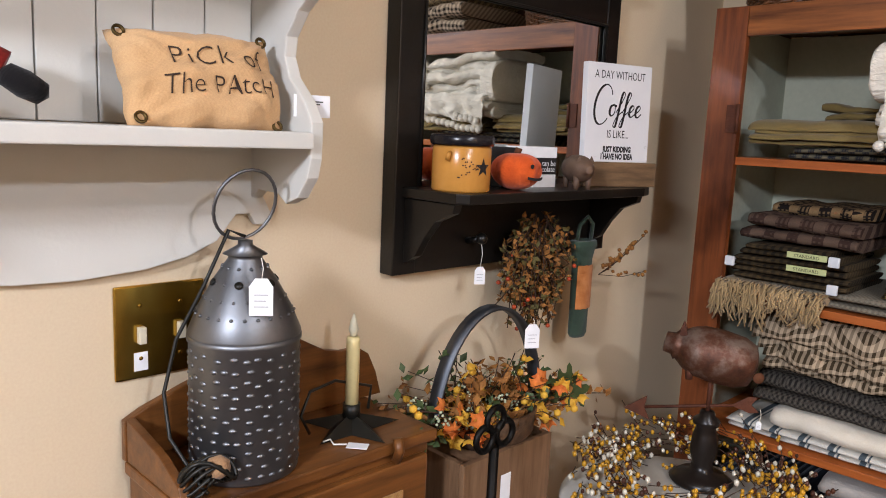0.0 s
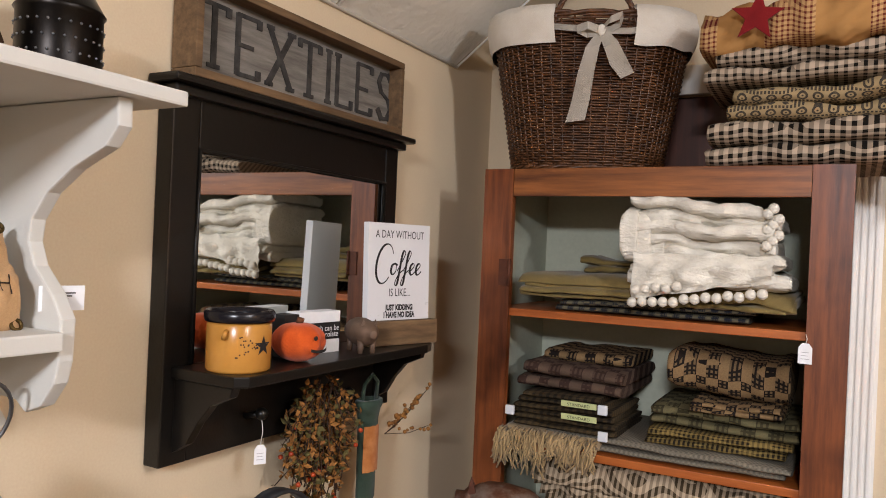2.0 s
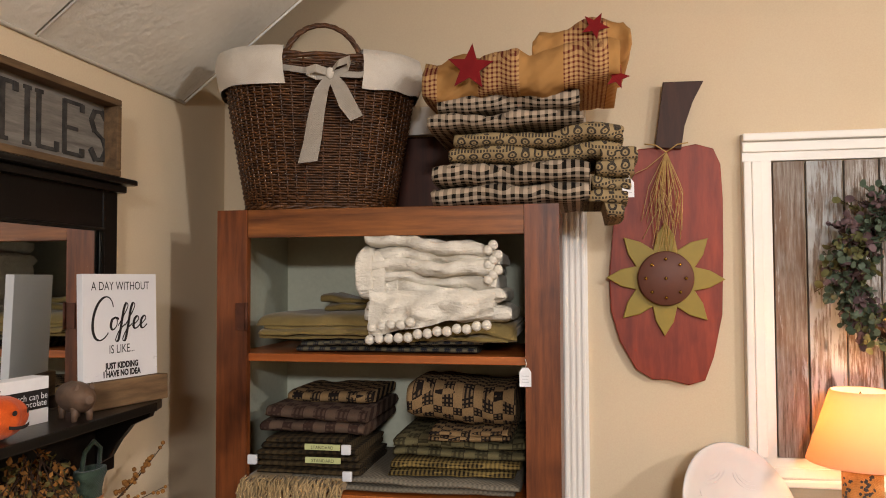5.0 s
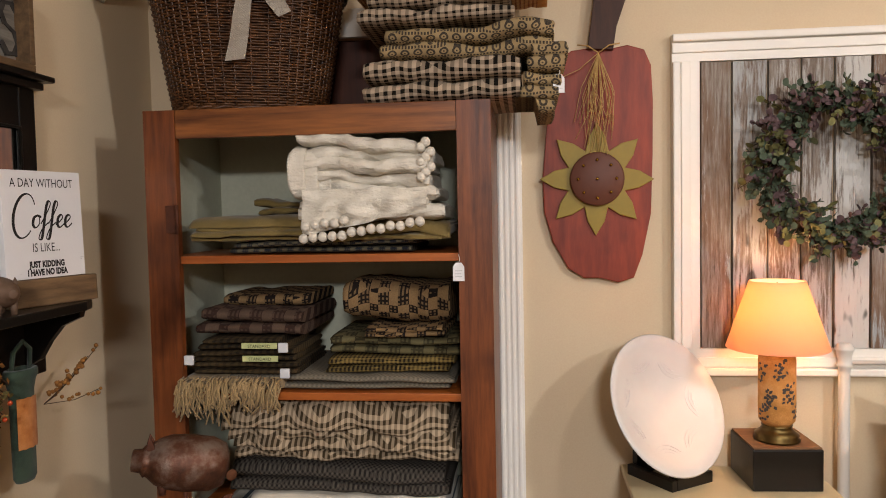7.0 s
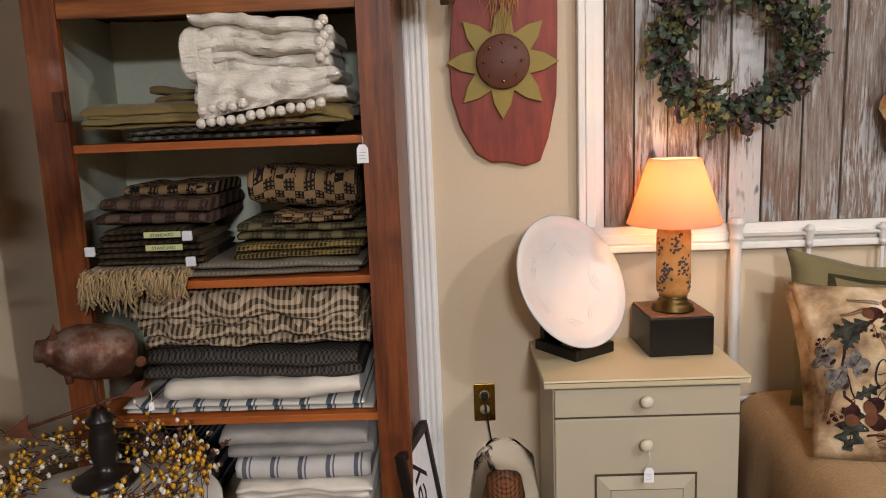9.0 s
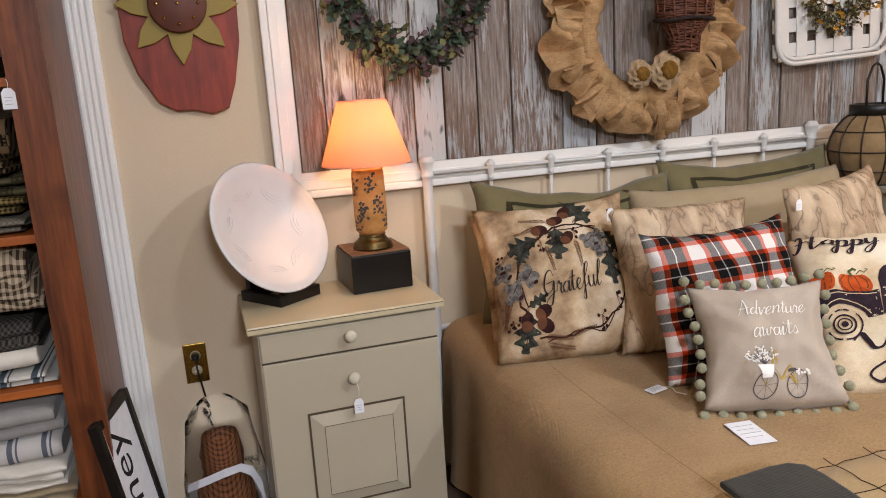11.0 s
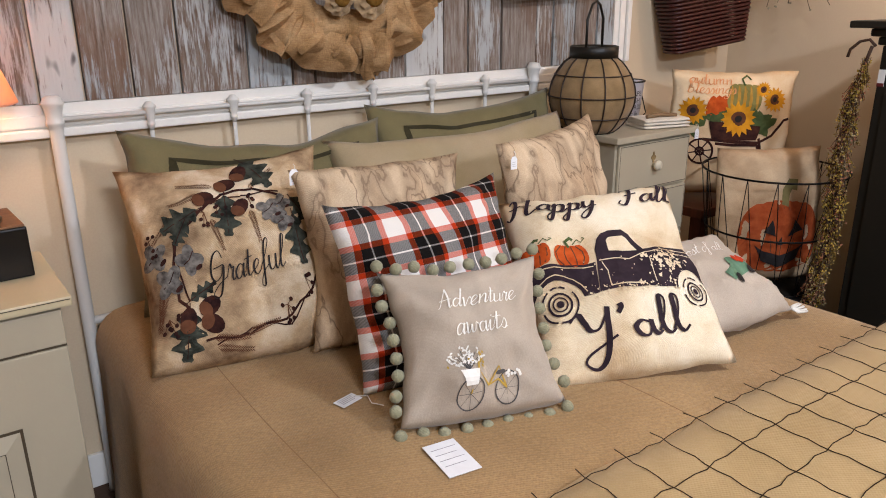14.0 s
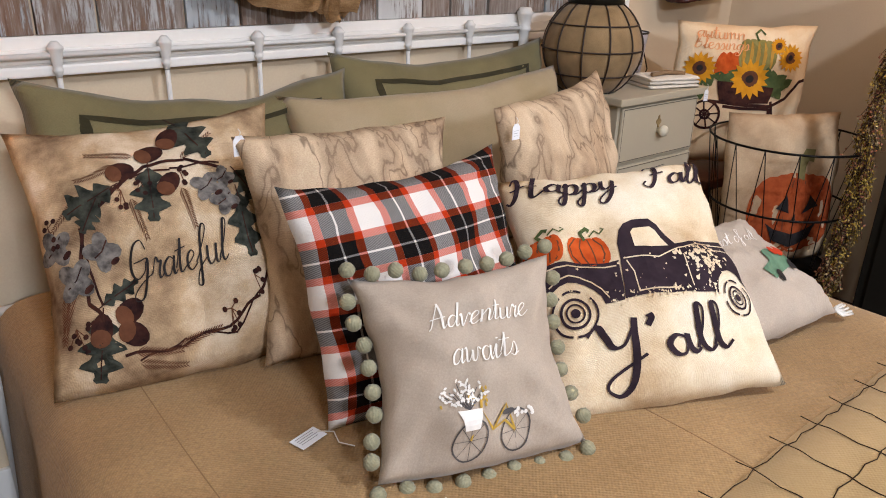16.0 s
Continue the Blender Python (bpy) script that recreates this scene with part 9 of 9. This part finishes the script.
bag = thing("bagged_doll", "brown cloth doll packed in a clear plastic bag", "packed doll", Matrix.Translation((0.14, 2.37, 0)))
b = bmesh.new()
lathe([(0, 0), (0.07, 0.0), (0.085, 0.08), (0.07, 0.19), (0.05, 0.25), (0.055, 0.3), (0.045, 0.36), (0, 0.38)], 20, b)
part("doll_body", b, checked("brown_check_cotton", "6d4428", "2f1a10", 0.012, 0.4), bag)
part("white_band", ribbon([(-0.1, -0.03, 0.225), (-0.07, -0.075, 0.255), (0.0, -0.1, 0.285), (0.045, -0.095, 0.29), (0.075, -0.08, 0.265), (0.095, -0.06, 0.2), (0.1, -0.05, 0.12)], [0.024, 0.026, 0.026, 0.024, 0.03, 0.032, 0.03], (0.25, 0, 1)), TAGPAPER, bag)
b = lathe([(0.1, 0.0), (0.118, 0.1), (0.116, 0.24), (0.1, 0.34), (0.085, 0.42), (0.05, 0.46)], 30)
for v in b.verts:
    v.co += Vector((1, 1, 0)) * 0.012 * noise.noise(v.co * 22)
f2 = part("film", b, plastic(), bag, smooth=True)
f2.visible_shadow = False

# ---- far nightstand with lantern ----
MX0, MX1, MF, MZ = 2.43, 2.86, 2.20, 0.85
n2 = thing("nightstand", "sage cream chest of small drawers past the bed", "nightstand")
part("top", box(MX0, MX1, MF, WY - 0.02, MZ - 0.022, MZ, 0.004), SAGE, n2)
part("case", box(MX0 + 0.02, MX1 - 0.02, MF + 0.026, WY - 0.025, 0, MZ - 0.023, 0.002), SAGE, n2)
for z0, z1 in ((0.655, 0.82), (0.475, 0.645), (0.25, 0.465), (0.06, 0.24)):
    d = part("drawer", box(MX0 + 0.03, MX1 - 0.03, MF + 0.014, MF + 0.025, z0, z1, 0.004), SAGE, n2)
    part("line", tube([(MX0 + 0.036, MF + 0.0138, z0 + 0.006), (MX1 - 0.036, MF + 0.0138, z0 + 0.006), (MX1 - 0.036, MF + 0.0138, z1 - 0.006), (MX0 + 0.036, MF + 0.0138, z1 - 0.006)], 0.0012, 5, closed=True), BROWNLINE, d)
    part("knob", lathe(KN, 20, m=pose((MX0 + MX1) / 2 - 0.008, MF + 0.014, (z0 + z1) / 2, 90, 0, 0)), KNOBCREAM, d)

part("keyhole_plate", prism([(0.009 * (1 + 0.35 * math.cos(4 * a)) * math.cos(a), 0.016 * (1 + 0.25 * math.cos(4 * a)) * math.sin(a)) for a in [2 * math.pi * i / 24 for i in range(24)]], 0.0025, m=pose((MX0 + MX1) / 2 - 0.01, MF + 0.0138, 0.763, 90, 0, 0)), varied("worn_tan_brass", "6e5836", "a18a5c", 60, 0.5), n2, "worn tan keyhole plate")

lt = thing("paper_lantern", "round tan fabric lantern with dark wire bands and handle", "lantern", Matrix.Translation((2.47, 2.36, MZ + 0.001)))
LF = cloth("tan_lantern_fabric", "7d6747", "957c58", 20, 0.9, 0.4)
LRIB = plain("dark_brown_wire", "2c2018", 0.6)
RL, HL = 0.143, 0.245


def lant_r(k):
    return 0.075 + (RL - 0.075) * math.sin(math.pi * min(1, max(0, k))) ** 0.75


prof = [(0, 0.0)] + [(lant_r(i / 20), HL * i / 20) for i in range(21)] + [(0, HL)]
part("globe", lathe(prof, 44), LF, lt)
for i in range(12):
    a = 2 * math.pi * i / 12
    part("rib", tube([((lant_r(k / 16) + 0.003) * math.cos(a), (lant_r(k / 16) + 0.003) * math.sin(a), HL * k / 16) for k in range(17)], 0.0024, 6), LRIB, lt)
for k in (0.22, 0.5, 0.78):
    part("band", tube([((lant_r(k) + 0.003) * math.cos(a), (lant_r(k) + 0.003) * math.sin(a), HL * k) for a in [2 * math.pi * i / 48 for i in range(48)]], 0.0022, 6, closed=True), LRIB, lt)
part("collar", lathe([(0.075, HL), (0.08, HL), (0.08, HL + 0.035), (0.075, HL + 0.037), (0.07, HL + 0.03), (0.07, HL)], 36), BLACK2, lt)
part("handle", tube([(0.075 * math.cos(0.4), 0.075 * math.sin(0.4), HL + 0.02), (0.07, 0.03, HL + 0.12), (0.04, 0.02, HL + 0.165), (0, 0, HL + 0.178), (-0.04, -0.02, HL + 0.165), (-0.07, -0.03, HL + 0.12), (-0.075 * math.cos(0.4), -0.075 * math.sin(0.4), HL + 0.02)], 0.0045, 7), BLACK2, lt)
part("foot", lathe([(0, 0), (0.08, 0), (0.078, 0.012), (0, 0.012)], 30), BLACK2, lt)
tn = thing("tin_bucket", "small white tin bucket with printed words and a wire handle", "bucket", Matrix.Translation((2.76, 2.46, MZ + 0.001)) @ Matrix.Diagonal((1.05, 1.05, 1.15, 1)))
part("body", lathe([(0, 0), (0.05, 0), (0.062, 0.12), (0.065, 0.122), (0.062, 0.125), (0.058, 0.12), (0.047, 0.004), (0, 0.004)], 32), worn_paint("whitewashed_tin", "d0ccd2", "8e888c", 0.5, 0.62), tn)
part("rim", tube([(0.063 * math.cos(a), 0.063 * math.sin(a), 0.124) for a in [2 * math.pi * i / 36 for i in range(36)]], 0.003, 6, closed=True), BLACK2, tn)
part("handle", tube([(0.06, 0.02, 0.11), (0.09, 0.0, 0.07), (0.08, -0.03, 0.02), (0.03, -0.062, 0.02)], 0.002, 5), IRON, tn)
for body, z in (("CRAPE", 0.088), ("FRESH", 0.066), ("GOURDS", 0.045), ("10c lb", 0.024)):
    b = lettering(body, 0.022)
    for v in b.verts:
        an = v.co.x / 0.056 - 1.95
        r = 0.0512 + 0.012 * (z / 0.12)
        v.co = Vector((r * math.cos(an), r * math.sin(an), z + v.co.y))
    part("lettering", b, GREYINK, tn)
np_ = thing("napkin_stack", "stack of cream cloth napkins tied with twine", "napkins", pose(2.735, 2.285, MZ + 0.001, 0, 0, -18))
for i in range(3):
    b = bmesh.new()
    slab(b, -0.09, 0.09, -0.06, 0.07, 0.011 * i, 0.011 * i + 0.012, 100 + i, 0.004, 12, 12)
    part("napkin", b, CREAM, np_)
part("stick", tube([(-0.06, -0.02, 0.038), (0.0, -0.012, 0.042), (0.06, -0.02, 0.038)], 0.007, 7), wood("driftwood", "6a5138", "8d7252", (3, 30, 30), 0.8), np_)
price_tag(pose(2.84, MF - 0.005, MZ + 0.01), size=0.035, drop=0.018)

# hanging wall basket
hbk = thing("wall_basket", "dark red woven wall basket filled with greenery", "basket", pose(3.23, 2.49, 1.23, 0, -8, -14))
MAR = varied("maroon_woven_splint", "2c1210", "4a221c", 40, 0.45)
b = bmesh.new()
for j in range(24):
    z = -0.13 + 0.015 * j
    k = j / 23
    w2, d2 = 0.17 + 0.04 * k, 0.05 + 0.03 * k
    pts = rrect(w2, d2, 0.03, 0, 6)
    dense = []
    for i in range(len(pts)):
        p, q = Vector(pts[i]), Vector(pts[(i + 1) % len(pts)])
        n = max(1, int((q - p).length / 0.014))
        dense += [p.lerp(q, t / n) for t in range(n)]
    tube([(p.x, p.z + 0.0022 * math.cos(math.pi * (i + j)), z) for i, p in enumerate(dense)], 0.0072, 5, b, closed=True)
tagged(part("weave", b, MAR, hbk), kind="stuff")
part("floor_panel", box(-0.155, 0.155, -0.045, 0.045, -0.138, -0.13), MAR, hbk)
b = bmesh.new()
rng = random.Random(71)
for i in range(420):
    p = Vector((rng.uniform(-.2, .2), rng.uniform(-.07, .06), 0.2 + rng.uniform(0, 0.09)))
    leafy(b, p, rvec(rng) + Vector((0, 0, 0.7)), 0.04, rng)
tagged(part("greenery", b, LFG, hbk), kind="stuff")

# pillows beyond the far nightstand
st = thing("stool", "low dark wooden stool under a stack of pillows", "stool")
part("seat", box(2.9, 3.35, 2.18, 2.52, 0.5, 0.535, 0.004), DOORWOOD, st)
for x in (2.93, 3.31):
    for y in (2.21, 2.48):
        part("leg", box(x - 0.02, x + 0.02, y - 0.02, y + 0.02, 0, 0.499), DOORWOOD, st)
sf = Pillow("throw_pillow", "cream pillow printed with sunflowers in a wheelbarrow", PEACH, (2.955, 2.415, 1.03), (3.30, 2.12, 1.02), (2.945, 2.40, 0.56), (3.31, 2.10, 0.56), 0.06, 0.04, 15)
PEACHPR = varied("pale_orange_print", "cf8450", "e0a273", 40, 0.9)
sf.pen("autumn", -0.42, 0.85, 0.165, PEACHPR, 0, 0.0045, 0.8)
sf.pen("blessings", -0.42, 0.7, 0.18, PEACHPR, 0, 0.0045, 0.8)
rng = random.Random(81)


def sunflower(pil, u, v, r, off):
    pe, ce = bmesh.new(), bmesh.new()
    for i in range(16):
        leaf2d(pe, u, v, r, r * 0.2, 2 * math.pi * i / 16 + 0.1)
    for i in range(14):
        leaf2d(pe, u, v, r * 0.82, r * 0.2, 2 * math.pi * i / 14 + 0.3)
    pil.lay("sunflower_print", pe, YELLOWPR, off)
    blob(ce, u, v, r * 0.42, r * 0.42, 14)
    pil.lay("seed_print", ce, BROWNPR, off + 0.0012)
    c2 = bmesh.new()
    blob(c2, u, v, r * 0.2, r * 0.2, 10)
    pil.lay("seed_print", c2, INK, off + 0.002)


pk2, gr2, rb2, lf2 = (bmesh.new() for _ in range(4))
for k in (-1, 1, -0.45, 0.45, 0):
    blob(gr2, 0.12 + k * 0.16, 0.6, 0.12, 0.23, 14)
    blob(rb2, 0.12 + k * 0.2, 0.6, 0.025, 0.2, 10)
for k in (-1, 1, 0):
    blob(pk2, -0.3 + k * 0.1, 0.43, 0.09, 0.2, 12)
for i in range(40):
    leaf2d(lf2, rng.choice((-0.58, 0.42, -0.2, 0.36)) + rng.uniform(-.12, .12), rng.uniform(0.1, 0.34), 0.2, 0.07, rng.uniform(0, 6))
sf.lay("pumpkin_print", pk2, ORANGE, 0.0018)
sf.lay("pumpkin_print", gr2, varied("green_gourd_print", "6d6a3c", "96894e", 18, 0.9), 0.0024)
sf.lay("rib_print", rb2, varied("ochre_rib_print", "a8792c", "bd9444", 30, 0.9), 0.003)
sf.lay("leaf_print", lf2, GREENPR, 0.0036)
sf.stroke("stem_print", [(0.12, 0.8), (0.1, 0.9), (0.18, 0.96), (0.24, 0.9)], 0.007, GREENPR, 0.003)
b = bmesh.new()
b.faces.new([b.verts.new((x, y, 0)) for x, y in [(-0.42, 0.22), (0.42, 0.14), (0.36, -0.08), (-0.36, -0.08)]])
sf.lay("barrow_print", b, PURPLE, 0.0042, 4)
for ps in ([(-0.5, -0.08), (0.4, -0.12), (0.62, -0.02), (0.82, 0.24), (0.92, 0.26)], [(-0.3, -0.14), (0.4, -0.16), (0.48, -0.45)], [(0.4, -0.05), (0.55, -0.45)]):
    sf.stroke("barrow_handle", [(ps[i][0] + (ps[i + 1][0] - ps[i][0]) * k / 5, ps[i][1] + (ps[i + 1][1] - ps[i][1]) * k / 5) for i in range(len(ps) - 1) for k in range(6)], 0.01, PURPLE, 0.002)
for r in (0.2, 0.06):
    sf.stroke("wheel_print", [(-0.52 + r * math.cos(a * 0.3), -0.28 + r * math.sin(a * 0.3)) for a in range(22)], 0.008, PURPLE, 0.002)
for i in range(4):
    a = math.pi * i / 4 + 0.2
    sf.stroke("spoke_print", [(-0.52 + 0.2 * k * math.cos(a), -0.28 + 0.2 * k * math.sin(a)) for k in (-1, -0.5, 0, 0.5, 1)], 0.005, PURPLE, 0.002)
sunflower(sf, 0.05, 0.26, 0.29, 0.005)
sunflower(sf, -0.68, 0.38, 0.23, 0.0046)
sunflower(sf, 0.62, 0.56, 0.2, 0.0046)
sunflower(sf, 0.42, 0.74, 0.13, 0.0042)

bn = thing("wastebin", "dark grey metal bin standing on the floor", "bin", Matrix.Translation((3.0, 1.98, 0)))
part("drum", lathe([(0, 0), (0.185, 0), (0.19, 0.01), (0.198, 0.29), (0.203, 0.296), (0.195, 0.3), (0, 0.3)], 40), metal("dark_zinc", "3a3a3c", 0.5, "262628"), bn)
wb = thing("wire_basket", "round dark wire basket holding a pumpkin pillow", "wire basket", Matrix.Translation((3.0, 1.98, 0.302)))
RB0, RB1, HB = 0.185, 0.238, 0.41
for k in (0.0, 0.5, 1.0):
    r = RB0 + (RB1 - RB0) * k
    part("ring", tube([(r * math.cos(a), r * math.sin(a), HB * k + 0.003) for a in [2 * math.pi * i / 48 for i in range(48)]], 0.0035, 6, closed=True), IRON, wb)
for i in range(16):
    a0 = 2 * math.pi * i / 16
    for sg2 in (-1, 1):
        part("wire", tube([((RB0 + (RB1 - RB0) * k) * math.cos(a0 + sg2 * k * 0.196), (RB0 + (RB1 - RB0) * k) * math.sin(a0 + sg2 * k * 0.196), HB * k + 0.003) for k in (0, 0.25, 0.5, 0.75, 1)], 0.0015, 4), IRON, wb)
part("bottom", lathe([(0, 0.001), (0.18, 0.001), (0.18, 0.004), (0, 0.004)], 30), IRON, wb)
pp = Pillow("throw_pillow", "dusky cream pillow printed with a grinning jack-o'-lantern", DUSKY, (2.81, 2.14, 0.785), (3.235, 1.91, 0.78), (2.86, 2.035, 0.315), (3.12, 1.885, 0.315), 0.06, 0.03, 16)
b = bmesh.new()
for k in (-1, 1, -0.6, 0.6, -0.25, 0.25):
    blob(b, 0.08 + k * 0.42, -0.3, 0.38, 0.56 - 0.06 * abs(k), 18)
pp.lay("pumpkin_print", b, varied("faded_orange_print", "7d3213", "a4512a", 22, 0.9, sharp=0.2), 0.002)
b = bmesh.new()
for k in (-0.62, -0.25, 0.05, 0.35, 0.68):
    pp.stroke("", [(0.08 + k * 0.4, 0.14), (0.08 + k * 0.85, -0.3), (0.08 + k * 0.45, -0.72)], 0.003, None, bm=b)
pp.lay("rib_print", b, BROWNPR, 0.0028)
b = bmesh.new()
for sg2 in (-1, 1):
    b.faces.new([b.verts.new((0.1 + sg2 * x, y, 0)) for x, y in ([(0.12, -0.3), (0.4, -0.22), (0.24, -0.06)] if sg2 > 0 else [(0.12, -0.3), (0.24, -0.06), (0.4, -0.22)])])
b.faces.new([b.verts.new((0.1 + x, y, 0)) for x, y in [(-0.06, -0.42), (0.06, -0.42), (0, -0.3)]])
b.faces.new([b.verts.new((0.1 + x, y, 0)) for x, y in [(-0.5, -0.42), (-0.36, -0.5), (0.0, -0.58), (0.36, -0.5), (0.5, -0.42), (0.34, -0.66), (0.0, -0.76), (-0.34, -0.66)]])
pp.lay("face_print", b, INK, 0.0055, 4)
pp.stroke("stem_print", [(0.12, 0.16), (0.16, 0.36), (0.28, 0.48), (0.42, 0.46)], 0.034, varied("khaki_stem_print", "5e5634", "7a7048", 25, 0.9), 0.0024)

# tall black case with a hanging garland
bc = thing("black_cabinet", "tall black-painted cabinet with a stepped moulded top", "cabinet")
part("case", box(3.0, 3.46, 1.1, 1.69, 0.0, 1.14, 0.004), BLACK2, bc)
part("neck", box(2.988, 3.472, 1.088, 1.702, 1.141, 1.165, 0.006), BLACK2, bc)
part("cornice", box(2.97, 3.49, 1.07, 1.72, 1.166, 1.19, 0.008), BLACK2, bc)
part("top", box(2.93, 3.53, 1.03, 1.765, 1.191, 1.212, 0.004), BLACK2, bc)
for y0, y1 in ((1.13, 1.385), (1.405, 1.66)):
    part("door_panel", box(2.992, 2.9995, y0, y1, 0.08, 1.0, 0.003), BLACK2, bc)
card = part("label_card", box(2.9965, 2.9994, 1.668, 1.688, 1.02, 1.07, 0.0005), plain("white_card", "d8d5cf", 0.7), bc, "white paper card")
part("card_band", box(2.9955, 2.9964, 1.668, 1.688, 1.02, 1.03), plain("maroon_band", "5a1c1c", 0.7), card)
dg = thing("dried_garland", "long dried yellow and rust flower garland hanging from the black cabinet", "garland", Matrix.Translation((2.955, 1.7, 1.14)))
rng = random.Random(91)
tw, l1, l2, l3 = (bmesh.new() for _ in range(4))


def hang(z):
    """The garland's line: it swings out from its hook and hangs plumb."""
    return Vector((0.004 * math.sin(z * 11), 0.045 * min(1.0, -z / 0.35) - 0.012 * math.sin(z * 9), z))


for i in range(560):
    z = -0.03 - 0.8 * rng.random()
    bunch = 0.55 + 0.45 * abs(math.sin(z * 7.5 + 0.6))
    wide = 0.03 * bunch * min(1.0, 0.4 - z * 1.6)
    p0 = hang(z) + Vector((rng.uniform(-wide, wide), rng.uniform(-wide, wide), 0))
    p1 = p0 + Vector((rng.uniform(-.025, .02), rng.uniform(-.025, .025), -rng.uniform(0.03, 0.075)))
    tube([p0, p1], 0.0009, 4, tw)
    pick = 0.5 + 0.5 * math.sin(z * 13 + 2)
    tgt = l1 if rng.random() < 0.35 + 0.4 * pick else (l2 if rng.random() < 0.6 else l3)
    for k in range(11):
        leafy(tgt, p0.lerp(p1, rng.uniform(0, 1.1)), rvec(rng), rng.uniform(0.006, 0.012), rng)
tube([hang(-0.03 * i) for i in range(29)], 0.005, 6, tw)
tube([(0.0, -0.01, 0.0), (0.0, 0.01, 0.018), (-0.005, 0.035, 0.012), (-0.01, 0.058, -0.012), (-0.012, 0.062, -0.035)], 0.0045, 6, tw)
part("stem", tw, TWIG, dg)
for nm, bb, mt in (("yellow_floret_mass", l1, varied("ochre_floret", "8a6f2a", "b5983f", 30, 0.8)), ("rust_floret_mass", l2, varied("dusty_rust_floret", "7d4a32", "a36c4c", 30, 0.8)), ("straw_floret_mass", l3, varied("straw_floret", "8c7a50", "b09a6c", 30, 0.8))):
    tagged(part(nm, bb, mt, dg), kind="stuff")
bsp = thing("berry_spray", "spray of pale berries and twigs fixed to the wall corner", "spray", Matrix.Translation((3.45, 2.3, 1.5)))
tw, l1 = bmesh.new(), bmesh.new()
for i in range(60):
    d = rvec(rng)
    d.z -= 0.4
    p1 = Vector((d.x * 0.12, d.y * 0.28, d.z * 0.24))
    tube([(0, 0, 0.06), p1 * 0.5, p1], 0.0012, 4, tw)
    for k in range(7):
        ball(0.0045, 8, Matrix.Translation(p1 * rng.uniform(0.4, 1.05) + rvec(rng) * 0.012), l1)
tagged(part("twig_mass", tw, TWIG, bsp), kind="stuff")
tagged(part("pale_berries", l1, plain("pale_berry", "8f8770", 0.5), bsp, smooth=True), kind="stuff")
